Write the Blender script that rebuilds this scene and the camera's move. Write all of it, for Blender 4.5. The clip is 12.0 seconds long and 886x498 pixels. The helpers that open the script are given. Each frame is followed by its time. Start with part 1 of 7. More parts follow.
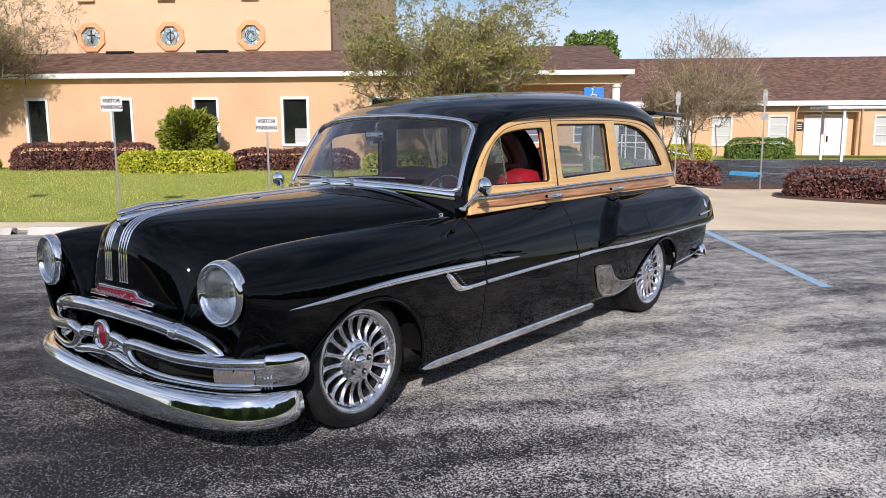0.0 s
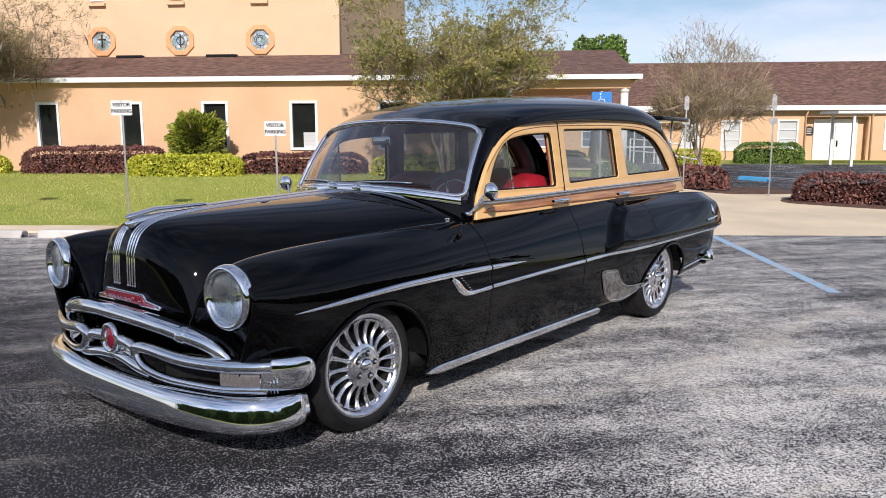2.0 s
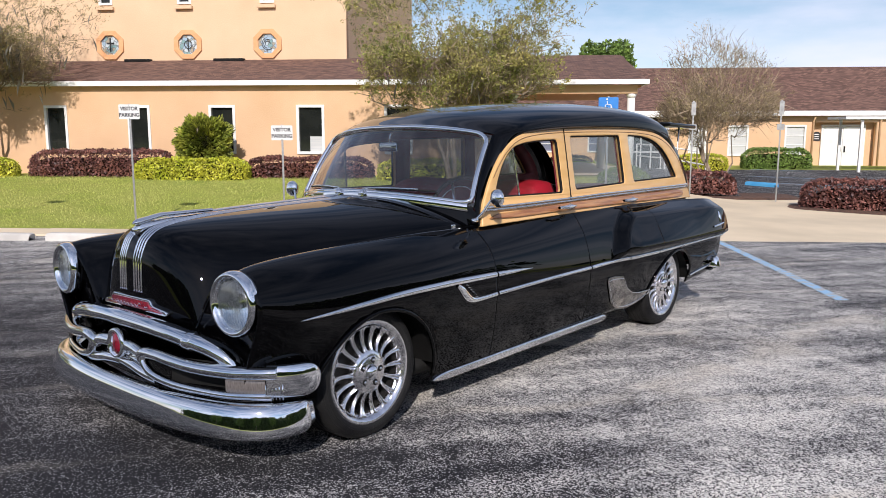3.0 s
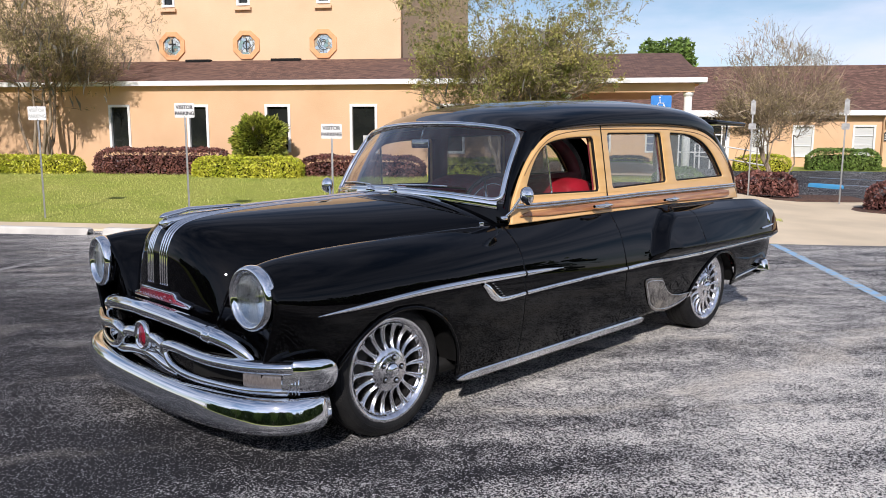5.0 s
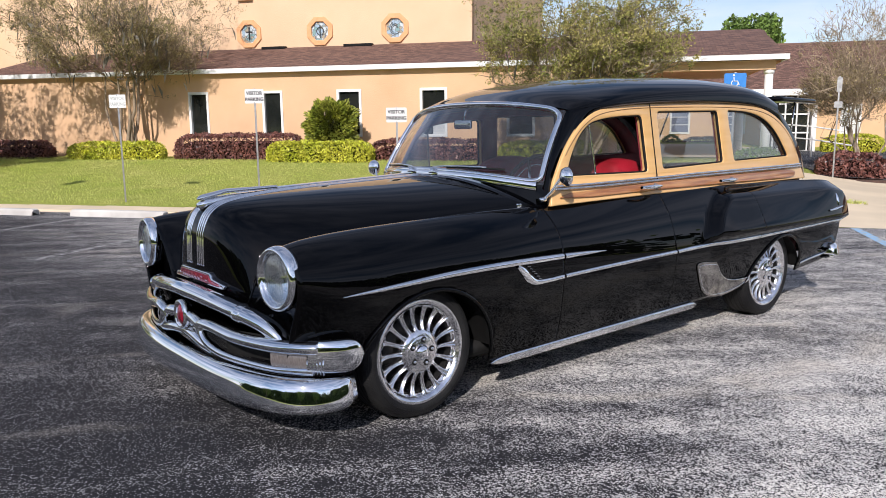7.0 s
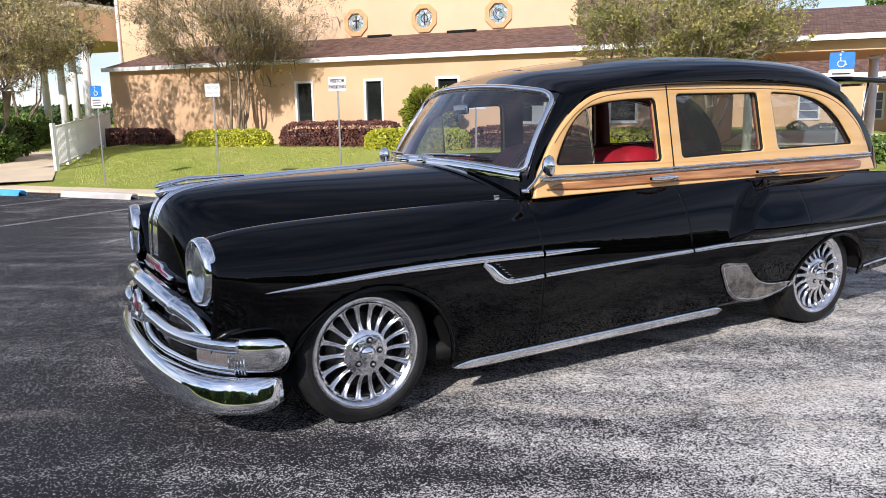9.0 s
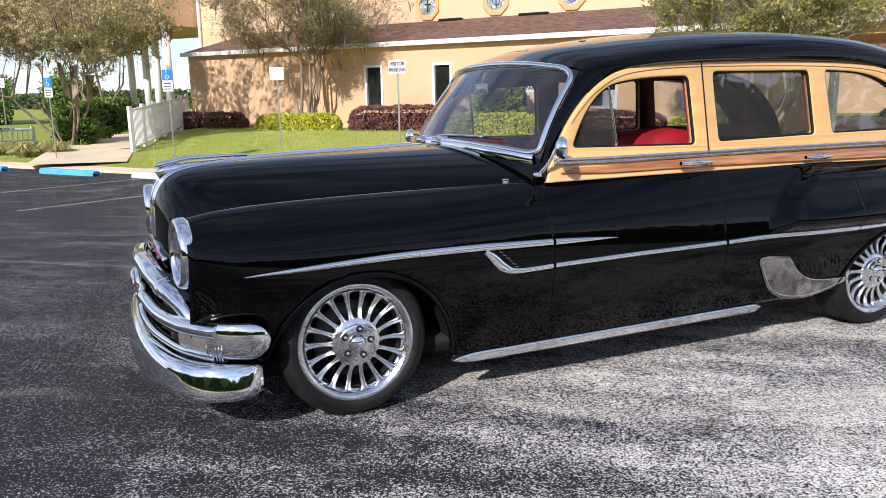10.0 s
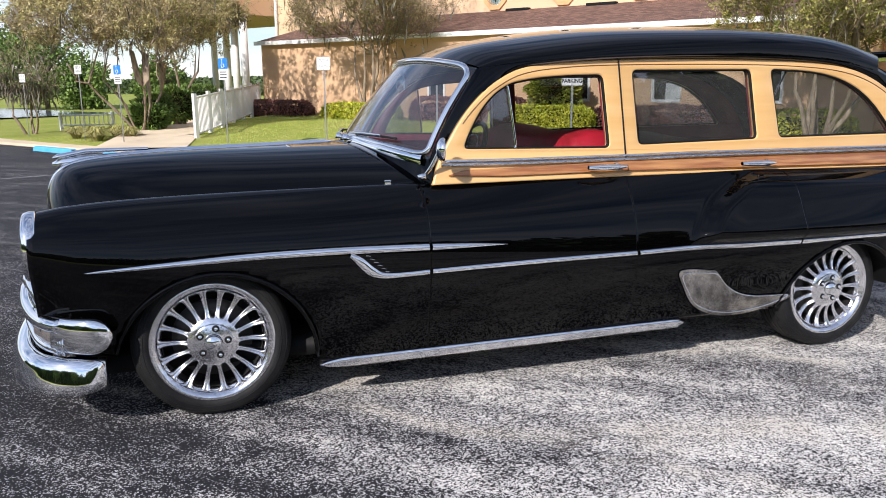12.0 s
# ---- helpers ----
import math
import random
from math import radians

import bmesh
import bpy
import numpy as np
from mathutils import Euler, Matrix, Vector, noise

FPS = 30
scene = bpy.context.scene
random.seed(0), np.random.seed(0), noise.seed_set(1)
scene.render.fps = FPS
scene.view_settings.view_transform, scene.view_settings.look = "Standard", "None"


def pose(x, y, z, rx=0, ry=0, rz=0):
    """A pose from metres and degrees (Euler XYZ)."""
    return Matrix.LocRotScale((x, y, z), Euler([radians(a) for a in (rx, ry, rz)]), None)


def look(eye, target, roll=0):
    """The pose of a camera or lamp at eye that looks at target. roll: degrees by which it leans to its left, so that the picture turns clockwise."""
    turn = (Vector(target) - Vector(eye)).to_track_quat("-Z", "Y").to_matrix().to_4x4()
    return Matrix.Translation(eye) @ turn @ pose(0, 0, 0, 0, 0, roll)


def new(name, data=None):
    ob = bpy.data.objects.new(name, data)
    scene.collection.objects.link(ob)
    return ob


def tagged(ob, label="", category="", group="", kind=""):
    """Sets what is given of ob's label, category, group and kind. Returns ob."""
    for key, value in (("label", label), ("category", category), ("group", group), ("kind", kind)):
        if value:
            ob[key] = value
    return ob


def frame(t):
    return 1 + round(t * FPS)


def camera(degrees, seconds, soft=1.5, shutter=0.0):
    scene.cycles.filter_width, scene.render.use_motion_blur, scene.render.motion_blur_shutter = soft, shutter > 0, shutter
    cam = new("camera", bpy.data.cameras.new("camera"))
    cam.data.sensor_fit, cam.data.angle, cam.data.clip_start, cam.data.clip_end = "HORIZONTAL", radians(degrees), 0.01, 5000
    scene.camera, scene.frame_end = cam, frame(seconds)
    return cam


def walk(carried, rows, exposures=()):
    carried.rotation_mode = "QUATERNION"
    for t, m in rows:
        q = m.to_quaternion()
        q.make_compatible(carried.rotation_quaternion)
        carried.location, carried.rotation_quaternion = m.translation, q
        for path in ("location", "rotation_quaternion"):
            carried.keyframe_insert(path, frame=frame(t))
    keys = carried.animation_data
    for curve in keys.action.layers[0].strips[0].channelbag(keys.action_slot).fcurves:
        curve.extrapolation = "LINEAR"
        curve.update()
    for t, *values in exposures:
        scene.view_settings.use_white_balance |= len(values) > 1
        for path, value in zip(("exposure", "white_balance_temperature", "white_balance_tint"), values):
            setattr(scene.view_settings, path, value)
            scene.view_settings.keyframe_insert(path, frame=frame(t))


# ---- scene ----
cam = camera(59.3, 12.0, soft=0.9)
PATH = [
    (0, (-2.418, -3.385, 1.317), (-0.892, -2.123, 1.04), -0.5),
    (0.5, (-2.415, -3.384, 1.327), (-0.89, -2.121, 1.05), -0.8),
    (1, (-2.43, -3.386, 1.332), (-0.906, -2.12, 1.061), -0.7),
    (1.5, (-2.428, -3.39, 1.322), (-0.908, -2.119, 1.053), -0.5),
    (2, (-2.417, -3.397, 1.322), (-0.903, -2.118, 1.055), -0.4),
    (2.5, (-2.417, -3.406, 1.331), (-0.908, -2.12, 1.066), -0.2),
    (3, (-2.415, -3.395, 1.336), (-0.91, -2.104, 1.079), -0.2),
    (5, (-2.272, -3.473, 1.317), (-0.865, -2.075, 1.06), 0.0),
    (5.5, (-2.197, -3.528, 1.298), (-0.844, -2.08, 1.024), -0.2),
    (6, (-2.152, -3.554, 1.309), (-0.846, -2.068, 1.016), -0.5),
    (6.5, (-2.113, -3.579, 1.307), (-0.834, -2.07, 1.007), -0.6),
    (7, (-2.084, -3.585, 1.298), (-0.828, -2.057, 1.002), -0.6),
    (7.2, (-2.044, -3.568, 1.305), (-0.8, -2.03, 1.01), -0.5),
    (8.8, (-1.377, -3.733, 1.251), (-0.338, -2.051, 0.949), -0.5),
    (9, (-1.311, -3.794, 1.279), (-0.317, -2.089, 0.956), -0.8),
    (9.5, (-1.106, -3.795, 1.253), (-0.199, -2.046, 0.912), -0.7),
    (10, (-0.924, -3.778, 1.243), (-0.109, -1.987, 0.887), -0.6),
    (10.5, (-0.725, -3.897, 1.248), (-0.003, -2.069, 0.879), -0.7),
    (11, (-0.533, -4.02, 1.289), (0.123, -2.169, 0.911), -0.5),
    (11.5, (-0.28, -4.005, 1.274), (0.34, -2.142, 0.89), -0.3),
    (12, (-0.037, -3.999, 1.278), (0.569, -2.131, 0.897), 0.2),
]
walk(cam, [(t, look(eye, target, roll)) for t, eye, target, roll in PATH], [(0.0, -0.11, 6450, 15), (3.2, -0.11, 6450, 15), (7.0, -0.03, 6400, 15), (9.0, 0.13, 6350, 15), (10.5, 0.24, 6350, 14), (12.0, 0.22, 6350, 14)])

# ---- tools ----
def keyed(*table):
    """A smooth curve through (x, value) pairs, flat in its slopes at turns."""
    xs = np.array([p[0] for p in table], float)
    ys = np.array([p[1] for p in table], float)
    h, d = np.diff(xs), np.diff(ys) / np.diff(xs)
    m = np.zeros(len(xs))
    for i in range(1, len(xs) - 1):
        if d[i - 1] * d[i] > 0:
            a, b = 2 * h[i] + h[i - 1], h[i] + 2 * h[i - 1]
            m[i] = (a + b) / (a / d[i - 1] + b / d[i])
    m[0], m[-1] = d[0], d[-1]

    def at(x):
        x = min(max(x, xs[0]), xs[-1])
        i = min(int(np.searchsorted(xs, x, side="right")) - 1, len(xs) - 2)
        t = (x - xs[i]) / h[i]
        return float((1 + 2 * t) * (1 - t) ** 2 * ys[i] + t * (1 - t) ** 2 * h[i] * m[i] + t * t * (3 - 2 * t) * ys[i + 1] + t * t * (t - 1) * h[i] * m[i + 1])
    return at


def spline(points, n, closed=False):
    """n points along a Catmull-Rom curve through the given ones."""
    p = [np.array(q, float) for q in points]
    k = len(p)
    out = []
    span = k if closed else k - 1
    for j in range(n):
        s = j * span / (n if closed else n - 1)
        i = min(int(s), span - 1)
        t = s - i
        if closed:
            a, b, c, d = p[(i - 1) % k], p[i % k], p[(i + 1) % k], p[(i + 2) % k]
        else:
            b, c = p[i], p[i + 1]
            a = p[i - 1] if i > 0 else 2 * b - c
            d = p[i + 2] if i + 2 < k else 2 * c - b
        out.append(0.5 * (2 * b + (c - a) * t + (2 * a - 5 * b + 4 * c - d) * t * t + (3 * b - a - 3 * c + d) * t ** 3))
    return out


def finish(name, bm, material, smooth=True):
    me = bpy.data.meshes.new(name)
    bm.to_mesh(me)
    bm.free()
    if material:
        me.materials.append(material)
    if smooth:
        me.polygons.foreach_set("use_smooth", [True] * len(me.polygons))
    me.update()
    return new(name, me)


def part(name, bm, material, parent, label="", smooth=True):
    ob = finish(name, bm, material, smooth)
    ob.parent = parent
    if label:
        ob["label"] = label
    return ob


def thing(name, label, category, m=None, group=""):
    ob = new(name)
    ob.empty_display_size = 0.1
    ob.matrix_world = m if m is not None else Matrix()
    return tagged(ob, label, category, group)


def setting(name, bm, material, label, category, m=None, smooth=False):
    ob = finish(name, bm, material, smooth)
    ob.matrix_world = m if m is not None else Matrix()
    return tagged(ob, label, category, kind="structure")


def again(ob, name, parent, m):
    """Another piece on the same mesh."""
    o = new(name, ob.data)
    o.parent = parent
    o.matrix_local = m
    return o


def box(bm, lo, hi, bevel=0.0, m=None):
    r = bmesh.ops.create_cube(bm, size=1)
    vs = r["verts"]
    c, s = [(a + b) / 2 for a, b in zip(lo, hi)], [abs(b - a) for a, b in zip(lo, hi)]
    for v in vs:
        v.co = Vector([v.co[i] * s[i] + c[i] for i in range(3)])
        if m is not None:
            v.co = m @ v.co
    if bevel:
        es = list({e for v in vs for e in v.link_edges})
        bmesh.ops.bevel(bm, geom=es, offset=bevel, segments=2, affect="EDGES", profile=0.6)
    return bm


def tube(bm, path, radius, sides=10, cap=True, flat=1.0, upward=(0, 0, 1)):
    """A round bar along a path; radius a number or one a point; flat squeezes it across 'upward'."""
    pts = [Vector(p) for p in path]
    rings = []
    side = None
    for i, p in enumerate(pts):
        d = (pts[min(i + 1, len(pts) - 1)] - pts[max(i - 1, 0)]).normalized()
        ref = Vector(upward) if side is None else side
        if side is None:
            side = d.cross(ref)
            if side.length < 1e-4:
                side = d.cross(Vector((1, 0.2, 0)))
        else:
            side = side - d * side.dot(d)
        side.normalize()
        lift = side.cross(d).normalized()
        r = radius[i] if hasattr(radius, "__len__") else radius
        rings.append([bm.verts.new(p + side * (r * flat * math.cos(a)) + lift * (r * math.sin(a))) for a in (2 * math.pi * k / sides for k in range(sides))])
    for a, b in zip(rings, rings[1:]):
        for k in range(sides):
            bm.faces.new((a[k], b[k], b[(k + 1) % sides], a[(k + 1) % sides]))
    if cap:
        bm.faces.new(rings[0])
        bm.faces.new(list(reversed(rings[-1])))
    return bm


def lathe(bm, profile, sides=48, m=None, closed=False):
    """Turns (r, h) pairs about the z axis."""
    rings = []
    for r, h in profile:
        ring = []
        for k in range(sides):
            a = 2 * math.pi * k / sides
            v = Vector((r * math.cos(a), r * math.sin(a), h))
            ring.append(bm.verts.new(m @ v if m is not None else v))
        rings.append(ring)
    if closed:
        rings.append(rings[0])
    for a, b in zip(rings, rings[1:]):
        for k in range(sides):
            bm.faces.new((a[k], a[(k + 1) % sides], b[(k + 1) % sides], b[k]))
    if not closed:
        if profile[0][0] > 1e-4:
            bm.faces.new(list(reversed(rings[0])))
        if profile[-1][0] > 1e-4:
            bm.faces.new(rings[-1])
    bmesh.ops.remove_doubles(bm, verts=bm.verts[:], dist=1e-5)
    return bm


def sheet(bm, rows, keep=None, flip=False):
    """A surface through rows of points."""
    vs = [[bm.verts.new(p) for p in row] for row in rows]
    for i in range(len(vs) - 1):
        for j in range(len(vs[0]) - 1):
            q = (vs[i][j], vs[i + 1][j], vs[i + 1][j + 1], vs[i][j + 1])
            if keep is None or keep(q):
                try:
                    bm.faces.new(tuple(reversed(q)) if flip else q)
                except ValueError:
                    pass
    loose = [v for v in bm.verts if not v.link_faces]
    bmesh.ops.delete(bm, geom=loose, context="VERTS")
    bmesh.ops.remove_doubles(bm, verts=bm.verts[:], dist=1e-5)
    return bm


def plate(outlines, depth, bevel=0.0, place=None, steps=2):
    """A flat plate cut from outlines in a plane (the first the rim, the rest holes), thick along the third axis, each vertex then put by place(a, b, c)."""
    cu = bpy.data.curves.new("plate", "CURVE")
    cu.dimensions, cu.fill_mode = "2D", "BOTH"
    cu.extrude, cu.bevel_depth, cu.bevel_resolution = max(depth / 2 - bevel, 1e-4), bevel, steps
    cu.offset = -bevel
    for o in outlines:
        s = cu.splines.new("POLY")
        s.points.add(len(o) - 1)
        for q, p in zip(s.points, o):
            q.co = (p[0], p[1], 0, 1)
        s.use_cyclic_u = True
    ob = new("plate", cu)
    bpy.context.view_layer.update()
    me = bpy.data.meshes.new_from_object(ob.evaluated_get(bpy.context.evaluated_depsgraph_get()))
    bm = bmesh.new()
    bm.from_mesh(me)
    bpy.data.objects.remove(ob)
    bpy.data.curves.remove(cu)
    bpy.data.meshes.remove(me)
    bmesh.ops.remove_doubles(bm, verts=bm.verts[:], dist=1e-6)
    if place:
        for v in bm.verts:
            v.co = place(*v.co)
    return bm


def rounded(points, radius, n=5):
    """A closed outline with its corners rounded; radius a number or one a corner."""
    out, k = [], len(points)
    for i in range(k):
        a, b, c = (Vector(points[j % k]) for j in (i - 1, i, i + 1))
        r = radius[i] if hasattr(radius, "__len__") else radius
        u, w = (a - b), (c - b)
        r = min(r, u.length * 0.49, w.length * 0.49)
        p, q = b + u.normalized() * r, b + w.normalized() * r
        for j in range(n + 1):
            t = j / n
            out.append(tuple(p * (1 - t) ** 2 + b * (2 * t * (1 - t)) + q * t * t))
    return out


def thick(ob, amount, offset=-1.0):
    mod = ob.modifiers.new("thickness", "SOLIDIFY")
    mod.thickness, mod.offset = amount, offset
    return ob


# ---- light ----
SUN_TOWARDS = Vector((0.70, 0.58, -0.58)).normalized()
world = bpy.data.worlds.new("sky")
scene.world = world
world.use_nodes = True
wn, wl = world.node_tree.nodes, world.node_tree.links
wn.clear()
sky = wn.new("ShaderNodeTexSky")
sky.sky_type, sky.sun_disc = "NISHITA", False
sky.sun_elevation = math.asin(-SUN_TOWARDS.z)
sky.sun_rotation = math.atan2(-SUN_TOWARDS.x, -SUN_TOWARDS.y)
sky.air_density, sky.dust_density, sky.ozone_density = 1.0, 0.3, 1.5
where = wn.new("ShaderNodeTexCoord")
squash = wn.new("ShaderNodeMapping")
squash.inputs["Scale"].default_value = (1.6, 1.6, 6.5)
puffs = wn.new("ShaderNodeTexNoise")
puffs.inputs["Scale"].default_value, puffs.inputs["Detail"].default_value, puffs.inputs["Roughness"].default_value = 1.5, 6, 0.55
band = wn.new("ShaderNodeMapRange")
band.inputs["From Min"].default_value, band.inputs["From Max"].default_value = 0.36, 0.66
band.inputs["To Max"].default_value = 0.88
cloud = wn.new("ShaderNodeMix")
cloud.data_type = "RGBA"
cloud.inputs["B"].default_value = (8.6, 8.9, 10.4, 1)
back = wn.new("ShaderNodeBackground")
back.inputs["Strength"].default_value = 0.118
wout = wn.new("ShaderNodeOutputWorld")
wl.new(where.outputs["Generated"], squash.inputs["Vector"])
wl.new(squash.outputs["Vector"], puffs.inputs["Vector"])
wl.new(puffs.outputs["Fac"], band.inputs["Value"])
# the cloud thins out overhead
parts = wn.new("ShaderNodeSeparateXYZ")
wl.new(where.outputs["Generated"], parts.inputs["Vector"])
thin = wn.new("ShaderNodeMapRange")
thin.inputs["From Min"].default_value, thin.inputs["From Max"].default_value = 0.15, 0.60
thin.inputs["To Min"].default_value, thin.inputs["To Max"].default_value = 1.0, 0.42
wl.new(parts.outputs["Z"], thin.inputs["Value"])
amount = wn.new("ShaderNodeMath")
amount.operation = "MULTIPLY"
wl.new(band.outputs["Result"], amount.inputs[0])
wl.new(thin.outputs["Result"], amount.inputs[1])
wl.new(amount.outputs["Value"], cloud.inputs["Factor"])
wl.new(sky.outputs["Color"], cloud.inputs["A"])
wl.new(cloud.outputs["Result"], back.inputs["Color"])
wl.new(back.outputs["Background"], wout.inputs["Surface"])
sun_data = bpy.data.lights.new("sun", "SUN")
sun_data.energy, sun_data.angle, sun_data.color = 4.9, radians(0.55), (1.0, 0.945, 0.87)
sun = new("sun", sun_data)
sun.matrix_world = look((0, 0, 40), Vector((0, 0, 40)) + SUN_TOWARDS)
scene.view_settings.exposure = 0.0


# ---- materials ----
def material(name, colour, rough=0.5, metal=0.0, second=None, scale=8.0, grain=0.0, grain_scale=80.0, coat=0.0, spec=0.5, stretch=(1, 1, 1), mix=(0.35, 0.65), rough_var=0.0, per_piece=0.0, detail=4.0):
    """A surface of two colours mixed by noise, with a fine grain in its relief."""
    ma = bpy.data.materials.new(name)
    ma.use_nodes = True
    n, l = ma.node_tree.nodes, ma.node_tree.links
    b = n["Principled BSDF"]
    b.inputs["Roughness"].default_value, b.inputs["Metallic"].default_value = rough, metal
    b.inputs["Base Color"].default_value = (*colour, 1)
    b.inputs["Coat Weight"].default_value, b.inputs["Coat Roughness"].default_value = coat, 0.03
    b.inputs["Specular IOR Level"].default_value = spec
    co = n.new("ShaderNodeTexCoord")
    mp = n.new("ShaderNodeMapping")
    mp.inputs["Scale"].default_value = stretch
    l.new(co.outputs["Object"], mp.inputs["Vector"])
    if second:
        t = n.new("ShaderNodeTexNoise")
        t.inputs["Scale"].default_value, t.inputs["Detail"].default_value = scale, detail
        l.new(mp.outputs["Vector"], t.inputs["Vector"])
        r = n.new("ShaderNodeMapRange")
        r.inputs["From Min"].default_value, r.inputs["From Max"].default_value = mix
        l.new(t.outputs["Fac"], r.inputs["Value"])
        m = n.new("ShaderNodeMix")
        m.data_type = "RGBA"
        m.inputs["A"].default_value, m.inputs["B"].default_value = (*colour, 1), (*second, 1)
        l.new(r.outputs["Result"], m.inputs["Factor"])
        last = m.outputs["Result"]
        if per_piece:
            info = n.new("ShaderNodeNewGeometry")
            pr = n.new("ShaderNodeMapRange")
            pr.inputs["To Min"].default_value, pr.inputs["To Max"].default_value = 1 - per_piece, 1 + per_piece
            l.new(info.outputs["Random Per Island"], pr.inputs["Value"])
            hs = n.new("ShaderNodeHueSaturation")
            l.new(pr.outputs["Result"], hs.inputs["Value"])
            l.new(last, hs.inputs["Color"])
            last = hs.outputs["Color"]
        l.new(last, b.inputs["Base Color"])
        if rough_var:
            rr = n.new("ShaderNodeMapRange")
            rr.inputs["To Min"].default_value, rr.inputs["To Max"].default_value = max(rough - rough_var, 0.02), rough + rough_var
            l.new(t.outputs["Fac"], rr.inputs["Value"])
            l.new(rr.outputs["Result"], b.inputs["Roughness"])
    if grain:
        g = n.new("ShaderNodeTexNoise")
        g.inputs["Scale"].default_value, g.inputs["Detail"].default_value = grain_scale, 5
        l.new(mp.outputs["Vector"], g.inputs["Vector"])
        bp = n.new("ShaderNodeBump")
        bp.inputs["Strength"].default_value, bp.inputs["Distance"].default_value = grain, 0.02
        l.new(g.outputs["Fac"], bp.inputs["Height"])
        l.new(bp.outputs["Normal"], b.inputs["Normal"])
    return ma


def glass(name, tint, gloss=1.0, rise=4.5, dust=0.0):
    """A thin pane: clear straight through, mirror-like at its face by Fresnel."""
    ma = bpy.data.materials.new(name)
    ma.use_nodes = True
    n, l = ma.node_tree.nodes, ma.node_tree.links
    n.clear()
    out, mixer = n.new("ShaderNodeOutputMaterial"), n.new("ShaderNodeMixShader")
    clear, shiny, fr = n.new("ShaderNodeBsdfTransparent"), n.new("ShaderNodeBsdfGlossy"), n.new("ShaderNodeLayerWeight")
    power, rng = n.new("ShaderNodeMath"), n.new("ShaderNodeMapRange")
    clear.inputs["Color"].default_value = (*tint, 1)
    shiny.inputs["Roughness"].default_value = 0.01
    shiny.inputs["Color"].default_value = (gloss, gloss, gloss, 1)
    power.operation = "POWER"
    power.inputs[1].default_value = rise
    rng.inputs["To Min"].default_value, rng.inputs["To Max"].default_value = 0.07, 0.95
    fr.inputs["Blend"].default_value = 0.5
    l.new(fr.outputs["Facing"], power.inputs[0])
    l.new(power.outputs["Value"], rng.inputs["Value"])
    l.new(rng.outputs["Result"], mixer.inputs["Fac"])
    l.new(clear.outputs["BSDF"], mixer.inputs[1])
    l.new(shiny.outputs["BSDF"], mixer.inputs[2])
    film, coat = n.new("ShaderNodeMixShader"), n.new("ShaderNodeBsdfDiffuse")
    coat.inputs["Color"].default_value = (0.55, 0.55, 0.55, 1)
    film.inputs["Fac"].default_value = dust
    l.new(mixer.outputs["Shader"], film.inputs[1])
    l.new(coat.outputs["BSDF"], film.inputs[2])
    l.new(film.outputs["Shader"], out.inputs["Surface"])
    return ma


PAINT = material("black_paint", (0.0006, 0.0006, 0.0008), 0.35, coat=1.0, second=(0.0009, 0.0009, 0.0011), scale=2.0, spec=0.0)
PAINT.node_tree.nodes["Principled BSDF"].inputs["Coat IOR"].default_value = 1.33
PAINT.node_tree.nodes["Principled BSDF"].inputs["Coat Roughness"].default_value = 0.014
CHROME = material("chrome", (0.92, 0.93, 0.94), 0.025, 1.0, second=(0.86, 0.87, 0.88), scale=6.0, rough_var=0.015)
POLISHED = material("polished_alloy", (0.92, 0.92, 0.93), 0.17, 1.0, second=(0.74, 0.74, 0.76), scale=26.0, rough_var=0.08, grain=0.10, grain_scale=55)
BRUSHED = material("brushed_steel", (0.80, 0.79, 0.77), 0.17, 1.0, second=(0.52, 0.51, 0.50), scale=30.0, stretch=(1, 1, 5), rough_var=0.08, grain=0.15, grain_scale=60)
RUBBER = material("tyre_rubber", (0.007, 0.007, 0.008), 0.6, second=(0.016, 0.016, 0.016), scale=12, grain=0.3, grain_scale=160, spec=0.25)
BLACK_TRIM = material("black_trim", (0.006, 0.006, 0.006), 0.65, second=(0.011, 0.011, 0.011), scale=10, spec=0.2)
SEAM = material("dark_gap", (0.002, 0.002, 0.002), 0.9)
ASH = material("varnished_ash", (0.72, 0.45, 0.19), 0.32, second=(0.64, 0.37, 0.135), scale=2.2, stretch=(0.8, 5, 9), coat=0.5, grain=0.02, grain_scale=30, mix=(0.35, 0.75))
MAHOGANY = material("figured_mahogany", (0.27, 0.095, 0.03), 0.28, second=(0.52, 0.25, 0.09), scale=4.0, stretch=(1.0, 5, 18), coat=0.5, mix=(0.40, 0.72))
WOOD_LINE = material("dark_wood_line", (0.10, 0.05, 0.02), 0.45, second=(0.16, 0.08, 0.03), scale=20)
RED_CLOTH = material("red_upholstery", (0.33, 0.005, 0.018), 0.6, second=(0.22, 0.004, 0.010), scale=9, grain=0.2, grain_scale=220)
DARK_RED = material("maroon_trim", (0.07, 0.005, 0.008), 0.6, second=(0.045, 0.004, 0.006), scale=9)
LINING = material("dark_red_lining", (0.20, 0.007, 0.018), 0.7, second=(0.13, 0.005, 0.012), scale=9)
HEADLINER = material("dark_headliner", (0.05, 0.035, 0.03), 0.9, second=(0.035, 0.025, 0.02), scale=30)
RED_ENAMEL = material("red_enamel", (0.17, 0.006, 0.018), 0.15, second=(0.11, 0.004, 0.012), scale=30, coat=1.0)
WINDSCREEN = glass("windscreen_glass", (0.60, 0.63, 0.65), rise=3.0, dust=0.02)
TINTED = glass("side_glass", (0.74, 0.76, 0.77), dust=0.025)
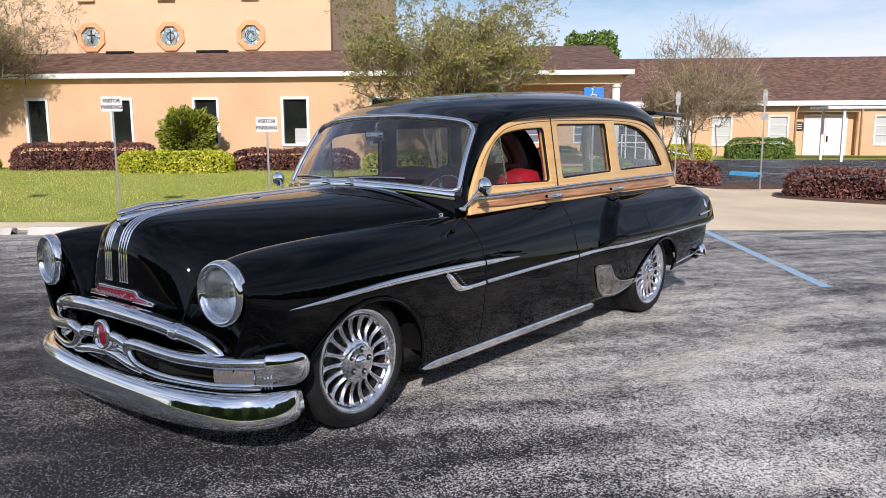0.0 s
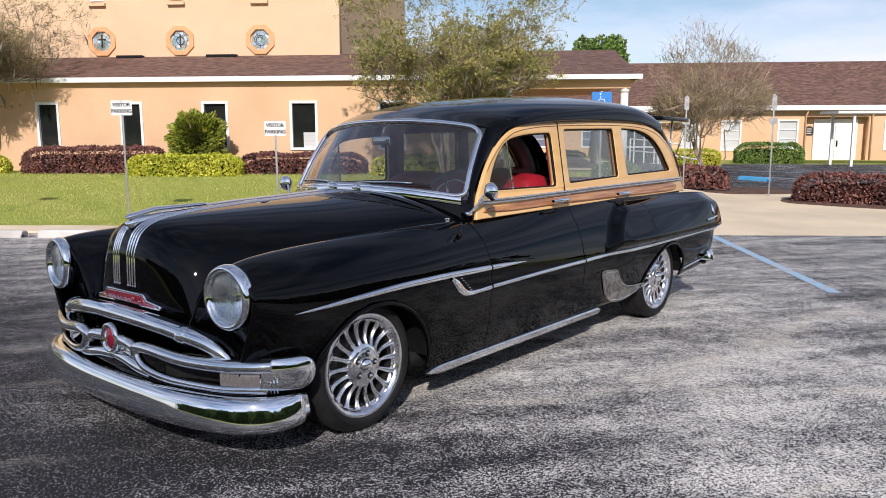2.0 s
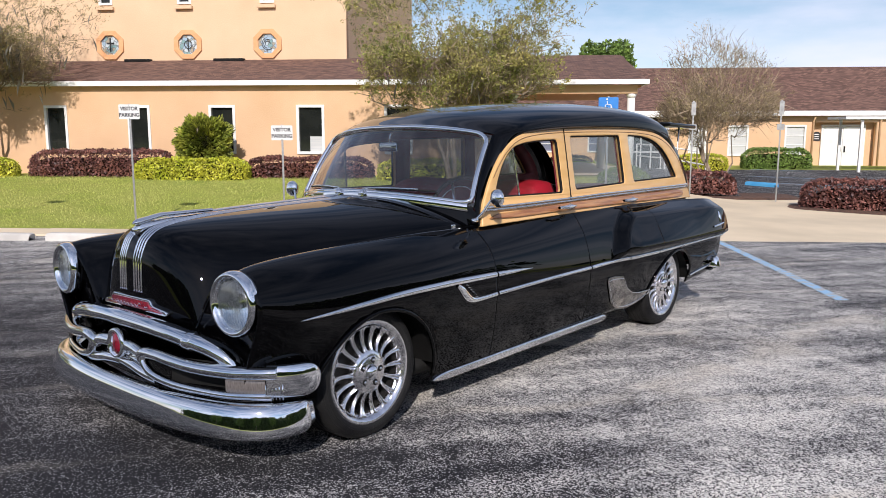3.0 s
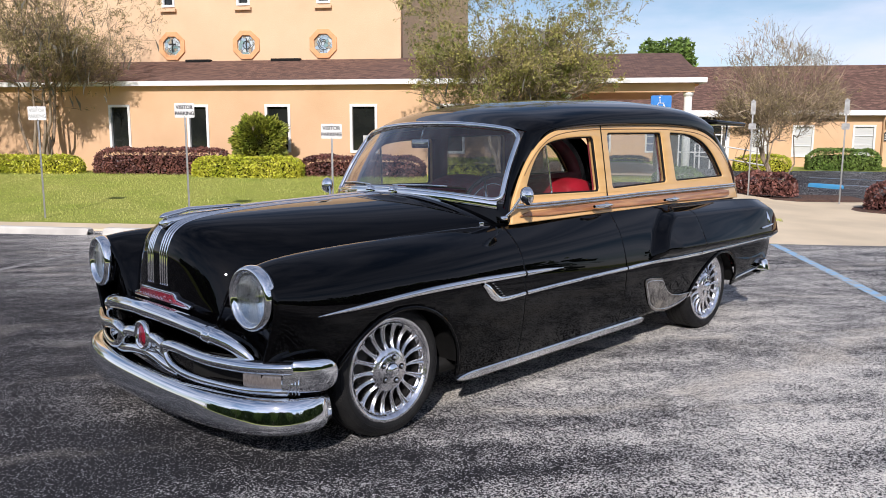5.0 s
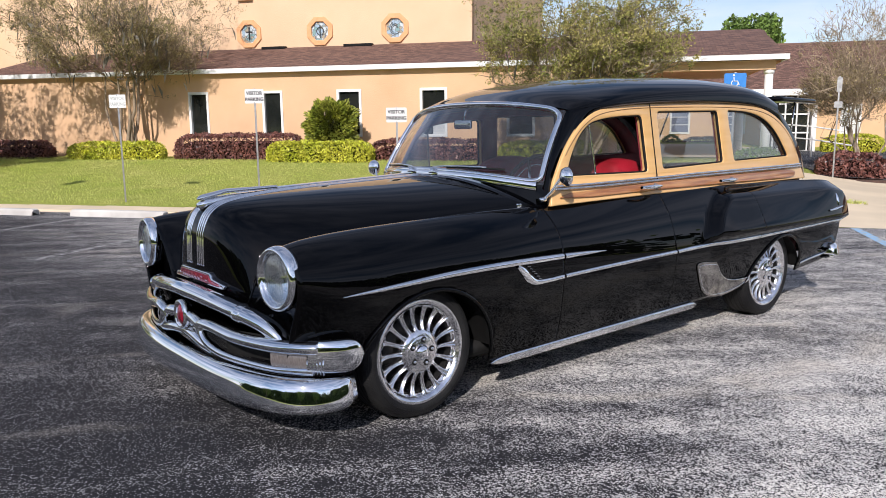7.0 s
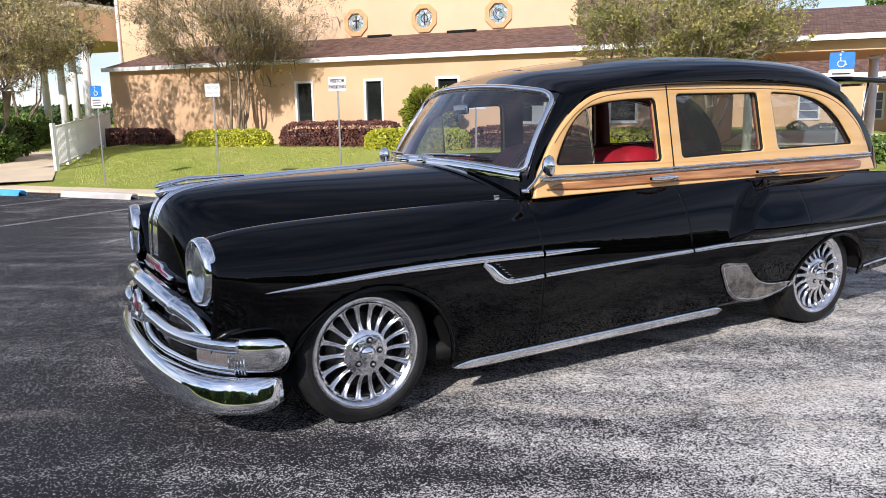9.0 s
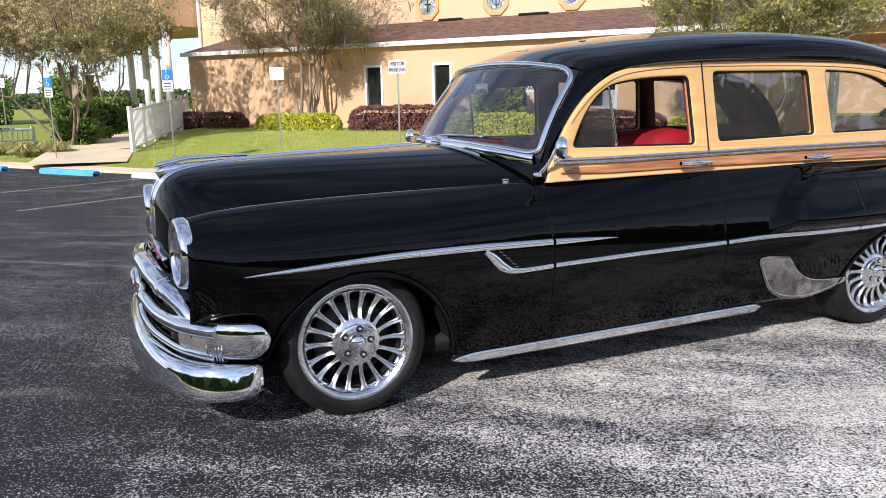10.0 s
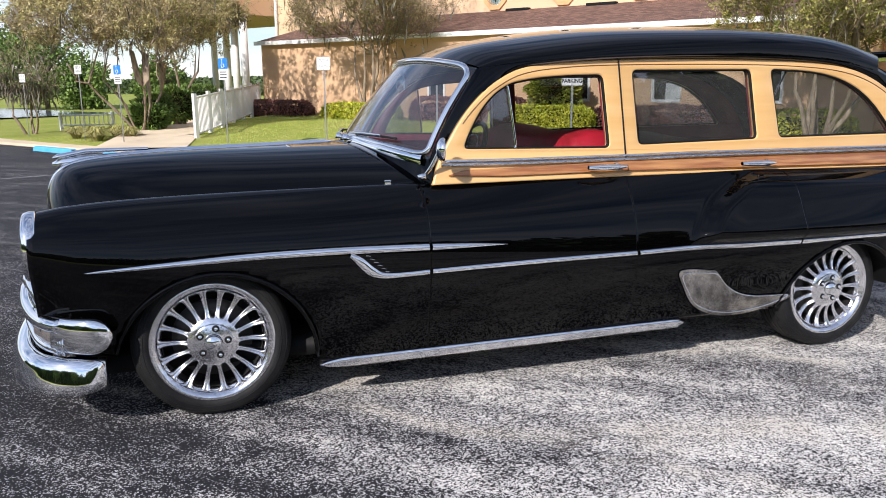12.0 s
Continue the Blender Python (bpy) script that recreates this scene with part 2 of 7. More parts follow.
CLEAR = glass("lamp_glass", (0.93, 0.95, 0.96))
LAMP_LENS = material("parking_lamp_lens", (0.085, 0.075, 0.074), 0.25, second=(0.15, 0.135, 0.13), scale=60, stretch=(1, 8, 1), coat=1.0)
REAR_LENS = material("red_tail_lens", (0.35, 0.01, 0.01), 0.1, coat=1.0, second=(0.28, 0.01, 0.01), scale=40)
REFLECTOR = material("lamp_reflector", (0.96, 0.97, 0.98), 0.30, 0.55, second=(0.84, 0.86, 0.90), scale=20, rough_var=0.08, grain=0.2, grain_scale=50)
GUARD_STEEL = material("scuffed_steel", (0.50, 0.48, 0.45), 0.15, 1.0, second=(0.20, 0.19, 0.18), scale=11, rough_var=0.10, mix=(0.42, 0.60), detail=7, grain=0.12, grain_scale=25)
ROTOR = material("dull_brake_steel", (0.05, 0.047, 0.045), 0.6, 0.0, second=(0.025, 0.024, 0.023), scale=20)

# ---- the station wagon: x runs from the front axle to the tail, y < 0 is its driver's side ----
wagon = thing("station_wagon", "gloss black vintage wagon with varnished wood window frames on asphalt", "car")
WHEEL_R, HUB_Y, WHEELBASE = 0.314, 0.868, 3.09

hood_w = keyed((-0.60, 0.43), (-0.5, 0.46), (-0.2, 0.53), (0.1, 0.57), (0.45, 0.62), (0.93, 0.71))
hood_z = keyed((-0.60, 0.54), (-0.56, 0.60), (-0.5, 0.66), (-0.4, 0.735), (-0.2, 0.80), (0.1, 0.84), (0.45, 0.87), (0.93, 0.905))
crown_y = keyed((-0.62, 0.745), (0.0, 0.75), (0.6, 0.755), (0.95, 0.765), (2.0, 0.785), (2.6, 0.80), (3.2, 0.815), (3.5, 0.83), (3.85, 0.862), (4.06, 0.862))
crown_z = keyed((-0.62, 0.845), (-0.5, 0.866), (-0.3, 0.880), (0.0, 0.890), (0.45, 0.899), (0.95, 0.905), (2.0, 0.925), (2.9, 0.922), (3.45, 0.918), (3.78, 0.912), (3.93, 0.902), (4.01, 0.885), (4.045, 0.86), (4.06, 0.825))
should_y = keyed((-0.62, 0.878), (-0.3, 0.892), (0.3, 0.895), (0.95, 0.885), (2.0, 0.875), (2.5, 0.880), (2.8, 0.89), (3.4, 0.90), (3.8, 0.915), (4.06, 0.905))
wide_y = keyed((-0.62, 0.897), (-0.45, 0.930), (-0.2, 0.945), (0.3, 0.945), (0.95, 0.93), (2.05, 0.925), (2.25, 0.93), (2.5, 0.955), (3.0, 0.965), (3.6, 0.955), (3.9, 0.95), (4.06, 0.925))
wide_z = keyed((-0.62, 0.66), (0.9, 0.62), (2.0, 0.58), (4.06, 0.60))
low_y = keyed((-0.62, 0.82), (-0.4, 0.90), (-0.1, 0.925), (0.5, 0.915), (2.2, 0.905), (3.0, 0.925), (3.6, 0.93), (4.06, 0.905))
base_y = keyed((-0.62, 0.78), (-0.3, 0.86), (0.4, 0.875), (2.2, 0.865), (3.2, 0.87), (4.06, 0.87))
base_z = keyed((-0.62, 0.35), (-0.5, 0.32), (-0.36, 0.285), (0.4, 0.185), (2.2, 0.225), (2.8, 0.235), (3.5, 0.275), (3.9, 0.305), (4.06, 0.33))
SECTION = 60


def clamp01(v):
    return min(max(v, 0.0), 1.0)



def section(x):
    """The side of the body at x, from the hood's edge or the belt down to the sill, as (y, z) with y outwards."""
    cy, cz, wz, bz = crown_y(x), crown_z(x), wide_z(x), base_z(x)
    if x < 0.93:
        inner = [(hood_w(x), hood_z(x)), ((hood_w(x) + cy) / 2 - 0.02, (hood_z(x) * 0.35 + cz * 0.65))]
    else:
        inner = [(cy - 0.055, cz - 0.006), (cy - 0.028, cz + 0.001)]
    sz = cz - 0.42 * (cz - wz)
    pts = inner + [(cy, cz), (should_y(x), sz), (wide_y(x), wz), (low_y(x), wz * 0.42 + bz * 0.58), (base_y(x), bz)]
    out = []
    for y, z in spline(pts, SECTION):
        # the rear fender swells out behind a curved crease
        if x > 2.1 and z > 0.55:
            edge = 2.165 + 0.10 * max(0, z - 0.6) / 0.15 + 2.6 * max(0, z - 0.76) ** 1.5
            k = clamp01((x - edge) / 0.10)
            k = k * k * (3 - 2 * k)
            y += 0.068 * k * clamp01((z - 0.595) / 0.05) * clamp01((cz + 0.004 - z) / 0.06)
        out.append(np.array((y, z)))
    return out


def side_y(x, z):
    s = section(x)
    top = max(range(len(s)), key=lambda i: s[i][1])
    s = s[top:]
    return float(np.interp(z, [p[1] for p in s][::-1], [p[0] for p in s][::-1]))


FRONT_ARCH = (0.035, 0.215, 0.392)
REAR_ARCH = (3.125, 0.20, 0.372)
SEAMS = (0.905, 1.905, 2.79)


def arch_gap(x, z, arch):
    cx, cz, r = arch
    return math.hypot(x - cx, (z - cz) / (0.995 if z > cz else 3.0)) - r


def body_side(sign):
    xs = list(np.arange(-0.62, 2.1, 0.0225)) + list(np.arange(2.1, 2.78, 0.010)) + list(np.arange(2.79, 4.061, 0.0225)) + [4.06]
    for s in SEAMS:
        xs = [x for x in xs if abs(x - s) > 0.010] + [s - 0.0065, s - 0.004, s, s + 0.004, s + 0.0065]
    xs.sort()
    rows = []
    for x in xs:
        row = []
        for y, z in section(x):
            gap = any(abs(x - s) < 0.001 and (z < crown_z(x) - 0.005) for s in SEAMS[:2]) or (abs(x - SEAMS[2]) < 0.001 and z > 0.62)
            row.append((x, sign * (y - (0.012 if gap else 0)), z))
        rows.append(row)
    bm = bmesh.new()
    cells = (FRONT_ARCH, REAR_ARCH)

    def keep(q):
        c = sum((v.co for v in q), Vector()) / 4
        return c.z > crown_z(c.x) - 0.1 or abs(c.y) < 0.7 or all(arch_gap(c.x, c.z, a) > 0 for a in cells)
    sheet(bm, rows, keep, flip=sign < 0)
    for v in bm.verts:
        if v.is_boundary and 0.19 < v.co.z < 0.68 and abs(v.co.y) > 0.7:
            for cx, cz, r in cells:
                g = arch_gap(v.co.x, v.co.z, (cx, cz, r))
                if abs(g) < 0.05 and v.co.z > 0.20:
                    for _ in range(3):
                        g = arch_gap(v.co.x, v.co.z, (cx, cz, r))
                        d = Vector((v.co.x - cx, v.co.z - cz))
                        if v.co.z < cz:
                            d = Vector((d.x, 0))
                        d.normalize()
                        v.co.x -= d.x * g
                        v.co.z -= d.y * g
                    v.co.y = sign * side_y(v.co.x, v.co.z)
    return bm


for s in (-1, 1):
    panel = part("body_side", body_side(s), PAINT, wagon, "gloss black fender, doors and quarter panel")
    thick(panel, 0.010, -1)
    for arch in (FRONT_ARCH, REAR_ARCH):
        # rolled lip of the wheel opening
        cx, cz, r = arch
        lip = []
        for k in range(41):
            a = math.pi * (1.16 - 1.32 * k / 40)
            x, z = cx + r * math.cos(a), cz + r * math.sin(a) * (1 if math.sin(a) > 0 else 3.0)
            if z > base_z(x) + 0.01:
                lip.append((x, s * (side_y(x, z) + 0.002), z))
        part("arch_lip", tube(bmesh.new(), lip, 0.010, 8), PAINT, panel)
        bm = bmesh.new()
        ring = []
        for k in range(25):
            a = math.pi * (1.05 - 1.10 * k / 24)
            x, z = cx + (r + 0.015) * math.cos(a), cz + (r + 0.015) * math.sin(a)
            if z > base_z(x) + 0.03:
                ring.append((x, z))
        sheet(bm, [[(x, s * yy, z) for yy in (0.90, 0.75, 0.48)] for x, z in ring])
        sheet(bm, [[(x, s * 0.48, h) for h in (z, (z + 0.2) / 2, 0.2)] for x, z in ring])
        part("wheel_well", bm, BLACK_TRIM, wagon)

# hood: stations up the nose and back to the windscreen
hx = keyed((0, -0.655), (0.10, -0.665), (0.22, -0.662), (0.32, -0.635), (0.42, -0.565), (0.55, -0.38), (0.7, -0.07), (0.85, 0.32), (1, 0.715))
hz = keyed((0, 0.575), (0.10, 0.68), (0.22, 0.82), (0.32, 0.915), (0.42, 0.972), (0.55, 1.006), (0.7, 1.028), (0.85, 1.044), (1, 1.062))
ex = keyed((0, -0.585), (0.12, -0.565), (0.25, -0.525), (0.36, -0.46), (0.48, -0.33), (0.6, -0.14), (0.75, 0.2), (0.88, 0.57), (1, 0.93))


def hood_point(s, v):
    """The hood at s from nose to windscreen and v from its middle (0) to its edge (1, -1)."""
    a = abs(v)
    x = hx(s) + (ex(s) - hx(s)) * a ** 2.1
    edge = ex(s)
    y = hood_w(edge) * (a ** 0.96)
    ez = hood_z(edge)
    bulge = max(0.0, 1 - a ** 2.5)
    z = ez + (hz(s) - ez) * bulge ** (0.62 + 0.28 * min(1, s / 0.6))
    return Vector((x, math.copysign(y, v) if v else 0.0, z))


bm = bmesh.new()
sheet(bm, [[hood_point(i / 70, -1 + 2 * j / 48) for j in range(49)] for i in range(71)])
hood = part("hood", bm, PAINT, wagon, "long rounded gloss black hood")
thick(hood, 0.006, 1)

# cowl below the windscreen
def screen(u, h):
    """The windscreen at u across (-1 to 1) and h up (0 to 1)."""
    a = abs(u)
    x0, z0 = 0.745 + 0.215 * a ** 2.3, 1.075 - 0.062 * a ** 2.2
    x1, z1 = 1.065 + 0.135 * a ** 2.3, 1.466 - 0.056 * a ** 2.4
    w = 0.725 + (0.668 - 0.725) * h
    bow = 0.018 * math.sin(math.pi * h)
    return Vector((x0 + (x1 - x0) * h - bow, u * w, z0 + (z1 - z0) * h))


bm = bmesh.new()
sheet(bm, [[hood_point(1, -1 + 2 * j / 40).lerp(screen(-1 + 2 * j / 40, 0.03), k / 4) + Vector((0, 0, -0.004 * math.sin(math.pi * k / 4))) for j in range(41)] for k in range(5)])
part("cowl", bm, PAINT, wagon)

# roof
edge_path = spline([(1.205, 0.678, 1.410), (1.42, 0.730, 1.440), (1.87, 0.745, 1.472), (2.5, 0.748, 1.486), (2.95, 0.745, 1.482), (3.22, 0.735, 1.458), (3.42, 0.72, 1.425)], 61)
ridge_path = spline([(1.068, 0, 1.472), (1.34, 0, 1.562), (1.80, 0, 1.630), (2.40, 0, 1.660), (2.95, 0, 1.655), (3.35, 0, 1.620), (3.66, 0, 1.550)], 61)


def roof_point(i, t):
    e, c = edge_path[i], ridge_path[i]
    a = abs(t) * math.pi / 2
    k, m = math.sin(a), math.cos(a)
    return Vector((c[0] + (e[0] - c[0]) * k ** 2.6, math.copysign(e[1] * k ** 0.86, t) if t else 0.0, e[2] + (c[2] - e[2]) * max(m, 0) ** (0.66 + 0.72 * max(0, 1 - i / 32) ** 1.3)))


bm = bmesh.new()
sheet(bm, [[roof_point(i, -1 + 2 * j / 44) for j in range(45)] for i in range(61)])
roof = part("roof", bm, PAINT, wagon, "smooth gloss black roof")
bm = bmesh.new()
sheet(bm, [[roof_point(i, -0.97 + 1.94 * j / 20) - Vector((0, 0, 0.022)) for j in range(21)] for i in range(2, 60, 3)])
part("headliner", bm, HEADLINER, wagon)

# wood outlines on the side, in (x, z)
wood_rim = spline([(0.955, 0.906), (0.985, 0.99), (1.03, 1.075), (1.09, 1.173), (1.165, 1.263), (1.262, 1.346), (1.392, 1.410), (1.585, 1.441), (1.873, 1.458), (2.45, 1.470), (2.90, 1.467), (3.2, 1.441), (3.42, 1.372), (3.60, 1.252), (3.70, 1.12), (3.755, 1.0), (3.775, 0.928)], 130)
wood_foot = [(3.775 - (3.775 - 0.955) * k / 60, 0.930 - 0.024 * (k / 60) ** 2) for k in range(1, 60)]
win_front = rounded([(1.105, 1.058), (1.145, 1.150), (1.20, 1.238), (1.262, 1.302), (1.335, 1.345), (1.45, 1.367), (1.59, 1.380), (1.798, 1.388), (1.832, 1.052)], [0.03, 0.1, 0.1, 0.1, 0.1, 0.1, 0.1, 0.035, 0.03])
win_mid = rounded([(1.950, 1.410), (2.618, 1.422), (2.662, 1.084), (1.984, 1.064)], 0.03)
win_rear = rounded([(2.735, 1.425), (2.95, 1.420), (3.08, 1.405), (3.20, 1.375), (3.30, 1.33), (3.40, 1.26), (3.49, 1.165), (3.545, 1.102), (2.795, 1.088)], [0.03, 0.1, 0.1, 0.1, 0.1, 0.1, 0.1, 0.03, 0.03])


def side_plane(x, z):
    """How far out the glasshouse stands at a height."""
    base = 0.752 + (1.06 - z) * 0.10
    if z < 1.03:
        base += (1.03 - z) * 0.15
    return base - 0.10 * max(0, 1.2 - x) ** 2 - 0.06 * max(0, x - 3.2) ** 2


def lay(sign, out=0.0):
    return lambda a, b, c: Vector((a, sign * (side_plane(a, b) + out + c), b))


def prism(outline, depth, place):
    """A thin pane with that outline."""
    bm = bmesh.new()
    a = [bm.verts.new(place(x, z, depth / 2)) for x, z in outline]
    b = [bm.verts.new(place(x, z, -depth / 2)) for x, z in outline]
    bm.faces.new(a)
    bm.faces.new(list(reversed(b)))
    for k in range(len(a)):
        j = (k + 1) % len(a)
        bm.faces.new((a[k], b[k], b[j], a[j]))
    bmesh.ops.remove_doubles(bm, verts=bm.verts[:], dist=1e-5)
    bmesh.ops.recalc_face_normals(bm, faces=bm.faces[:])
    return bm


for s in (-1, 1):
    frame_ob = part("wood_frame", plate([[tuple(p) for p in wood_rim] + wood_foot, win_front, win_mid, win_rear], 0.045, 0.008, lay(s, -0.012)), ASH, wagon, "varnished honey-coloured ash wood frame")
    # raised belt panel of darker wood
    belt = rounded([(1.02, 0.945), (1.10, 0.968), (1.9, 0.990), (3.50, 1.004), (3.62, 0.990), (3.60, 0.957), (3.50, 0.948), (2.9, 0.949), (1.9, 0.947), (1.3, 0.938)], 0.02)
    part("inlay", plate([belt], 0.012, 0.003, lay(s, 0.0125)), MAHOGANY, frame_ob, "figured darker mahogany inlay")
    for outline in (win_front, win_mid, win_rear):
        ring = [(x, s * (side_plane(x, z) - 0.004), z) for x, z in outline]
        part("window_seal", tube(bmesh.new(), ring + ring[:1], 0.009, 6, cap=False), BLACK_TRIM, frame_ob)
    for name, outline in (("middle_window", win_mid), ("rear_window", win_rear)):
        pane = part(name, prism(outline, 0.005, lay(s, -0.018)), TINTED, wagon, "tinted side glass", smooth=False)
        pane.visible_shadow = False
    vent = rounded([(1.105, 1.058), (1.145, 1.150), (1.20, 1.238), (1.262, 1.302), (1.325, 1.340), (1.362, 1.056)], [0.03, 0.1, 0.1, 0.1, 0.02, 0.02])
    pane = part("vent_window", prism(vent, 0.005, lay(s, -0.012)), TINTED, wagon, "small fixed vent glass", smooth=False)
    pane.visible_shadow = False
    ring = [(x, s * (side_plane(x, z) - 0.002), z) for x, z in vent]
    part("vent_frame", tube(bmesh.new(), ring + ring[:1], 0.006, 6, cap=False), CHROME, wagon, "thin chrome vent frame")
    # chrome belt moulding: two ribs
    for dz, r in ((0.0, 0.0085), (0.017, 0.0065)):
        path = []
        for k in range(61):
            x = 1.0 + 2.74 * k / 60
            z = 0.998 + 0.013 * min(1, max(0, (x - 1.3) / 1.0)) + 0.016 * max(0, (x - 2.0) / 1.7) + dz - 0.006
            path.append((x, s * (side_plane(x, z) + 0.014), z))
        part("belt_moulding", tube(bmesh.new(), path, r, 8, flat=1.0), CHROME if dz else BRUSHED, wagon, "ribbed chrome belt moulding")
    # pillar posts between the panes, and the shut line of the front door
    for x0, x1, z0, z1 in ((1.876, 1.918, 1.452, 0.945),):
        bm = bmesh.new()
        path = [(x0 + (x1 - x0) * k / 20 , s * (side_plane(1.9, z0 + (z1 - z0) * k / 20) + 0.0115), z0 + (z1 - z0) * k / 20) for k in range(21)]
        tube(bm, path, 0.0042, 5)
        part("door_gap", bm, SEAM, frame_ob)
    # carved line round the frame
    line = [(x, s * (side_plane(x, z) + 0.0105), z) for x, z in [(p[0] + 0.0, p[1] - 0.027) for p in wood_rim[26:112]]]
    part("carved_line", tube(bmesh.new(), line, 0.0026, 4), WOOD_LINE, frame_ob)
    # windscreen post and rear quarter in black
    post_in = [screen(s * 1.0, k / 24) for k in range(25)]
    rim_front = [p for p in wood_rim if p[0] < 1.29]
    rim_front = spline(rim_front, 25)
    bm = bmesh.new()
    rows = []
    for k in range(25):
        o = Vector((rim_front[k][0] - 0.004, s * (side_plane(*rim_front[k]) - 0.004), rim_front[k][1] + 0.004))
        i = post_in[k]
        mid = (o + i) / 2 + Vector((-0.012, s * 0.012, 0.006))
        rows.append(spline([i, mid, o], 7))
    sheet(bm, rows)
    part("windscreen_post", bm, PAINT, wagon)
    foot = Vector((0.962, s * (side_plane(0.962, 0.900) - 0.004), 0.896))
    rows = [spline([screen(s * 0.96, 0.02) + Vector((0.004, 0, -0.006)), hood_point(1, s * 0.97).lerp(screen(s * 0.97, 0.0), 0.5), hood_point(1, s) + Vector((0, 0, -0.004))], 6), spline([Vector(rows[3][-1]), Vector(rows[1][-1]).lerp(foot, 0.5), foot], 6)]
    part("cowl_corner", sheet(bmesh.new(), rows), PAINT, wagon)
    back_out = spline([(3.22, 0.735, 1.458), (3.42, 0.72, 1.425), (3.57, 0.70, 1.36), (3.72, 0.705, 1.23), (3.82, 0.715, 1.09), (3.87, 0.725, 0.93)], 30)
    back_in = [p for p in wood_rim if p[0] > 3.18]
    back_in = spline(back_in, 30)
    rows = []
    for k in range(30):
        o = Vector(back_out[k])
        o.y *= s
        i = Vector((back_in[k][0] - 0.004, s * (side_plane(*back_in[k]) - 0.004), back_in[k][1] - 0.004))
        rows.append(spline([i, (i + o) / 2 + Vector((0, s * 0.004, 0.0)), o], 5))
    part("rear_quarter_post", sheet(bmesh.new(), rows), PAINT, wagon)
    rows = []
    for k in range(30):
        o = Vector(back_out[k])
        o.y *= s
        r = Vector((o.x + 0.09 * (0.4 + 0.6 * k / 29), o.y * 0.86, o.z + 0.03 * (1 - k / 29)))
        rows.append(spline([o, (o + r) / 2 + Vector((0.02, s * 0.012, 0.008)), r], 6))
    part("rear_corner_post", sheet(bmesh.new(), rows), PAINT, wagon)

# black gutter between the roof's edge and the wood
rim_top = [p for p in wood_rim[:112] if p[0] > 1.14]
for s in (-1, 1):
    rows = []
    for k in range(50):
        x = 1.206 + (3.41 - 1.206) * k / 49
        e = [float(np.interp(x, [p[0] for p in edge_path], [p[j] for p in edge_path])) for j in (1, 2)]
        z = float(np.interp(x, [p[0] for p in rim_top], [p[1] for p in rim_top])) - 0.006
        o, i = Vector((x, s * (e[0] - 0.001), e[1])), Vector((x, s * (side_plane(x, z) + 0.001), z))
        rows.append(spline([o + Vector((0, -s * 0.02, 0.006)), o, (o + i) / 2 + Vector((0, s * 0.007, 0)), i], 7))
    part("roof_gutter", sheet(bmesh.new(), rows), PAINT, wagon)
    part("inner_lining", plate([[tuple(p) for p in wood_rim] + wood_foot, win_front, win_mid, win_rear], 0.006, 0.0, lay(s, -0.040)), LINING, wagon, "dark red cloth lining inside the window frames")

# windscreen, its chrome frame, mirror and wipers
bm = bmesh.new()
sheet(bm, [[screen(-1 + 2 * j / 30, i / 12) for j in range(31)] for i in range(13)])
pane = part("windscreen", bm, WINDSCREEN, wagon, "curved one-piece windscreen")
loop = rounded([(-0.985, 0.02), (0.985, 0.02), (0.985, 0.985), (-0.985, 0.985)], [0.10, 0.10, 0.14, 0.14], 8)
dense = []
for k in range(len(loop)):
    a, b = Vector(loop[k]), Vector(loop[(k + 1) % len(loop)])
    steps = max(1, int((b - a).length / 0.06))
    dense += [tuple(a.lerp(b, j / steps)) for j in range(steps)]
ring = [screen(u, h) + Vector((-0.006, 0, 0.004)) for u, h in dense]
part("windscreen_frame", tube(bmesh.new(), ring + ring[:1], 0.015, 8, cap=False), CHROME, wagon, "polished chrome windscreen surround")
rows = []
for k in range(41):
    u = -0.97 + 1.94 * k / 40
    p = screen(u, 0.03)
    d = (p - screen(u, 0.5)).normalized()
    rows.append([p + Vector((-0.012, 0, 0.008)), p + d * 0.014 + Vector((-0.016, 0, 0.010)), p + d * 0.028 + Vector((-0.014, 0, 0.006)), p + d * 0.042 + Vector((-0.004, 0, -0.004))])
part("windscreen_sill", sheet(bmesh.new(), rows), CHROME, wagon, "broad chrome moulding below the windscreen")
for u0, u1, lift in ((-0.12, -0.62, 0.11), (0.16, 0.62, 0.10)):
    arm = [screen(u0 + (u1 - u0) * k / 8, 0.02 + lift * (k / 8) ** 0.8 * 0.55) + Vector((-0.028, 0, 0.022)) for k in range(9)]
    wiper = part("wiper", tube(bmesh.new(), arm, 0.005, 6), CHROME, wagon, "chrome wiper arm with black blade")
    blade = [screen(u0 + (u1 - u0) * (0.25 + 1.0 * k / 8), 0.035 + lift * (0.25 + 1.0 * k / 8) * 0.5) + Vector((-0.016, 0, 0.012)) for k in range(9)]
    part("blade", tube(bmesh.new(), blade, 0.006, 6), BLACK_TRIM, wiper)
    p = screen(u0, 0.0)
    bm = lathe(bmesh.new(), [(0, 0.03), (0.012, 0.026), (0.017, 0.012), (0.022, 0)], 16, Matrix.Translation(p + Vector((-0.03, 0, -0.004))))
    part("pivot", bm, CHROME, wiper)
bm = bmesh.new()
box(bm, (-0.012, -0.075, -0.028), (0.012, 0.075, 0.028), 0.012, Matrix.Translation((1.03, 0, 1.345)))
mirror_in = part("interior_mirror", bm, CHROME, wagon)
part("mirror_stem", tube(bmesh.new(), [(1.035, 0, 1.36), (1.05, 0, 1.42), (1.085, 0, 1.45)], 0.007, 8), CHROME, mirror_in)

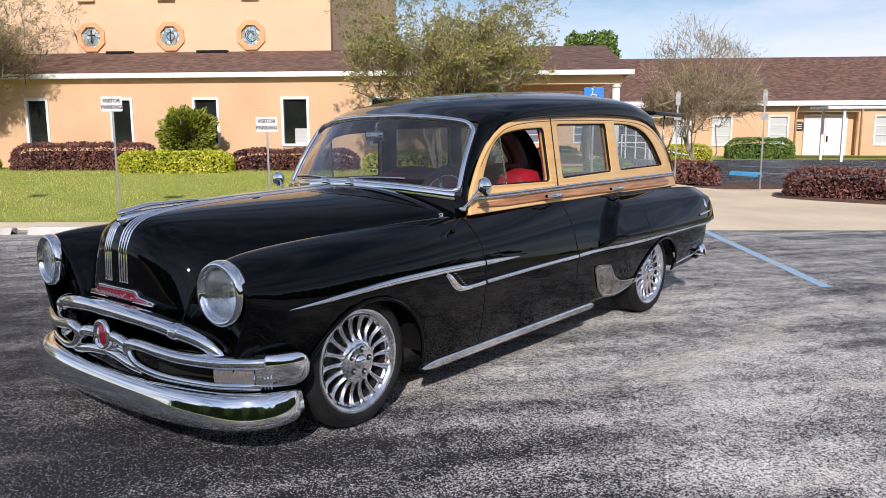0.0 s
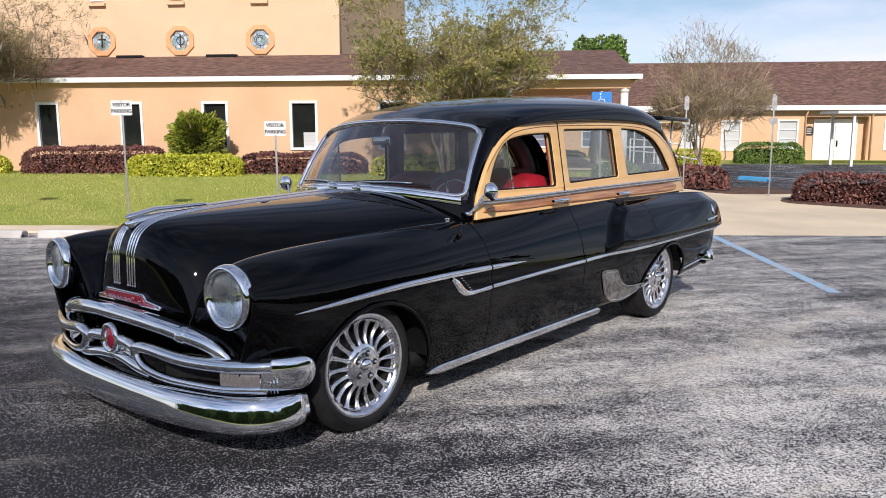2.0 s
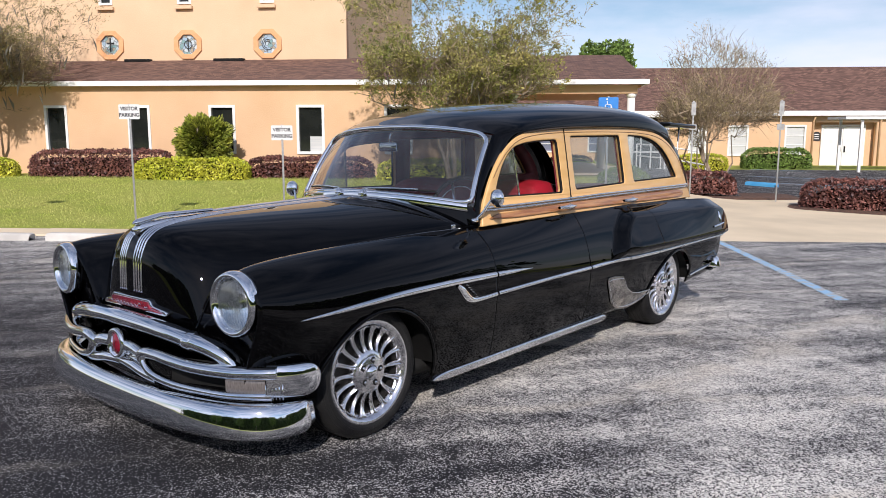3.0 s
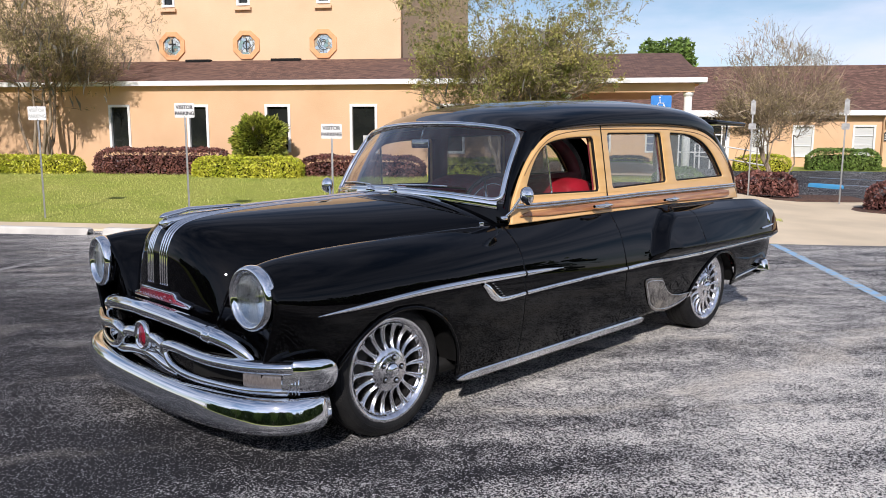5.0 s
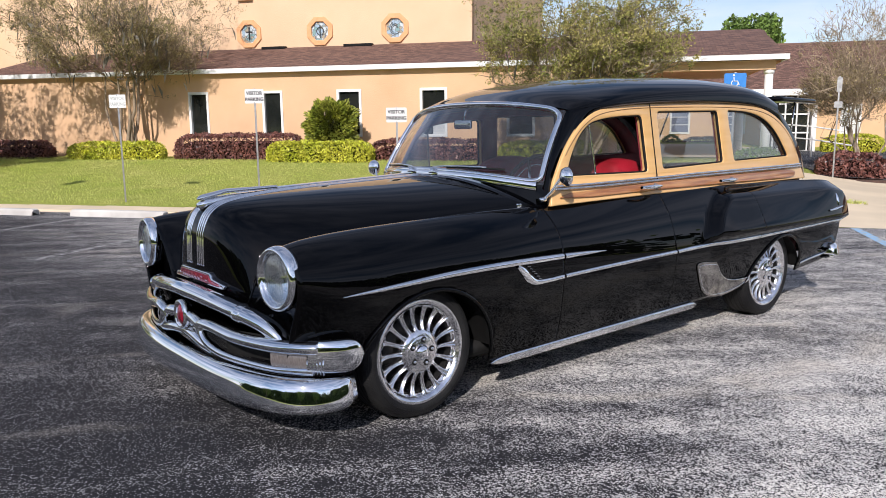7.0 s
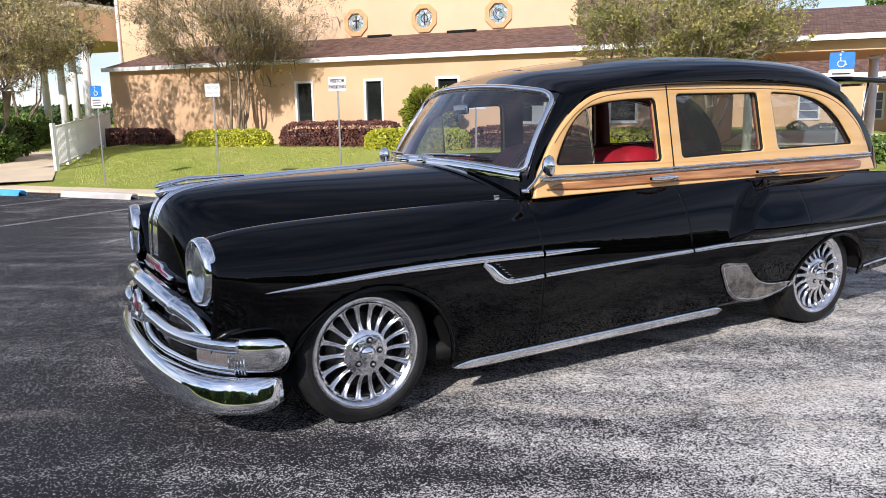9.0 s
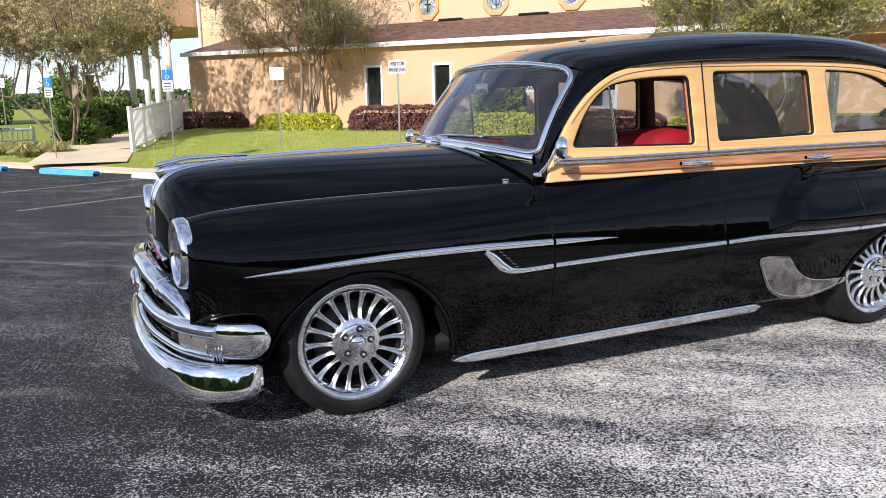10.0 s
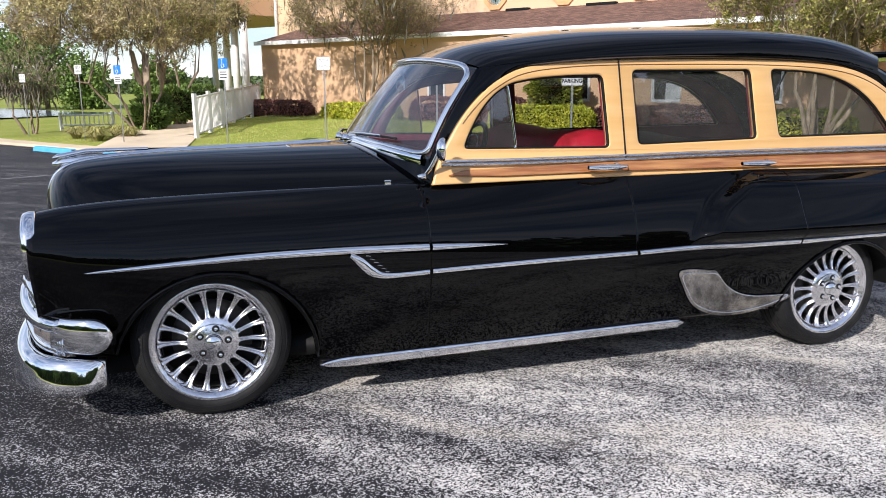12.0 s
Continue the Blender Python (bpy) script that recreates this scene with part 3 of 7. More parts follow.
# floor, underside and inner sides
bm = bmesh.new()
box(bm, (-0.5, -0.80, 0.20), (2.62, 0.80, 0.27))
box(bm, (2.62, -0.60, 0.26), (3.80, 0.60, 0.32))
part("floor_pan", bm, BLACK_TRIM, wagon)
bm = bmesh.new()
box(bm, (0.80, -0.66, 0.30), (0.86, 0.66, 0.88))
part("firewall", bm, BLACK_TRIM, wagon)
for s in (-1, 1):
    bm = bmesh.new()
    box(bm, (1.04, s * 0.70, 0.3), (3.80, s * 0.722, 1.02), 0.01)
    part("door_trim", bm, DARK_RED, wagon, "maroon inner door trim")

# dashboard, steering wheel and seats
bm = bmesh.new()
box(bm, (0.93, -0.655, 0.86), (1.13, 0.655, 1.025), 0.04)
part("dashboard", bm, DARK_RED, wagon, "dark maroon padded dashboard")
tilt = Matrix.Translation((1.24, -0.36, 0.975)) @ Matrix.Rotation(radians(-62), 4, "Y")
bm = bmesh.new()
tube(bm, [tilt @ Vector((0.205 * math.cos(a), 0.205 * math.sin(a), 0)) for a in (2 * math.pi * k / 40 for k in range(41))], 0.013, 8, cap=False)
steer = part("steering_wheel", bm, BLACK_TRIM, wagon)
bm = bmesh.new()
for k in range(3):
    a = 2 * math.pi * k / 3 + 0.5
    tube(bm, [tilt @ Vector((0, 0, 0)), tilt @ Vector((0.2 * math.cos(a), 0.2 * math.sin(a), 0))], 0.010, 6)
tube(bm, [tilt @ Vector((0.145 * math.cos(a), 0.145 * math.sin(a), 0)) for a in (2 * math.pi * k / 32 for k in range(33))], 0.006, 6, cap=False)
part("horn_ring", bm, CHROME, steer, "chrome spokes and horn ring")
part("column", tube(bmesh.new(), [(1.23, -0.36, 0.965), (0.98, -0.36, 0.83)], 0.025, 10), BLACK_TRIM, steer)


def bench(x, wide, top, name, colour, label):
    bm = bmesh.new()
    prof = [(0.00, 0.36), (0.52, 0.36), (0.66, 0.62), (0.80, top - 0.06), (0.77, top), (0.62, top - 0.005), (0.53, top - 0.09), (0.47, 0.60), (0.40, 0.56), (0.05, 0.58), (-0.02, 0.52)]
    prof = [tuple(p) for p in spline(prof, 44, True)]
    half = wide / 2
    rows = []
    for k in range(25):
        t = -1 + 2 * k / 24
        e = (1 - abs(t) ** 8) ** 0.5 if abs(t) < 1 else 0.0
        cx, cz = 0.35, 0.55
        rows.append([(x + cx + (p[0] - cx) * (0.86 + 0.14 * e), t * half, cz + (p[1] - cz) * (0.84 + 0.16 * e - 0.03 * math.cos(t * math.pi) * (p[1] > 0.8))) for p in prof + prof[:1]])
    sheet(bm, rows)
    bmesh.ops.holes_fill(bm, edges=[e for e in bm.edges if e.is_boundary])
    return part(name, bm, colour, wagon, label)


bench(1.17, 1.30, 1.115, "front_seat", RED_CLOTH, "bright red upholstered front bench seat")
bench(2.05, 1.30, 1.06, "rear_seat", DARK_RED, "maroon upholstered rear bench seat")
bm = bmesh.new()
box(bm, (2.85, -0.68, 0.60), (3.85, 0.68, 0.66), 0.01)
part("cargo_floor", bm, DARK_RED, wagon)

# front fascia and its black recess
bm = bmesh.new()
sheet(bm, [[(-0.575 - 0.055 * (1 - (abs(y) / 0.86) ** 2.2) + 0.10 * (1 - h), y, 0.20 + 0.40 * h + (0.10 * h if abs(y) > 0.5 else 0.0)) for y in np.linspace(-0.86, 0.86, 33)] for h in np.linspace(0, 1, 9)])
part("front_panel", bm, PAINT, wagon)


def bumper_plan(v, front, side_x, half):
    """The bumper's line seen from above; v from -1 to 1, ends swept back."""
    a = abs(v) * 1.52
    return Vector((front + (side_x - front) * (1 - math.cos(a) ** 0.42) / (1 - math.cos(1.52) ** 0.42), math.copysign(half * math.sin(a) ** 0.80, v) if v else 0.0, 0))


def sweep_bumper(front, side_x, half, profile, rise, n=64):
    bm = bmesh.new()
    rows = []
    for i in range(n + 1):
        v = -1 + 2 * i / n
        c = bumper_plan(v, front, side_x, half)
        d = (bumper_plan(min(v + 0.01, 1), front, side_x, half) - bumper_plan(max(v - 0.01, -1), front, side_x, half))
        out = Vector((-d.y, d.x, 0))
        out = out.normalized() if out.length > 1e-6 else Vector((0, v, 0))
        if out.x > 0 and abs(v) < 0.9 or out.y * v < 0:
            out = -out
        end = max(0.0, (abs(v) - 0.90) / 0.10)
        sc = 1 - 0.24 * end ** 4
        rows.append([c + out * (o * sc - 0.026 * end ** 4) + Vector((0, 0, rise + h * sc)) for o, h in profile])
    sheet(bm, rows)
    bmesh.ops.holes_fill(bm, edges=[e for e in bm.edges if e.is_boundary])
    bmesh.ops.recalc_face_normals(bm, faces=bm.faces[:])
    return bm


blade_profile = [tuple(p) for p in spline([(-0.085, 0.034), (-0.066, 0.050), (-0.042, 0.051), (-0.022, 0.042), (-0.009, 0.022), (-0.001, -0.006), (0.005, -0.034), (0.008, -0.058), (0.003, -0.076), (-0.014, -0.089), (-0.07, -0.090)], 34)]
front_bumper = part("front_bumper", sweep_bumper(-0.805, -0.385, 0.968, blade_profile, 0.262), CHROME, wagon, "broad chrome front bumper with wrapped ends")


def mirrored(f):
    for s in (-1, 1):
        f(s)


# grille: arched upper bar, side loops, round badge
bm = bmesh.new()
path = [(x, s * y, z) for s, pts in ((1, reversed([(-0.715, 0.12, 0.572), (-0.70, 0.32, 0.560), (-0.665, 0.50, 0.532), (-0.625, 0.61, 0.500), (-0.592, 0.675, 0.455), (-0.575, 0.70, 0.41)])), (-1, [(-0.72, 0.0, 0.575), (-0.715, 0.12, 0.572), (-0.70, 0.32, 0.560), (-0.665, 0.50, 0.532), (-0.625, 0.61, 0.500), (-0.592, 0.675, 0.455), (-0.575, 0.70, 0.41)])) for x, y, z in pts]
tube(bm, spline(path, 70), 0.039, 14, flat=1.3)
arch_bar = part("upper_grille_bar", bm, CHROME, wagon, "arched chrome grille bar")
for s in (-1, 1):
    part("bar_collar", tube(bmesh.new(), spline([(-0.672, s * 0.478, 0.536), (-0.666, s * 0.497, 0.532), (-0.660, s * 0.514, 0.528)], 5), 0.0415, 14, flat=1.3), CHROME, arch_bar)


def grille_loop(s):
    upper = spline([(-0.735, s * 0.20, 0.415), (-0.745, s * 0.235, 0.452), (-0.735, s * 0.33, 0.456), (-0.70, s * 0.52, 0.434), (-0.635, s * 0.72, 0.428), (-0.575, s * 0.845, 0.434), (-0.530, s * 0.893, 0.434)], 50)
    lower = spline([(-0.745, s * 0.235, 0.452), (-0.75, s * 0.235, 0.41), (-0.74, s * 0.30, 0.362), (-0.71, s * 0.45, 0.335), (-0.645, s * 0.68, 0.326), (-0.59, s * 0.81, 0.332), (-0.545, s * 0.875, 0.336)], 44)
    loop_ob = part("grille_loop", tube(bmesh.new(), upper, [0.024 + 0.006 * min(1, k / 30) for k in range(50)], 12, flat=1.2), CHROME, wagon, "chrome grille loop round the parking lamp")
    part("lower_bar", tube(bmesh.new(), lower, 0.019, 12, flat=1.2), CHROME, loop_ob)
    # end block wrapped round the corner, closing in a rounded tip
    line = spline([(-0.560, s * 0.862, 0), (-0.50, s * 0.912, 0), (-0.43, s * 0.945, 0), (-0.352, s * 0.958, 0)], 25)
    rows = []
    for k in range(25):
        t = k / 24
        e = max(0.02, 1 - max(0.0, (t - 0.62) / 0.38) ** 2.4) ** 0.5
        ahead, behind = Vector(line[min(k + 1, 24)]), Vector(line[max(k - 1, 0)])
        d = (ahead - behind).normalized()
        out = Vector((d.y, -d.x, 0)) * (-s if d.x * s > 0 else 1)
        if out.y * s < 0:
            out = -out
        rows.append([Vector(line[k]) + out * (0.034 * e * max(math.cos(a), 0) ** 0.55 - 0.012) + Vector((0, 0, 0.398 + 0.070 * e * math.sin(a))) for a in np.linspace(-math.pi / 2, math.pi / 2, 17)])
    part("corner_block", sheet(bmesh.new(), rows, flip=s < 0), CHROME, loop_ob)
    rows = []
    for k in range(13):
        c = Vector(spline([(-0.625, s * 0.69, 0), (-0.58, s * 0.785, 0), (-0.543, s * 0.845, 0)], 13)[k])
        rows.append([c + Vector((-0.020 - 0.012 * math.cos(a), s * (0.012 + 0.012 * math.cos(a)), 0.380 + 0.036 * math.sin(a))) for a in np.linspace(-math.pi / 2, math.pi / 2, 7)])
    lamp = part("parking_lamp", sheet(bmesh.new(), rows, flip=s < 0), LAMP_LENS, wagon, "ribbed clear parking lamp")
    for k in range(16):
        c = Vector((-0.642 + 0.0058 * k, s * (0.704 + 0.0102 * k), 0))
        part("lens_flute", tube(bmesh.new(), [c + Vector((-0.004, s * 0.006, 0.350)), c + Vector((-0.010, s * 0.010, 0.380)), c + Vector((-0.004, s * 0.006, 0.410))], 0.0022, 5), LAMP_LENS, lamp)
    for k in range(6):
        c = Vector((-0.562 + 0.009 * k, s * (0.858 + 0.010 * k), 0))
        part("lamp_rib", tube(bmesh.new(), [c + Vector((-0.006, s * 0.008, 0.328)), c + Vector((-0.012, s * 0.014, 0.362)), c + Vector((-0.006, s * 0.008, 0.398))], 0.004, 6), CHROME, lamp)
    bm = bmesh.new()
    rows = [[(-0.69 + 0.13 * t, s * (0.36 + 0.36 * t), z) for z in (0.335, 0.445)] for t in np.linspace(0, 1, 8)]
    part("lamp_backing", sheet(bm, rows), BLACK_TRIM, loop_ob)
    # short inner links to the badge
    part("badge_link", tube(bmesh.new(), spline([(-0.725, s * 0.06, 0.455), (-0.735, s * 0.15, 0.452), (-0.738, s * 0.225, 0.436)], 14), [0.032 - 0.006 * k / 13 for k in range(14)], 12), CHROME, wagon)
    part("lower_link", tube(bmesh.new(), spline([(-0.725, s * 0.0, 0.378), (-0.735, s * 0.12, 0.374), (-0.735, s * 0.22, 0.357), (-0.725, s * 0.30, 0.345)], 14), 0.026, 10), CHROME, wagon)


mirrored(grille_loop)
rows = [[(-0.735 + 0.020 * abs(h - 0.5) * 2 + 0.18 * (y / 0.2) ** 2 * 0.12, y * (1 - 0.25 * h), 0.352 + 0.10 * h) for y in np.linspace(-0.20, 0.20, 15)] for h in np.linspace(0, 1, 7)]
part("badge_apron", sheet(bmesh.new(), rows), CHROME, wagon, "chrome casting below the badge")
badge_m = Matrix.Translation((-0.748, 0, 0.458)) @ Matrix.Rotation(radians(-90), 4, "Y")
badge = part("badge_ring", lathe(bmesh.new(), [(0.0, -0.03), (0.064, -0.03), (0.072, 0.0), (0.068, 0.014), (0.056, 0.016), (0.052, 0.006)], 40, badge_m), CHROME, wagon, "chrome ring of the round badge")
part("badge_disc", lathe(bmesh.new(), [(0.0, 0.022), (0.030, 0.018), (0.053, 0.006), (0.053, 0.0)], 40, badge_m), RED_ENAMEL, badge, "domed red enamel disc")
part("badge_bar", tube(bmesh.new(), [badge_m @ Vector((-0.035, 0, 0.02)), badge_m @ Vector((0.0, 0, 0.025)), badge_m @ Vector((0.035, 0, 0.02))], 0.006, 6), CHROME, badge)

# name plate on the nose: red panel in a chrome rim
def nose(a, b, c):
    a *= 1.13
    return Vector((-0.672 + 0.42 * a * a - c + 0.10 * (b - 0.62), a, b + 0.012))


plate_rim = rounded([(-0.25, 0.590), (-0.245, 0.612), (-0.165, 0.630), (-0.15, 0.655), (0.15, 0.655), (0.165, 0.630), (0.245, 0.612), (0.25, 0.590)], 0.012)
plate_face = rounded([(-0.225, 0.601), (-0.155, 0.617), (-0.14, 0.645), (0.14, 0.645), (0.155, 0.617), (0.225, 0.601)], 0.008)
plate_ob = part("name_plate", plate([plate_rim], 0.022, 0.004, lambda a, b, c: nose(a, b, c + 0.006)), CHROME, wagon, "chrome-rimmed red name plate")
part("red_panel", plate([plate_face], 0.01, 0.001, lambda a, b, c: nose(a, b, c + 0.014)), RED_ENAMEL, plate_ob)
wave = [nose(-0.10 + 0.20 * k / 60, 0.622 + 0.006 * math.sin(k * 0.75) + (0.007 if k < 6 else 0), 0.021) for k in range(61)]
part("script_bar", tube(bmesh.new(), wave, 0.0022, 5), CHROME, plate_ob)
for a in (-0.135, 0.135):
    part("star", tube(bmesh.new(), [nose(a - 0.010, 0.622, 0.021), nose(a, 0.622, 0.024), nose(a + 0.010, 0.622, 0.021)], [0.001, 0.004, 0.001], 5), CHROME, plate_ob)

# hood streaks and ornament
for y in (-0.094, -0.075, -0.056, -0.037, 0.037, 0.056, 0.075, 0.094):
    path = []
    for k in range(70):
        s = 0.11 + 0.86 * k / 69
        edge = hood_w(ex(s))
        p = hood_point(s, math.copysign((abs(y) / edge) ** (1 / 0.96), y))
        q = hood_point(min(s + 0.01, 1), math.copysign((abs(y) / edge) ** (1 / 0.96), y))
        t = (q - p).normalized()
        path.append(p + Vector((-t.z, 0, t.x)) * 0.004)
    part("hood_streak", tube(bmesh.new(), path, 0.0058, 8), CHROME, wagon, "long chrome hood streak")
orn = bmesh.new()
rows = []
for k in range(41):
    t = k / 40
    x = -0.645 + 0.42 * t
    w = 0.024 * min(1, (t / 0.07) ** 0.5 if t < 0.07 else 1) * (1 - 0.62 * t ** 0.8) + 0.002
    h = 0.013 * min(1, (t / 0.06) ** 0.6 if t < 0.06 else 1) * (1 - 0.55 * t) + 0.002
    c = 0.998 + 0.026 * min(t / 0.35, 1) + 0.012 * t
    rows.append([(x, w * math.cos(a), c + h * math.sin(a) * (1.0 if math.sin(a) > 0 else 0.8)) for a in np.linspace(0, 2 * math.pi, 19)])
sheet(orn, rows)
ornament = part("hood_ornament", orn, CHROME, wagon, "long slim chrome hood ornament")
part("ornament_base", tube(bmesh.new(), [(-0.635, 0, 0.955), (-0.60, 0, 0.975), (-0.48, 0, 0.995), (-0.28, 0, 1.016)], [0.024, 0.027, 0.018, 0.008], 12), CHROME, ornament)


# headlights
def headlight(s):
    m = Matrix.Translation((-0.615, s * 0.752, 0.716)) @ Matrix.Rotation(radians(-90), 4, "Y") @ Matrix.Rotation(radians(-4 * s), 4, "X")
    ring = part("headlight_ring", lathe(bmesh.new(), [(0.134, -0.012), (0.137, 0.000), (0.136, 0.016), (0.130, 0.032), (0.122, 0.038), (0.114, 0.036), (0.108, 0.026), (0.104, 0.010)], 56, m @ Matrix.Diagonal((1.0, 1.0, 1.0, 1.0))), CHROME, wagon, "deep chrome headlight ring")
    bm = bmesh.new()
    prof = [(0.105 * math.sin(a), 0.010 - 0.05 * math.cos(a)) for a in np.linspace(0, math.pi / 2, 12)]
    lathe(bm, prof, 40, m)
    part("reflector", bm, REFLECTOR, ring)
    bm = bmesh.new()
    lathe(bm, [(0.106 * math.sin(a), 0.012 + 0.024 * math.cos(a)) for a in np.linspace(0, math.pi / 2, 12)], 40, m)
    lens = part("lens", bm, CLEAR, ring, "domed clear glass lens")
    lens.visible_shadow = False
    for k in range(15):
        y = -0.098 + 0.014 * k
        h = math.sqrt(max(0.0, 0.103 ** 2 - y * y))
        path = [m @ Vector((h * t, y, 0.010 + 0.024 * math.sqrt(max(0, 1 - (h * h * t * t + y * y) / 0.0117)))) for t in np.linspace(-1, 1, 9)]
        part("flute", tube(bmesh.new(), path, 0.0013, 4), CLEAR, lens)
    bm = lathe(bmesh.new(), [(0.0, -0.02), (0.022, -0.016), (0.026, -0.006), (0.0, 0.006)], 20, m)
    part("bulb_shield", bm, CHROME, ring)
    # chrome pod below the lamp
    bm = lathe(bmesh.new(), [(0.120, -0.10), (0.131, -0.03), (0.132, 0.0)], 40, m)
    part("lamp_bucket", bm, PAINT, ring)


mirrored(headlight)


# wheels
WHEEL_TURN = 0.16


slot_half = keyed((0.100, 0.0), (0.103, 0.0055), (0.115, 0.0105), (0.14, 0.0150), (0.17, 0.0185), (0.19, 0.0208), (0.203, 0.0186), (0.2095, 0.0110), (0.2125, 0.0))


def dish(a, b, c):
    r = math.hypot(a, b)
    t = min(max((r - 0.08) / 0.13, 0), 1)
    return Vector((a, b, c - 0.006 - 0.020 * math.sin(math.pi * t) - 0.012 * t))


def wheel(x, s):
    hub = Matrix.Translation((x, s * HUB_Y, WHEEL_R)) @ Matrix.Rotation(radians(90 if s < 0 else -90), 4, "X")
    w = new("wheel")
    w.parent = wagon
    w["label"] = "polished many-spoked alloy wheel with low black tyre"
    R = WHEEL_R
    prof = [(0.236, -0.006), (0.246, 0.006), (0.262, 0.012), (0.284, 0.008), (R - 0.010, -0.008), (R - 0.001, -0.026), (R, -0.045), (R, -0.165), (R - 0.01, -0.190), (0.27, -0.205), (0.24, -0.20), (0.236, -0.185)]
    tyre = part("tyre", lathe(bmesh.new(), prof, 80, hub, closed=True), RUBBER, w, "low-profile black tyre")
    for r in (0.268, 0.290):
        part("sidewall_bead", tube(bmesh.new(), [hub @ Vector((r * math.cos(a), r * math.sin(a), 0.0115 if r < 0.28 else 0.0035)) for a in np.linspace(0, 2 * math.pi, 65)], 0.0016, 5, cap=False), RUBBER, tyre)
    for h in (-0.055, -0.09, -0.125, -0.155):
        part("tread_groove", tube(bmesh.new(), [hub @ Vector(((R - 0.001) * math.cos(a), (R - 0.001) * math.sin(a), h)) for a in np.linspace(0, 2 * math.pi, 65)], 0.0035, 4, cap=False), SEAM, tyre)
    bm = bmesh.new()
    for k in range(72):
        a = 2 * math.pi * k / 72
        tube(bm, [hub @ Vector(((R + 0.0003) * math.cos(a + d), (R + 0.0003) * math.sin(a + d), h)) for d, h in ((0.0, -0.028), (0.03, -0.050))], 0.0022, 4)
    part("tread_cut", bm, SEAM, tyre)
    prof = [(0.200, -0.030), (0.206, -0.018), (0.213, -0.012), (0.220, -0.006), (0.226, 0.003), (0.238, 0.008), (0.2465, 0.005), (0.2465, -0.006), (0.232, -0.016), (0.224, -0.15), (0.214, -0.15), (0.206, -0.06)]
    rim = part("rim", lathe(bmesh.new(), prof, 80, hub, closed=True), POLISHED, w, "polished stepped rim")
    # eighteen grooved spokes with round-ended openings between them
    centre = bmesh.new()
    radii = [0.070, 0.085, 0.095, 0.0995] + [0.1003 + 0.0027 * (k / 4) ** 2 for k in range(1, 5)] + list(np.linspace(0.108, 0.203, 14)) + [0.2065, 0.2095, 0.2115, 0.2124, 0.2135]
    for k in range(18):
        mid, pitch = 2 * math.pi * (k + 0.5) / 18 + WHEEL_TURN, math.pi / 18
        rows = []
        for r in radii:
            gap = slot_half(r) if 0.100 < r < 0.2125 else 0.0
            half = pitch - gap / r
            row = []
            for u, z in ((-1, -0.020), (-1, 0.004), (-0.82, 0.0105), (-0.5, 0.0125), (-0.16, 0.0105), (0, 0.0055), (0.16, 0.0105), (0.5, 0.0125), (0.82, 0.0105), (1, 0.004), (1, -0.020)):
                if gap == 0.0:
                    z = 0.0105 if r > 0.15 else 0.0115
                ang = mid + u * half
                row.append(hub @ dish(r * math.cos(ang), r * math.sin(ang), z))
            rows.append(row)
        vs = [[centre.verts.new(p) for p in row] for row in rows]
        for i in range(len(vs) - 1):
            for j in range(10):
                centre.faces.new((vs[i][j], vs[i + 1][j], vs[i + 1][j + 1], vs[i][j + 1]))
    bmesh.ops.remove_doubles(centre, verts=centre.verts[:], dist=2e-5)
    bmesh.ops.dissolve_degenerate(centre, dist=1e-6, edges=centre.edges[:])
    bmesh.ops.recalc_face_normals(centre, faces=centre.faces[:])
    part("wheel_centre", centre, POLISHED, w, "billet centre with eighteen grooved spokes")
    part("hub_plate", lathe(bmesh.new(), [(0.0, 0.0085), (0.072, 0.0085), (0.077, 0.005), (0.078, -0.02)], 48, hub), POLISHED, w)
    part("centre_cap", lathe(bmesh.new(), [(0.0, 0.034), (0.014, 0.032), (0.028, 0.025), (0.036, 0.014), (0.038, 0.004)], 40, hub), CHROME, w, "domed chrome centre cap")
    nut = part("lug_nut", lathe(bmesh.new(), [(0.0, 0.017), (0.0065, 0.017), (0.0085, 0.012), (0.0085, 0.004), (0.0, 0.004)], 8), CHROME, w)
    well = part("lug_recess", lathe(bmesh.new(), [(0.0095, 0.0095), (0.0145, 0.0098), (0.0145, 0.004), (0.0, 0.004)], 20), BLACK_TRIM, w)
    for k in range(5):
        m = hub @ Matrix.Rotation(2 * math.pi * k / 5 + 0.12, 4, "Z") @ Matrix.Translation((0.058, 0, 0))
        if k == 0:
            nut.matrix_local, well.matrix_local = m, m
        else:
            again(nut, "lug_nut", w, m)
            again(well, "lug_recess", w, m)
    part("brake_disc", lathe(bmesh.new(), [(0.05, -0.070), (0.160, -0.070), (0.160, -0.088), (0.05, -0.088)], 48, hub, closed=True), ROTOR, w, "steel brake disc")
    # added black disc behind the spokes, so the openings look shaded
    part("shade_disc", lathe(bmesh.new(), [(0.0, -0.095), (0.1985, -0.095), (0.1985, -0.14), (0, -0.14)], 32, hub), SEAM, w)
    # black sheet hides the polished barrel and paints its inner shade
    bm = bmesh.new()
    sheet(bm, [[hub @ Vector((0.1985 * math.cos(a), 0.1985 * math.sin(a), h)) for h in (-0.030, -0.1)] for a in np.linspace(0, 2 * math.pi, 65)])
    part("barrel_shade", bm, SEAM, w, "black sheet standing in for shade inside the barrel")


for x in (0.012, WHEELBASE):
    for s in (-1, 1):
        wheel(x, s)


# side trim
def on_side(s, out=0.0):
    return lambda a, b, c: Vector((a, s * (side_y(a, b) + out + c), b))


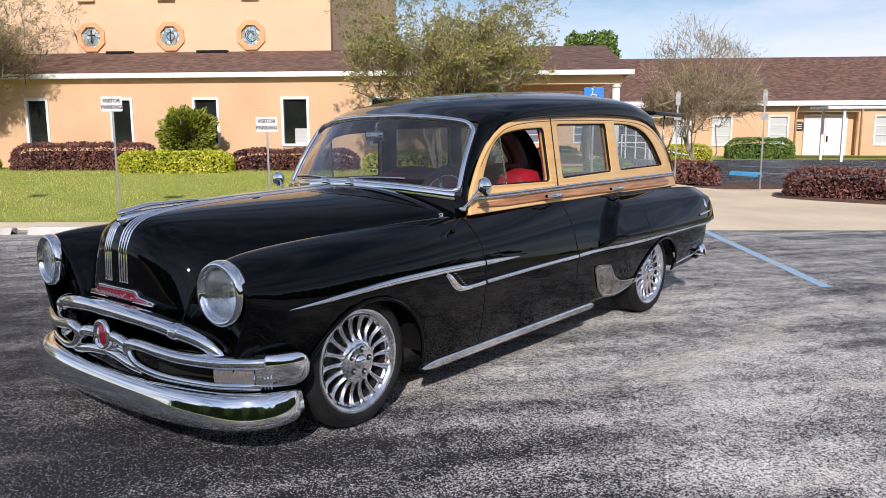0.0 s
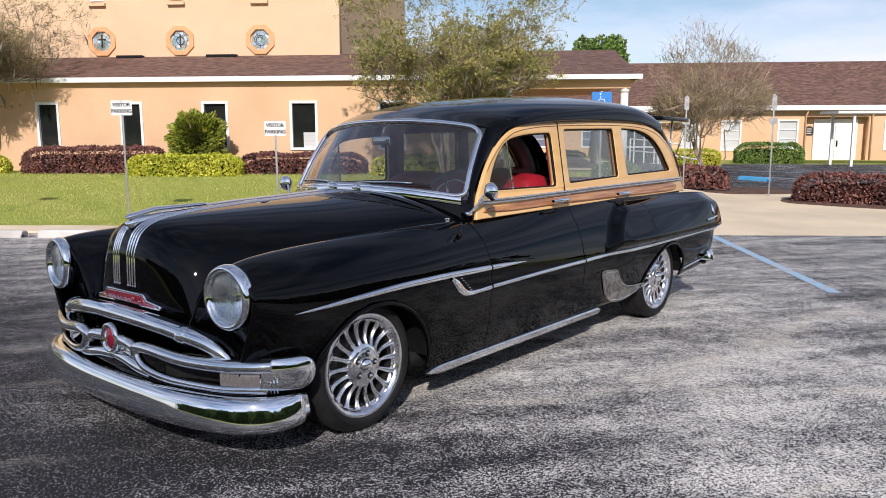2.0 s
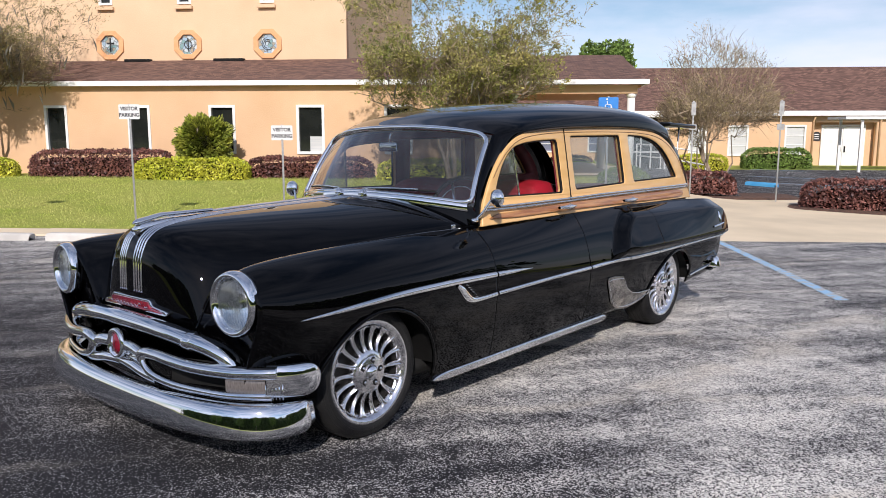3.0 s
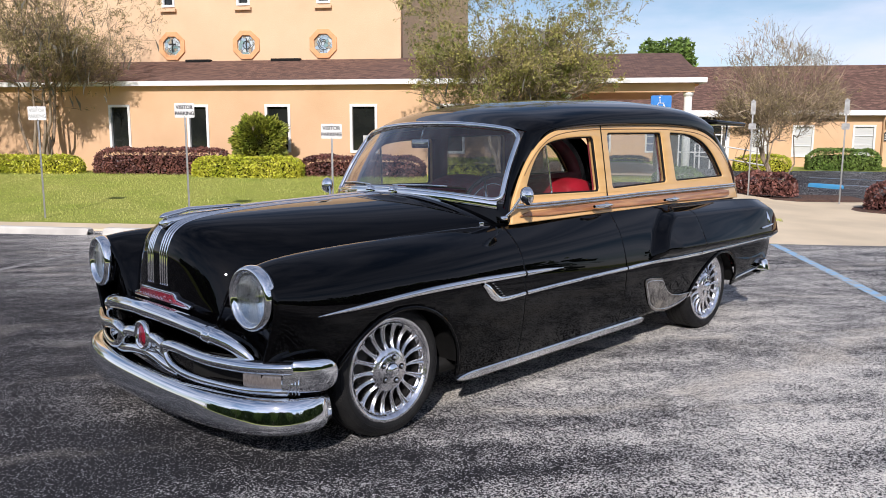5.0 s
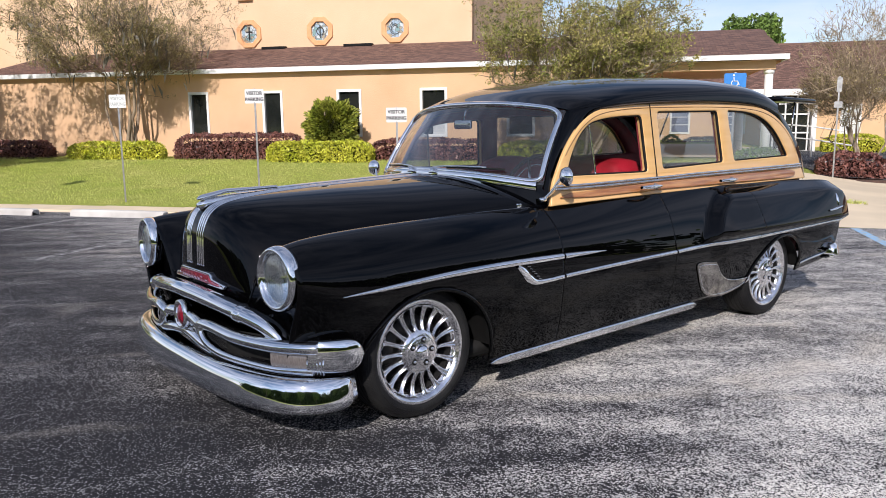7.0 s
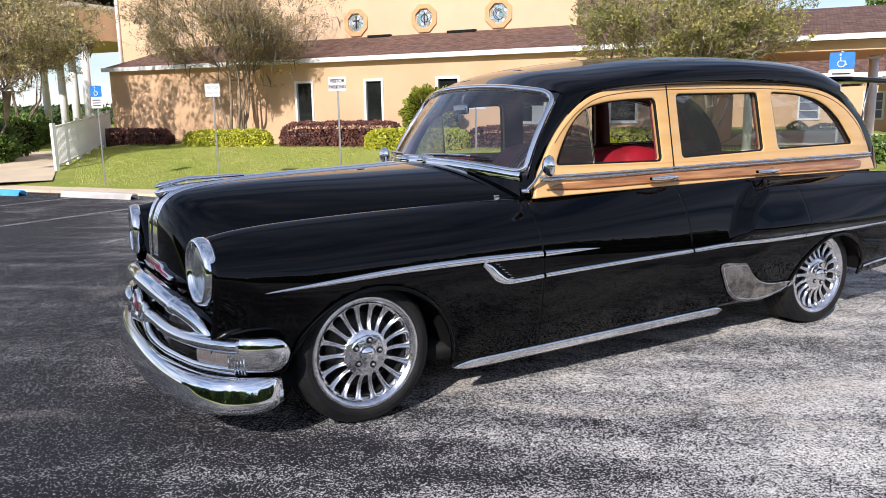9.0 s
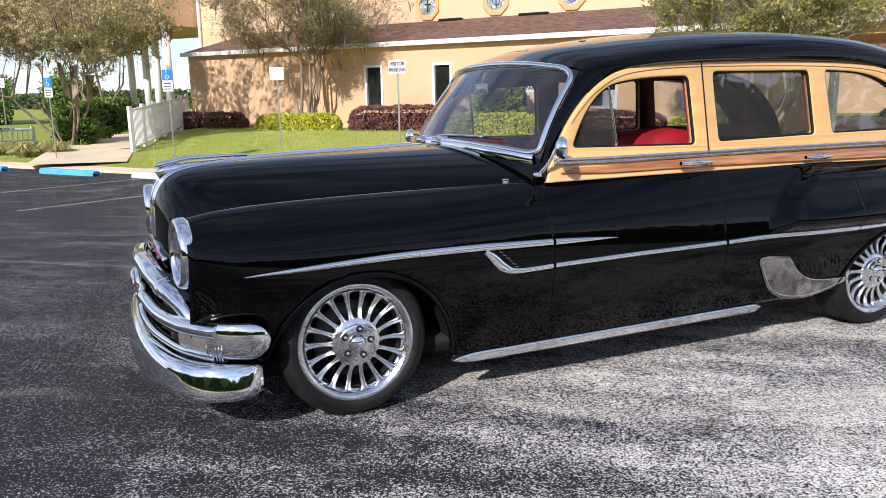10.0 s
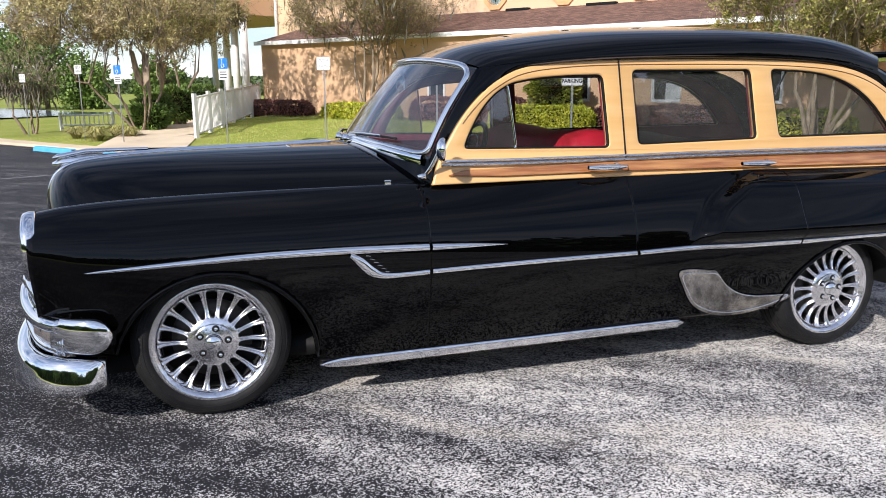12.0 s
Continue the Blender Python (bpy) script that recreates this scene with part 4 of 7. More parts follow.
def strip(s, pts, half, name, ma, n=40, parent=wagon, thickness=0.014, label=""):
    """A moulding along the body side: (x, z, half-height) knots; a ridge in its middle."""
    k = spline([(x, z, h) for x, z, h in pts], n)
    rows = []
    for i, (x, z, h) in enumerate(k):
        dx, dz = (k[min(i + 1, n - 1)][0] - k[max(i - 1, 0)][0]), (k[min(i + 1, n - 1)][1] - k[max(i - 1, 0)][1])
        ln = math.hypot(dx, dz)
        nx, nz = -dz / ln, dx / ln
        row = []
        for a, o in ((-1, -0.1), (-0.97, 0.35), (-0.6, 0.8), (0, 1), (0.45, 0.86), (0.8, 0.55), (1, 0.05), (1, -0.1)):
            px, pz = x + nx * h * a, z + nz * h * a
            row.append((px, s * (side_y(px, pz) + max(o, -0.2) * thickness * min(1, h / half * 1.2)), pz))
        rows.append(row)
    return part(name, sheet(bmesh.new(), rows, flip=s < 0), ma, parent, label)


def side_trim(s):
    strip(s, [(-0.432, 0.637, 0.001), (-0.36, 0.642, 0.006), (-0.13, 0.654, 0.012), (0.18, 0.667, 0.015), (0.50, 0.670, 0.016), (0.70, 0.667, 0.016), (0.898, 0.664, 0.015)], 0.016, "fender_spear", CHROME, label="tapered chrome fender spear")
    strip(s, [(0.912, 0.663, 0.015), (1.0, 0.662, 0.013), (1.12, 0.660, 0.009), (1.255, 0.656, 0.001)], 0.016, "spear_tip", CHROME)
    strip(s, [(0.56, 0.650, 0.010), (0.60, 0.622, 0.020), (0.645, 0.580, 0.022), (0.70, 0.556, 0.015), (0.80, 0.554, 0.012), (0.898, 0.558, 0.012)], 0.016, "trim_return", CHROME, label="chrome return of the side trim")
    for i in range(7):
        x, z = 0.625 + 0.016 * i, 0.645 - 0.014 * i
        strip(s, [(x, z, 0.0025), (x + 0.02, z - 0.004, 0.0025)], 0.006, "trim_rib", BRUSHED, 4, thickness=0.016)
    strip(s, [(0.912, 0.560, 0.012), (1.4, 0.572, 0.012), (1.897, 0.580, 0.012)], 0.012, "door_moulding", CHROME, label="chrome door moulding")
    strip(s, [(0.912, 0.560, 0.004), (1.4, 0.572, 0.004), (1.897, 0.580, 0.004)], 0.006, "moulding_groove", BRUSHED, thickness=0.013)
    strip(s, [(1.913, 0.580, 0.012), (2.20, 0.588, 0.013), (2.5, 0.590, 0.013), (2.785, 0.593, 0.013)], 0.012, "rear_door_moulding", CHROME)
    strip(s, [(2.795, 0.593, 0.013), (3.3, 0.601, 0.013), (3.93, 0.618, 0.012)], 0.012, "quarter_moulding", CHROME)
    # sill moulding
    bm = bmesh.new()
    rows = []
    for k in range(60):
        t = k / 59
        x = 0.435 + 1.775 * t
        z = 0.176 + 0.030 * t
        h = 0.021 * min(1, (t / 0.06) ** 0.5 if t < 0.06 else 1, ((1 - t) / 0.02) ** 0.5 if t > 0.98 else 1) + 0.001
        rows.append([(x, s * (0.872 + o * 0.012), z + a * h) for a, o in ((-1, -1.2), (-1, 0.3), (-0.6, 0.8), (-0.15, 0.6), (0.2, 0.9), (0.7, 0.8), (1, 0.3), (1, -1.2))])
    part("sill_moulding", sheet(bm, rows, flip=s < 0), POLISHED, wagon, "ribbed bright sill moulding")
    # steel stone guard ahead of the rear wheel
    rim = spline([(2.140, 0.478), (2.30, 0.475), (2.345, 0.462), (2.41, 0.395), (2.50, 0.340), (2.62, 0.312), (2.815, 0.305), (2.80, 0.282), (2.70, 0.245), (2.56, 0.222), (2.44, 0.222), (2.33, 0.248), (2.24, 0.30), (2.18, 0.38)], 80, True)
    guard = part("stone_guard", plate([[tuple(p) for p in rim]], 0.008, 0.002, on_side(s, 0.004)), GUARD_STEEL, wagon, "scuffed bright steel stone guard")
    ring = [(2.45 + (p[0] - 2.45) * 0.93, 0.34 + (p[1] - 0.34) * 0.86) for p in rim]
    path = [(x, s * (side_y(x, z) + 0.0085), z) for x, z in ring]
    part("guard_bead", tube(bmesh.new(), path + path[:1], 0.003, 5, cap=False), CHROME, guard)
    # lower rear skirt bar
    strip(s, [(3.50, 0.325, 0.010), (3.65, 0.345, 0.010), (3.90, 0.362, 0.010)], 0.012, "skirt_bar", CHROME, 16)
    # tail emblem and script bar
    strip(s, [(3.70, 0.705, 0.006), (3.80, 0.712, 0.008), (3.93, 0.722, 0.005)], 0.01, "tail_script", CHROME, 16, thickness=0.014)
    strip(s, [(3.86, 0.735, 0.006), (3.865, 0.775, 0.012), (3.868, 0.82, 0.003)], 0.012, "tail_crest", CHROME, 14, thickness=0.012)
    # door handles
    for x in (1.79, 2.63):
        m = Matrix.Translation((x, s * 0.805, 0.968))
        bm = bmesh.new()
        rows = []
        for k in range(21):
            t = k / 20
            px = -0.10 + 0.20 * t
            w = 0.014 * (0.35 + 0.65 * math.sin(math.pi * min(1, 0.15 + t * 0.8)))
            o = 0.030 * math.sin(math.pi * min(1, 0.12 + 0.8 * t)) ** 0.6
            rows.append([m @ Vector((px, s * (o + 0.010 * math.cos(a)), w * math.sin(a) + 0.002 * t)) for a in np.linspace(0, 2 * math.pi, 13)])
        sheet(bm, rows)
        handle = part("door_handle", bm, CHROME, wagon, "chrome pull handle")
        part("escutcheon", lathe(bmesh.new(), [(0.0, 0.018), (0.014, 0.016), (0.020, 0.0)], 20, m @ Matrix.Translation((0.055, 0, 0)) @ Matrix.Rotation(radians(90 if s < 0 else -90), 4, "X")), CHROME, handle)
    # door mirror on its stalk
    stalk = part("mirror_stalk", tube(bmesh.new(), spline([(0.925, s * 0.765, 0.945), (0.945, s * 0.80, 0.985), (0.965, s * 0.835, 1.045), (0.975, s * 0.86, 1.08)], 16), 0.008, 8), CHROME, wagon)
    m = Matrix.Translation((0.975, s * 0.875, 1.065)) @ Matrix.Rotation(radians(-90), 4, "Y") @ Matrix.Rotation(radians(12 * s), 4, "X")
    part("door_mirror", lathe(bmesh.new(), [(0.0, 0.030), (0.025, 0.026), (0.045, 0.014), (0.052, 0.0), (0.050, -0.006), (0.0, -0.006)], 32, m), CHROME, wagon, "round chrome door mirror")
    part("clamp", tube(bmesh.new(), [(0.90, s * 0.762, 0.938), (0.93, s * 0.772, 0.948)], 0.014, 8), CHROME, stalk)
    # hood latch pin on the fender
    bm = bmesh.new()
    box(bm, (0.755, s * 0.735 - 0.006, 0.905), (0.785, s * 0.735 + 0.006, 0.930), 0.004)
    part("hood_latch", bm, CHROME, wagon)
    # tail lamp
    m = Matrix.Translation((3.985, s * 0.83, 0.70)) @ Matrix.Rotation(radians(90), 4, "Y")
    lamp = part("tail_lamp", lathe(bmesh.new(), [(0.060, -0.05), (0.062, 0.01), (0.050, 0.03)], 28, m), CHROME, wagon)
    part("lens", lathe(bmesh.new(), [(0.050, 0.026), (0.03, 0.04), (0.0, 0.045)], 28, m), REAR_LENS, lamp, "round red tail lens")


mirrored(side_trim)

# tail: lower tailgate, bumper, raised liftgate with its stays
bm = bmesh.new()
sheet(bm, [[(3.88 + 0.14 * math.sin(math.pi * min(1, 0.15 + h * 0.85)) * (1 - abs(y / 0.74) ** 4 * 0.8), y, 0.40 + 0.48 * h) for y in np.linspace(-0.74, 0.74, 25)] for h in np.linspace(0, 1, 11)])
part("tailgate", bm, PAINT, wagon, "gloss black lower tailgate")
for s in (-1, 1):
    rows = []
    for f in np.linspace(0, 1, 8):
        rows.append([(4.06 + 0.028 * math.sin(math.pi * min(f * 1.3, 1)) - 0.06 * f * f, s * (y * (1 - f) + 0.70 * f if y > 0.70 else y), z) for y, z in section(4.06)])
    part("tail_corner", sheet(bmesh.new(), rows), PAINT, wagon)


def tail_bumper():
    bm = bmesh.new()
    rows = []
    for i in range(49):
        v = -1 + 2 * i / 48
        a = abs(v) * math.pi / 2
        c = Vector((4.165 - 0.24 * (1 - math.cos(a) ** 0.5), 0.96 * math.copysign(math.sin(a) ** 0.8, v) if v else 0, 0.385))
        n = Vector((max(math.cos(a), 0.05), math.copysign(math.sin(a) ** 2, v), 0)).normalized()
        rows.append([c + n * o + Vector((0, 0, h * 0.85)) for o, h in blade_profile])
    sheet(bm, rows)
    bmesh.ops.holes_fill(bm, edges=[e for e in bm.edges if e.is_boundary])
    return bm


part("rear_bumper", tail_bumper(), CHROME, wagon, "chrome rear bumper with wrapped ends")
gate = rounded([(3.66, -0.60), (4.36, -0.57), (4.36, 0.57), (3.66, 0.60)], 0.08)
gate_ob = part("liftgate", plate([gate], 0.035, 0.012, lambda a, b, c: Vector((a, b, 1.535 + 0.02 * (a - 3.66) - 0.05 * (a - 3.66) ** 2 - 0.04 * b * b + c))), PAINT, wagon, "black liftgate standing open")
for s in (-1, 1):
    part("stay", tube(bmesh.new(), [(3.86, s * 0.60, 1.22), (3.98, s * 0.56, 1.52)], 0.007, 8), BRUSHED, gate_ob)

# ---- the site: its x runs along the buildings' fronts, its y away from the lot towards them ----
UP = Vector((-0.015, -0.018, 1)).normalized()
AX = Vector((math.cos(radians(-55)), math.sin(radians(-55)), 0))
AX = (AX - UP * AX.dot(UP)).normalized()
AY = UP.cross(AX)
SITE = Matrix(((AX.x, AY.x, UP.x, 4), (AX.y, AY.y, UP.y, 9), (AX.z, AY.z, UP.z, 0), (0, 0, 0, 1)))


def lot_z(x, y):
    return -(x * AX.z + y * AY.z) / UP.z


def clamp(v):
    return min(max(v, 0.0), 1.0)


def land_z(x, y):
    """The height of the ground past the kerb."""
    lawn = 0.05 + 0.40 * clamp((y + 0.28) / 7.2)
    flat = 0.03 + 0.13 * clamp(y / 22)
    k = clamp((x - 8.5) / 3.0)
    k = max(k, clamp((-12.0 - x) / 3.0))
    k = k * k * (3 - 2 * k)
    return lawn * (1 - k) + flat * k


def at_site(x, y, z=0.0, turn=0.0):
    return SITE @ Matrix.Translation((x, y, z)) @ Matrix.Rotation(radians(turn), 4, "Z")


def terrain(x0, x1, y0, y1, height, nx, ny, up=0.0):
    bm = bmesh.new()
    sheet(bm, [[(x, y, height(x, y) + up) for y in np.linspace(y0, y1, ny + 1)] for x in np.linspace(x0, x1, nx + 1)])
    bmesh.ops.recalc_face_normals(bm, faces=bm.faces[:])
    if bm.faces and sum(f.normal.z for f in bm.faces) < 0:
        bmesh.ops.reverse_faces(bm, faces=bm.faces[:])
    return bm


# --- site materials ---
def node_material(name):
    ma = bpy.data.materials.new(name)
    ma.use_nodes = True
    n, l = ma.node_tree.nodes, ma.node_tree.links
    co = n.new("ShaderNodeTexCoord")
    return ma, n, l, n["Principled BSDF"], co.outputs["Object"]


def noise_node(n, l, vec, scale, detail=4, rough=0.5, stretch=None, shift=None):
    if stretch or shift:
        mp = n.new("ShaderNodeMapping")
        mp.inputs["Scale"].default_value = stretch or (1, 1, 1)
        mp.inputs["Location"].default_value = shift or (0, 0, 0)
        l.new(vec, mp.inputs["Vector"])
        vec = mp.outputs["Vector"]
    t = n.new("ShaderNodeTexNoise")
    t.inputs["Scale"].default_value, t.inputs["Detail"].default_value, t.inputs["Roughness"].default_value = scale, detail, rough
    l.new(vec, t.inputs["Vector"])
    return t.outputs["Fac"]


def ramp(n, l, value, a, b, c=0.0, d=1.0):
    r = n.new("ShaderNodeMapRange")
    for k, v in zip(("From Min", "From Max", "To Min", "To Max"), (a, b, c, d)):
        r.inputs[k].default_value = v
    l.new(value, r.inputs["Value"])
    return r.outputs["Result"]


def blend(n, l, fac, a, b):
    m = n.new("ShaderNodeMix")
    m.data_type = "RGBA"
    l.new(fac, m.inputs["Factor"])
    for k, v in (("A", a), ("B", b)):
        if isinstance(v, tuple):
            m.inputs[k].default_value = (*v, 1)
        else:
            l.new(v, m.inputs[k])
    return m.outputs["Result"]


def math_node(n, l, op, a, b):
    m = n.new("ShaderNodeMath")
    m.operation = op
    for i, v in enumerate((a, b)):
        if isinstance(v, (int, float)):
            m.inputs[i].default_value = v
        else:
            l.new(v, m.inputs[i])
    return m.outputs["Value"]


def asphalt(name, dark_end, pale_end):
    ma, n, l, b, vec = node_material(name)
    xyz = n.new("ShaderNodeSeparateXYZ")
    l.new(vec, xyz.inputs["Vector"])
    # the surface is paler east of a wavering line and dark west of it
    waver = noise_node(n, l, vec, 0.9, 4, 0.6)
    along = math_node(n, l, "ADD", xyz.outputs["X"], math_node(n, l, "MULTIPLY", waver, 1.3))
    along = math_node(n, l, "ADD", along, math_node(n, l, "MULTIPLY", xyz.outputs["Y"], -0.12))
    paler = ramp(n, l, along, dark_end, pale_end)
    paler = math_node(n, l, "POWER", paler, 1.25)
    # the paling eases off again further east
    paler = math_node(n, l, "MULTIPLY", paler, ramp(n, l, xyz.outputs["X"], 2.6, 6.0, 0.72, 0.56))
    turn = n.new("ShaderNodeMapping")
    turn.vector_type = "TEXTURE"
    turn.inputs["Rotation"].default_value = (0, 0, radians(-35))
    turn.inputs["Scale"].default_value = (3.3, 0.55, 1)
    l.new(vec, turn.inputs["Vector"])
    streaks = noise_node(n, l, turn.outputs["Vector"], 1.5, 7, 0.62)
    broad = noise_node(n, l, vec, 0.75, 5, 0.6, shift=(3.1, 1.7, 0))
    tone = math_node(n, l, "ADD", math_node(n, l, "MULTIPLY", streaks, 0.6), math_node(n, l, "MULTIPLY", broad, 0.4))
    tone = ramp(n, l, tone, 0.38, 0.62, -0.38, 0.48)
    paleness = math_node(n, l, "ADD", paler, math_node(n, l, "MULTIPLY", tone, ramp(n, l, paler, 0, 0.7, 0.55, 1.0)))
    mottle = ramp(n, l, noise_node(n, l, vec, 5.5, 7, 0.72, shift=(7.3, 2.2, 0)), 0.33, 0.67, -0.32, 0.32)
    paleness = math_node(n, l, "ADD", paleness, math_node(n, l, "MULTIPLY", mottle, ramp(n, l, paler, 0, 0.7, 0.45, 1.0)))
    paleness = ramp(n, l, paleness, 0.0, 1.15)
    stone = n.new("ShaderNodeTexVoronoi")
    stone.inputs["Scale"].default_value = 138
    l.new(vec, stone.inputs["Vector"])
    cell = n.new("ShaderNodeSeparateColor")
    l.new(stone.outputs["Color"], cell.inputs["Color"])
    small = n.new("ShaderNodeTexVoronoi")
    small.inputs["Scale"].default_value = 235
    l.new(vec, small.inputs["Vector"])
    cell2 = n.new("ShaderNodeSeparateColor")
    l.new(small.outputs["Color"], cell2.inputs["Color"])
    cover = ramp(n, l, paleness, 0, 1, 0.095, 0.66)
    edge = ramp(n, l, stone.outputs["Distance"], 0.25, 0.75, 0.0, 0.22)
    a = ramp(n, l, math_node(n, l, "SUBTRACT", math_node(n, l, "SUBTRACT", cell.outputs["Red"], edge), math_node(n, l, "SUBTRACT", 1.0, cover)), -0.02, 0.02)
    c2 = ramp(n, l, math_node(n, l, "SUBTRACT", cell2.outputs["Red"], math_node(n, l, "SUBTRACT", 1.0, math_node(n, l, "MULTIPLY", cover, 0.6))), -0.02, 0.02)
    light = math_node(n, l, "MAXIMUM", a, c2)
    fleck = math_node(n, l, "ADD", math_node(n, l, "MULTIPLY", light, 0.5), math_node(n, l, "MULTIPLY", cell.outputs["Green"], 0.5))
    tar = blend(n, l, paleness, (0.012, 0.0125, 0.016), (0.036, 0.035, 0.036))
    tar = blend(n, l, ramp(n, l, cell2.outputs["Green"], 0, 1, 0, 0.5), tar, (0.012, 0.012, 0.014))
    grit = blend(n, l, cell.outputs["Blue"], blend(n, l, paleness, (0.20, 0.20, 0.22), (0.61, 0.58, 0.535)), blend(n, l, paleness, (0.52, 0.52, 0.54), (0.88, 0.85, 0.80)))
    base = blend(n, l, light, tar, grit)
    # pale dust lines along old cracks
    turn2 = n.new("ShaderNodeMapping")
    turn2.vector_type = "TEXTURE"
    turn2.inputs["Rotation"].default_value = (0, 0, radians(-35))
    turn2.inputs["Scale"].default_value = (5.5, 1.3, 1)
    l.new(vec, turn2.inputs["Vector"])
    warp = n.new("ShaderNodeMix")
    warp.data_type = "VECTOR"
    warp.inputs["Factor"].default_value = 0.16
    nz = n.new("ShaderNodeTexNoise")
    nz.inputs["Scale"].default_value = 1.6
    nz.inputs["Detail"].default_value = 7
    l.new(vec, nz.inputs["Vector"])
    l.new(turn2.outputs["Vector"], warp.inputs["A"])
    l.new(nz.outputs["Color"], warp.inputs["B"])
    cr = n.new("ShaderNodeTexVoronoi")
    cr.feature = "DISTANCE_TO_EDGE"
    cr.inputs["Scale"].default_value = 1.15
    l.new(warp.outputs["Result"], cr.inputs["Vector"])
    crack = ramp(n, l, cr.outputs["Distance"], 0.042, 0.006)
    crack = math_node(n, l, "MULTIPLY", crack, ramp(n, l, noise_node(n, l, vec, 2.0, 5), 0.40, 0.56))
    crack = math_node(n, l, "MULTIPLY", crack, ramp(n, l, fleck, 0.25, 0.60, 0.12, 1.0))
    base = blend(n, l, math_node(n, l, "MULTIPLY", crack, ramp(n, l, paler, 0, 0.7, 0.28, 0.9)), base, (0.70, 0.65, 0.58))
    l.new(base, b.inputs["Base Color"])
    b.inputs["Roughness"].default_value = 0.85
    b.inputs["Specular IOR Level"].default_value = 0.25
    bp = n.new("ShaderNodeBump")
    bp.inputs["Strength"].default_value, bp.inputs["Distance"].default_value = 0.45, 0.004
    l.new(fleck, bp.inputs["Height"])
    l.new(bp.outputs["Normal"], b.inputs["Normal"])
    return ma


def lawn_material():
    ma, n, l, b, vec = node_material("mown_grass")
    broad = ramp(n, l, noise_node(n, l, vec, 0.8, 5, 0.6), 0.35, 0.68)
    fine = ramp(n, l, noise_node(n, l, vec, 28, 5, 0.7), 0.30, 0.70)
    c = blend(n, l, broad, (0.30, 0.37, 0.06), (0.47, 0.46, 0.13))
    c = blend(n, l, fine, (0.21, 0.25, 0.045), c)
    l.new(c, b.inputs["Base Color"])
    b.inputs["Roughness"].default_value = 0.9
    b.inputs["Specular IOR Level"].default_value = 0.2
    bp = n.new("ShaderNodeBump")
    bp.inputs["Strength"].default_value, bp.inputs["Distance"].default_value = 0.8, 0.03
    l.new(noise_node(n, l, vec, 40, 4, 0.7), bp.inputs["Height"])
    l.new(bp.outputs["Normal"], b.inputs["Normal"])
    return ma


def shingle_material():
    ma, n, l, b, vec = node_material("brown_shingles")
    br = n.new("ShaderNodeTexBrick")
    br.inputs["Scale"].default_value = 1.0
    br.inputs["Brick Width"].default_value, br.inputs["Row Height"].default_value = 0.17, 0.085
    br.inputs["Mortar Size"].default_value = 0.008
    br.inputs["Color1"].default_value, br.inputs["Color2"].default_value = (0.070, 0.036, 0.027, 1), (0.31, 0.17, 0.125, 1)
    br.inputs["Mortar"].default_value = (0.05, 0.028, 0.022, 1)
    l.new(vec, br.inputs["Vector"])
    c = blend(n, l, ramp(n, l, noise_node(n, l, vec, 1.2, 5, 0.6), 0.3, 0.75, 0, 0.5), br.outputs["Color"], (0.17, 0.095, 0.075))
    c = blend(n, l, ramp(n, l, noise_node(n, l, vec, 60, 3, 0.7), 0.3, 0.7, 0.0, 0.4), c, (0.09, 0.05, 0.04))
    l.new(c, b.inputs["Base Color"])
    b.inputs["Roughness"].default_value = 0.95
    bp = n.new("ShaderNodeBump")
    bp.inputs["Strength"].default_value, bp.inputs["Distance"].default_value = 0.5, 0.02
    l.new(br.outputs["Fac"], bp.inputs["Height"])
    bp.invert = True
    l.new(bp.outputs["Normal"], b.inputs["Normal"])
    return ma


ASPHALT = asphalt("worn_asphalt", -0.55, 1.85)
DRIVE = asphalt("drive_asphalt", -0.05, 45.0)
LAWN = lawn_material()
SHINGLE = shingle_material()
STUCCO = material("peach_stucco", (0.735, 0.49, 0.305), 0.9, second=(0.65, 0.42, 0.25), scale=0.9, grain=0.35, grain_scale=45, spec=0.2, mix=(0.3, 0.75))
STUCCO_PALE = material("pale_stucco", (0.75, 0.54, 0.355), 0.9, second=(0.69, 0.48, 0.305), scale=0.9, grain=0.35, grain_scale=45, spec=0.2, mix=(0.3, 0.75))
ORANGE = material("orange_stucco", (0.76, 0.42, 0.21), 0.9, second=(0.70, 0.36, 0.17), scale=6, grain=0.2, grain_scale=50)
WHITE = material("white_paint", (0.80, 0.80, 0.78), 0.5, second=(0.68, 0.67, 0.63), scale=3.0, mix=(0.45, 0.9))
CONCRETE = material("pale_concrete", (0.74, 0.615, 0.44), 0.9, second=(0.61, 0.505, 0.36), scale=0.8, grain=0.25, grain_scale=90, detail=8)
KERB = material("kerb_concrete", (0.62, 0.60, 0.56), 0.9, second=(0.46, 0.44, 0.41), scale=2.5, grain=0.25, grain_scale=70, detail=8)
DARK_PANE = material("dark_window", (0.012, 0.014, 0.013), 0.06, second=(0.02, 0.022, 0.02), scale=2, spec=0.6)
SLATE_BLIND = material("slate_blind", (0.16, 0.18, 0.26), 0.5, second=(0.10, 0.11, 0.17), scale=1, stretch=(1, 1, 60))
BLIND = material("window_blind", (0.60, 0.60, 0.57), 0.6, second=(0.48, 0.50, 0.50), scale=1, stretch=(1, 1, 60))


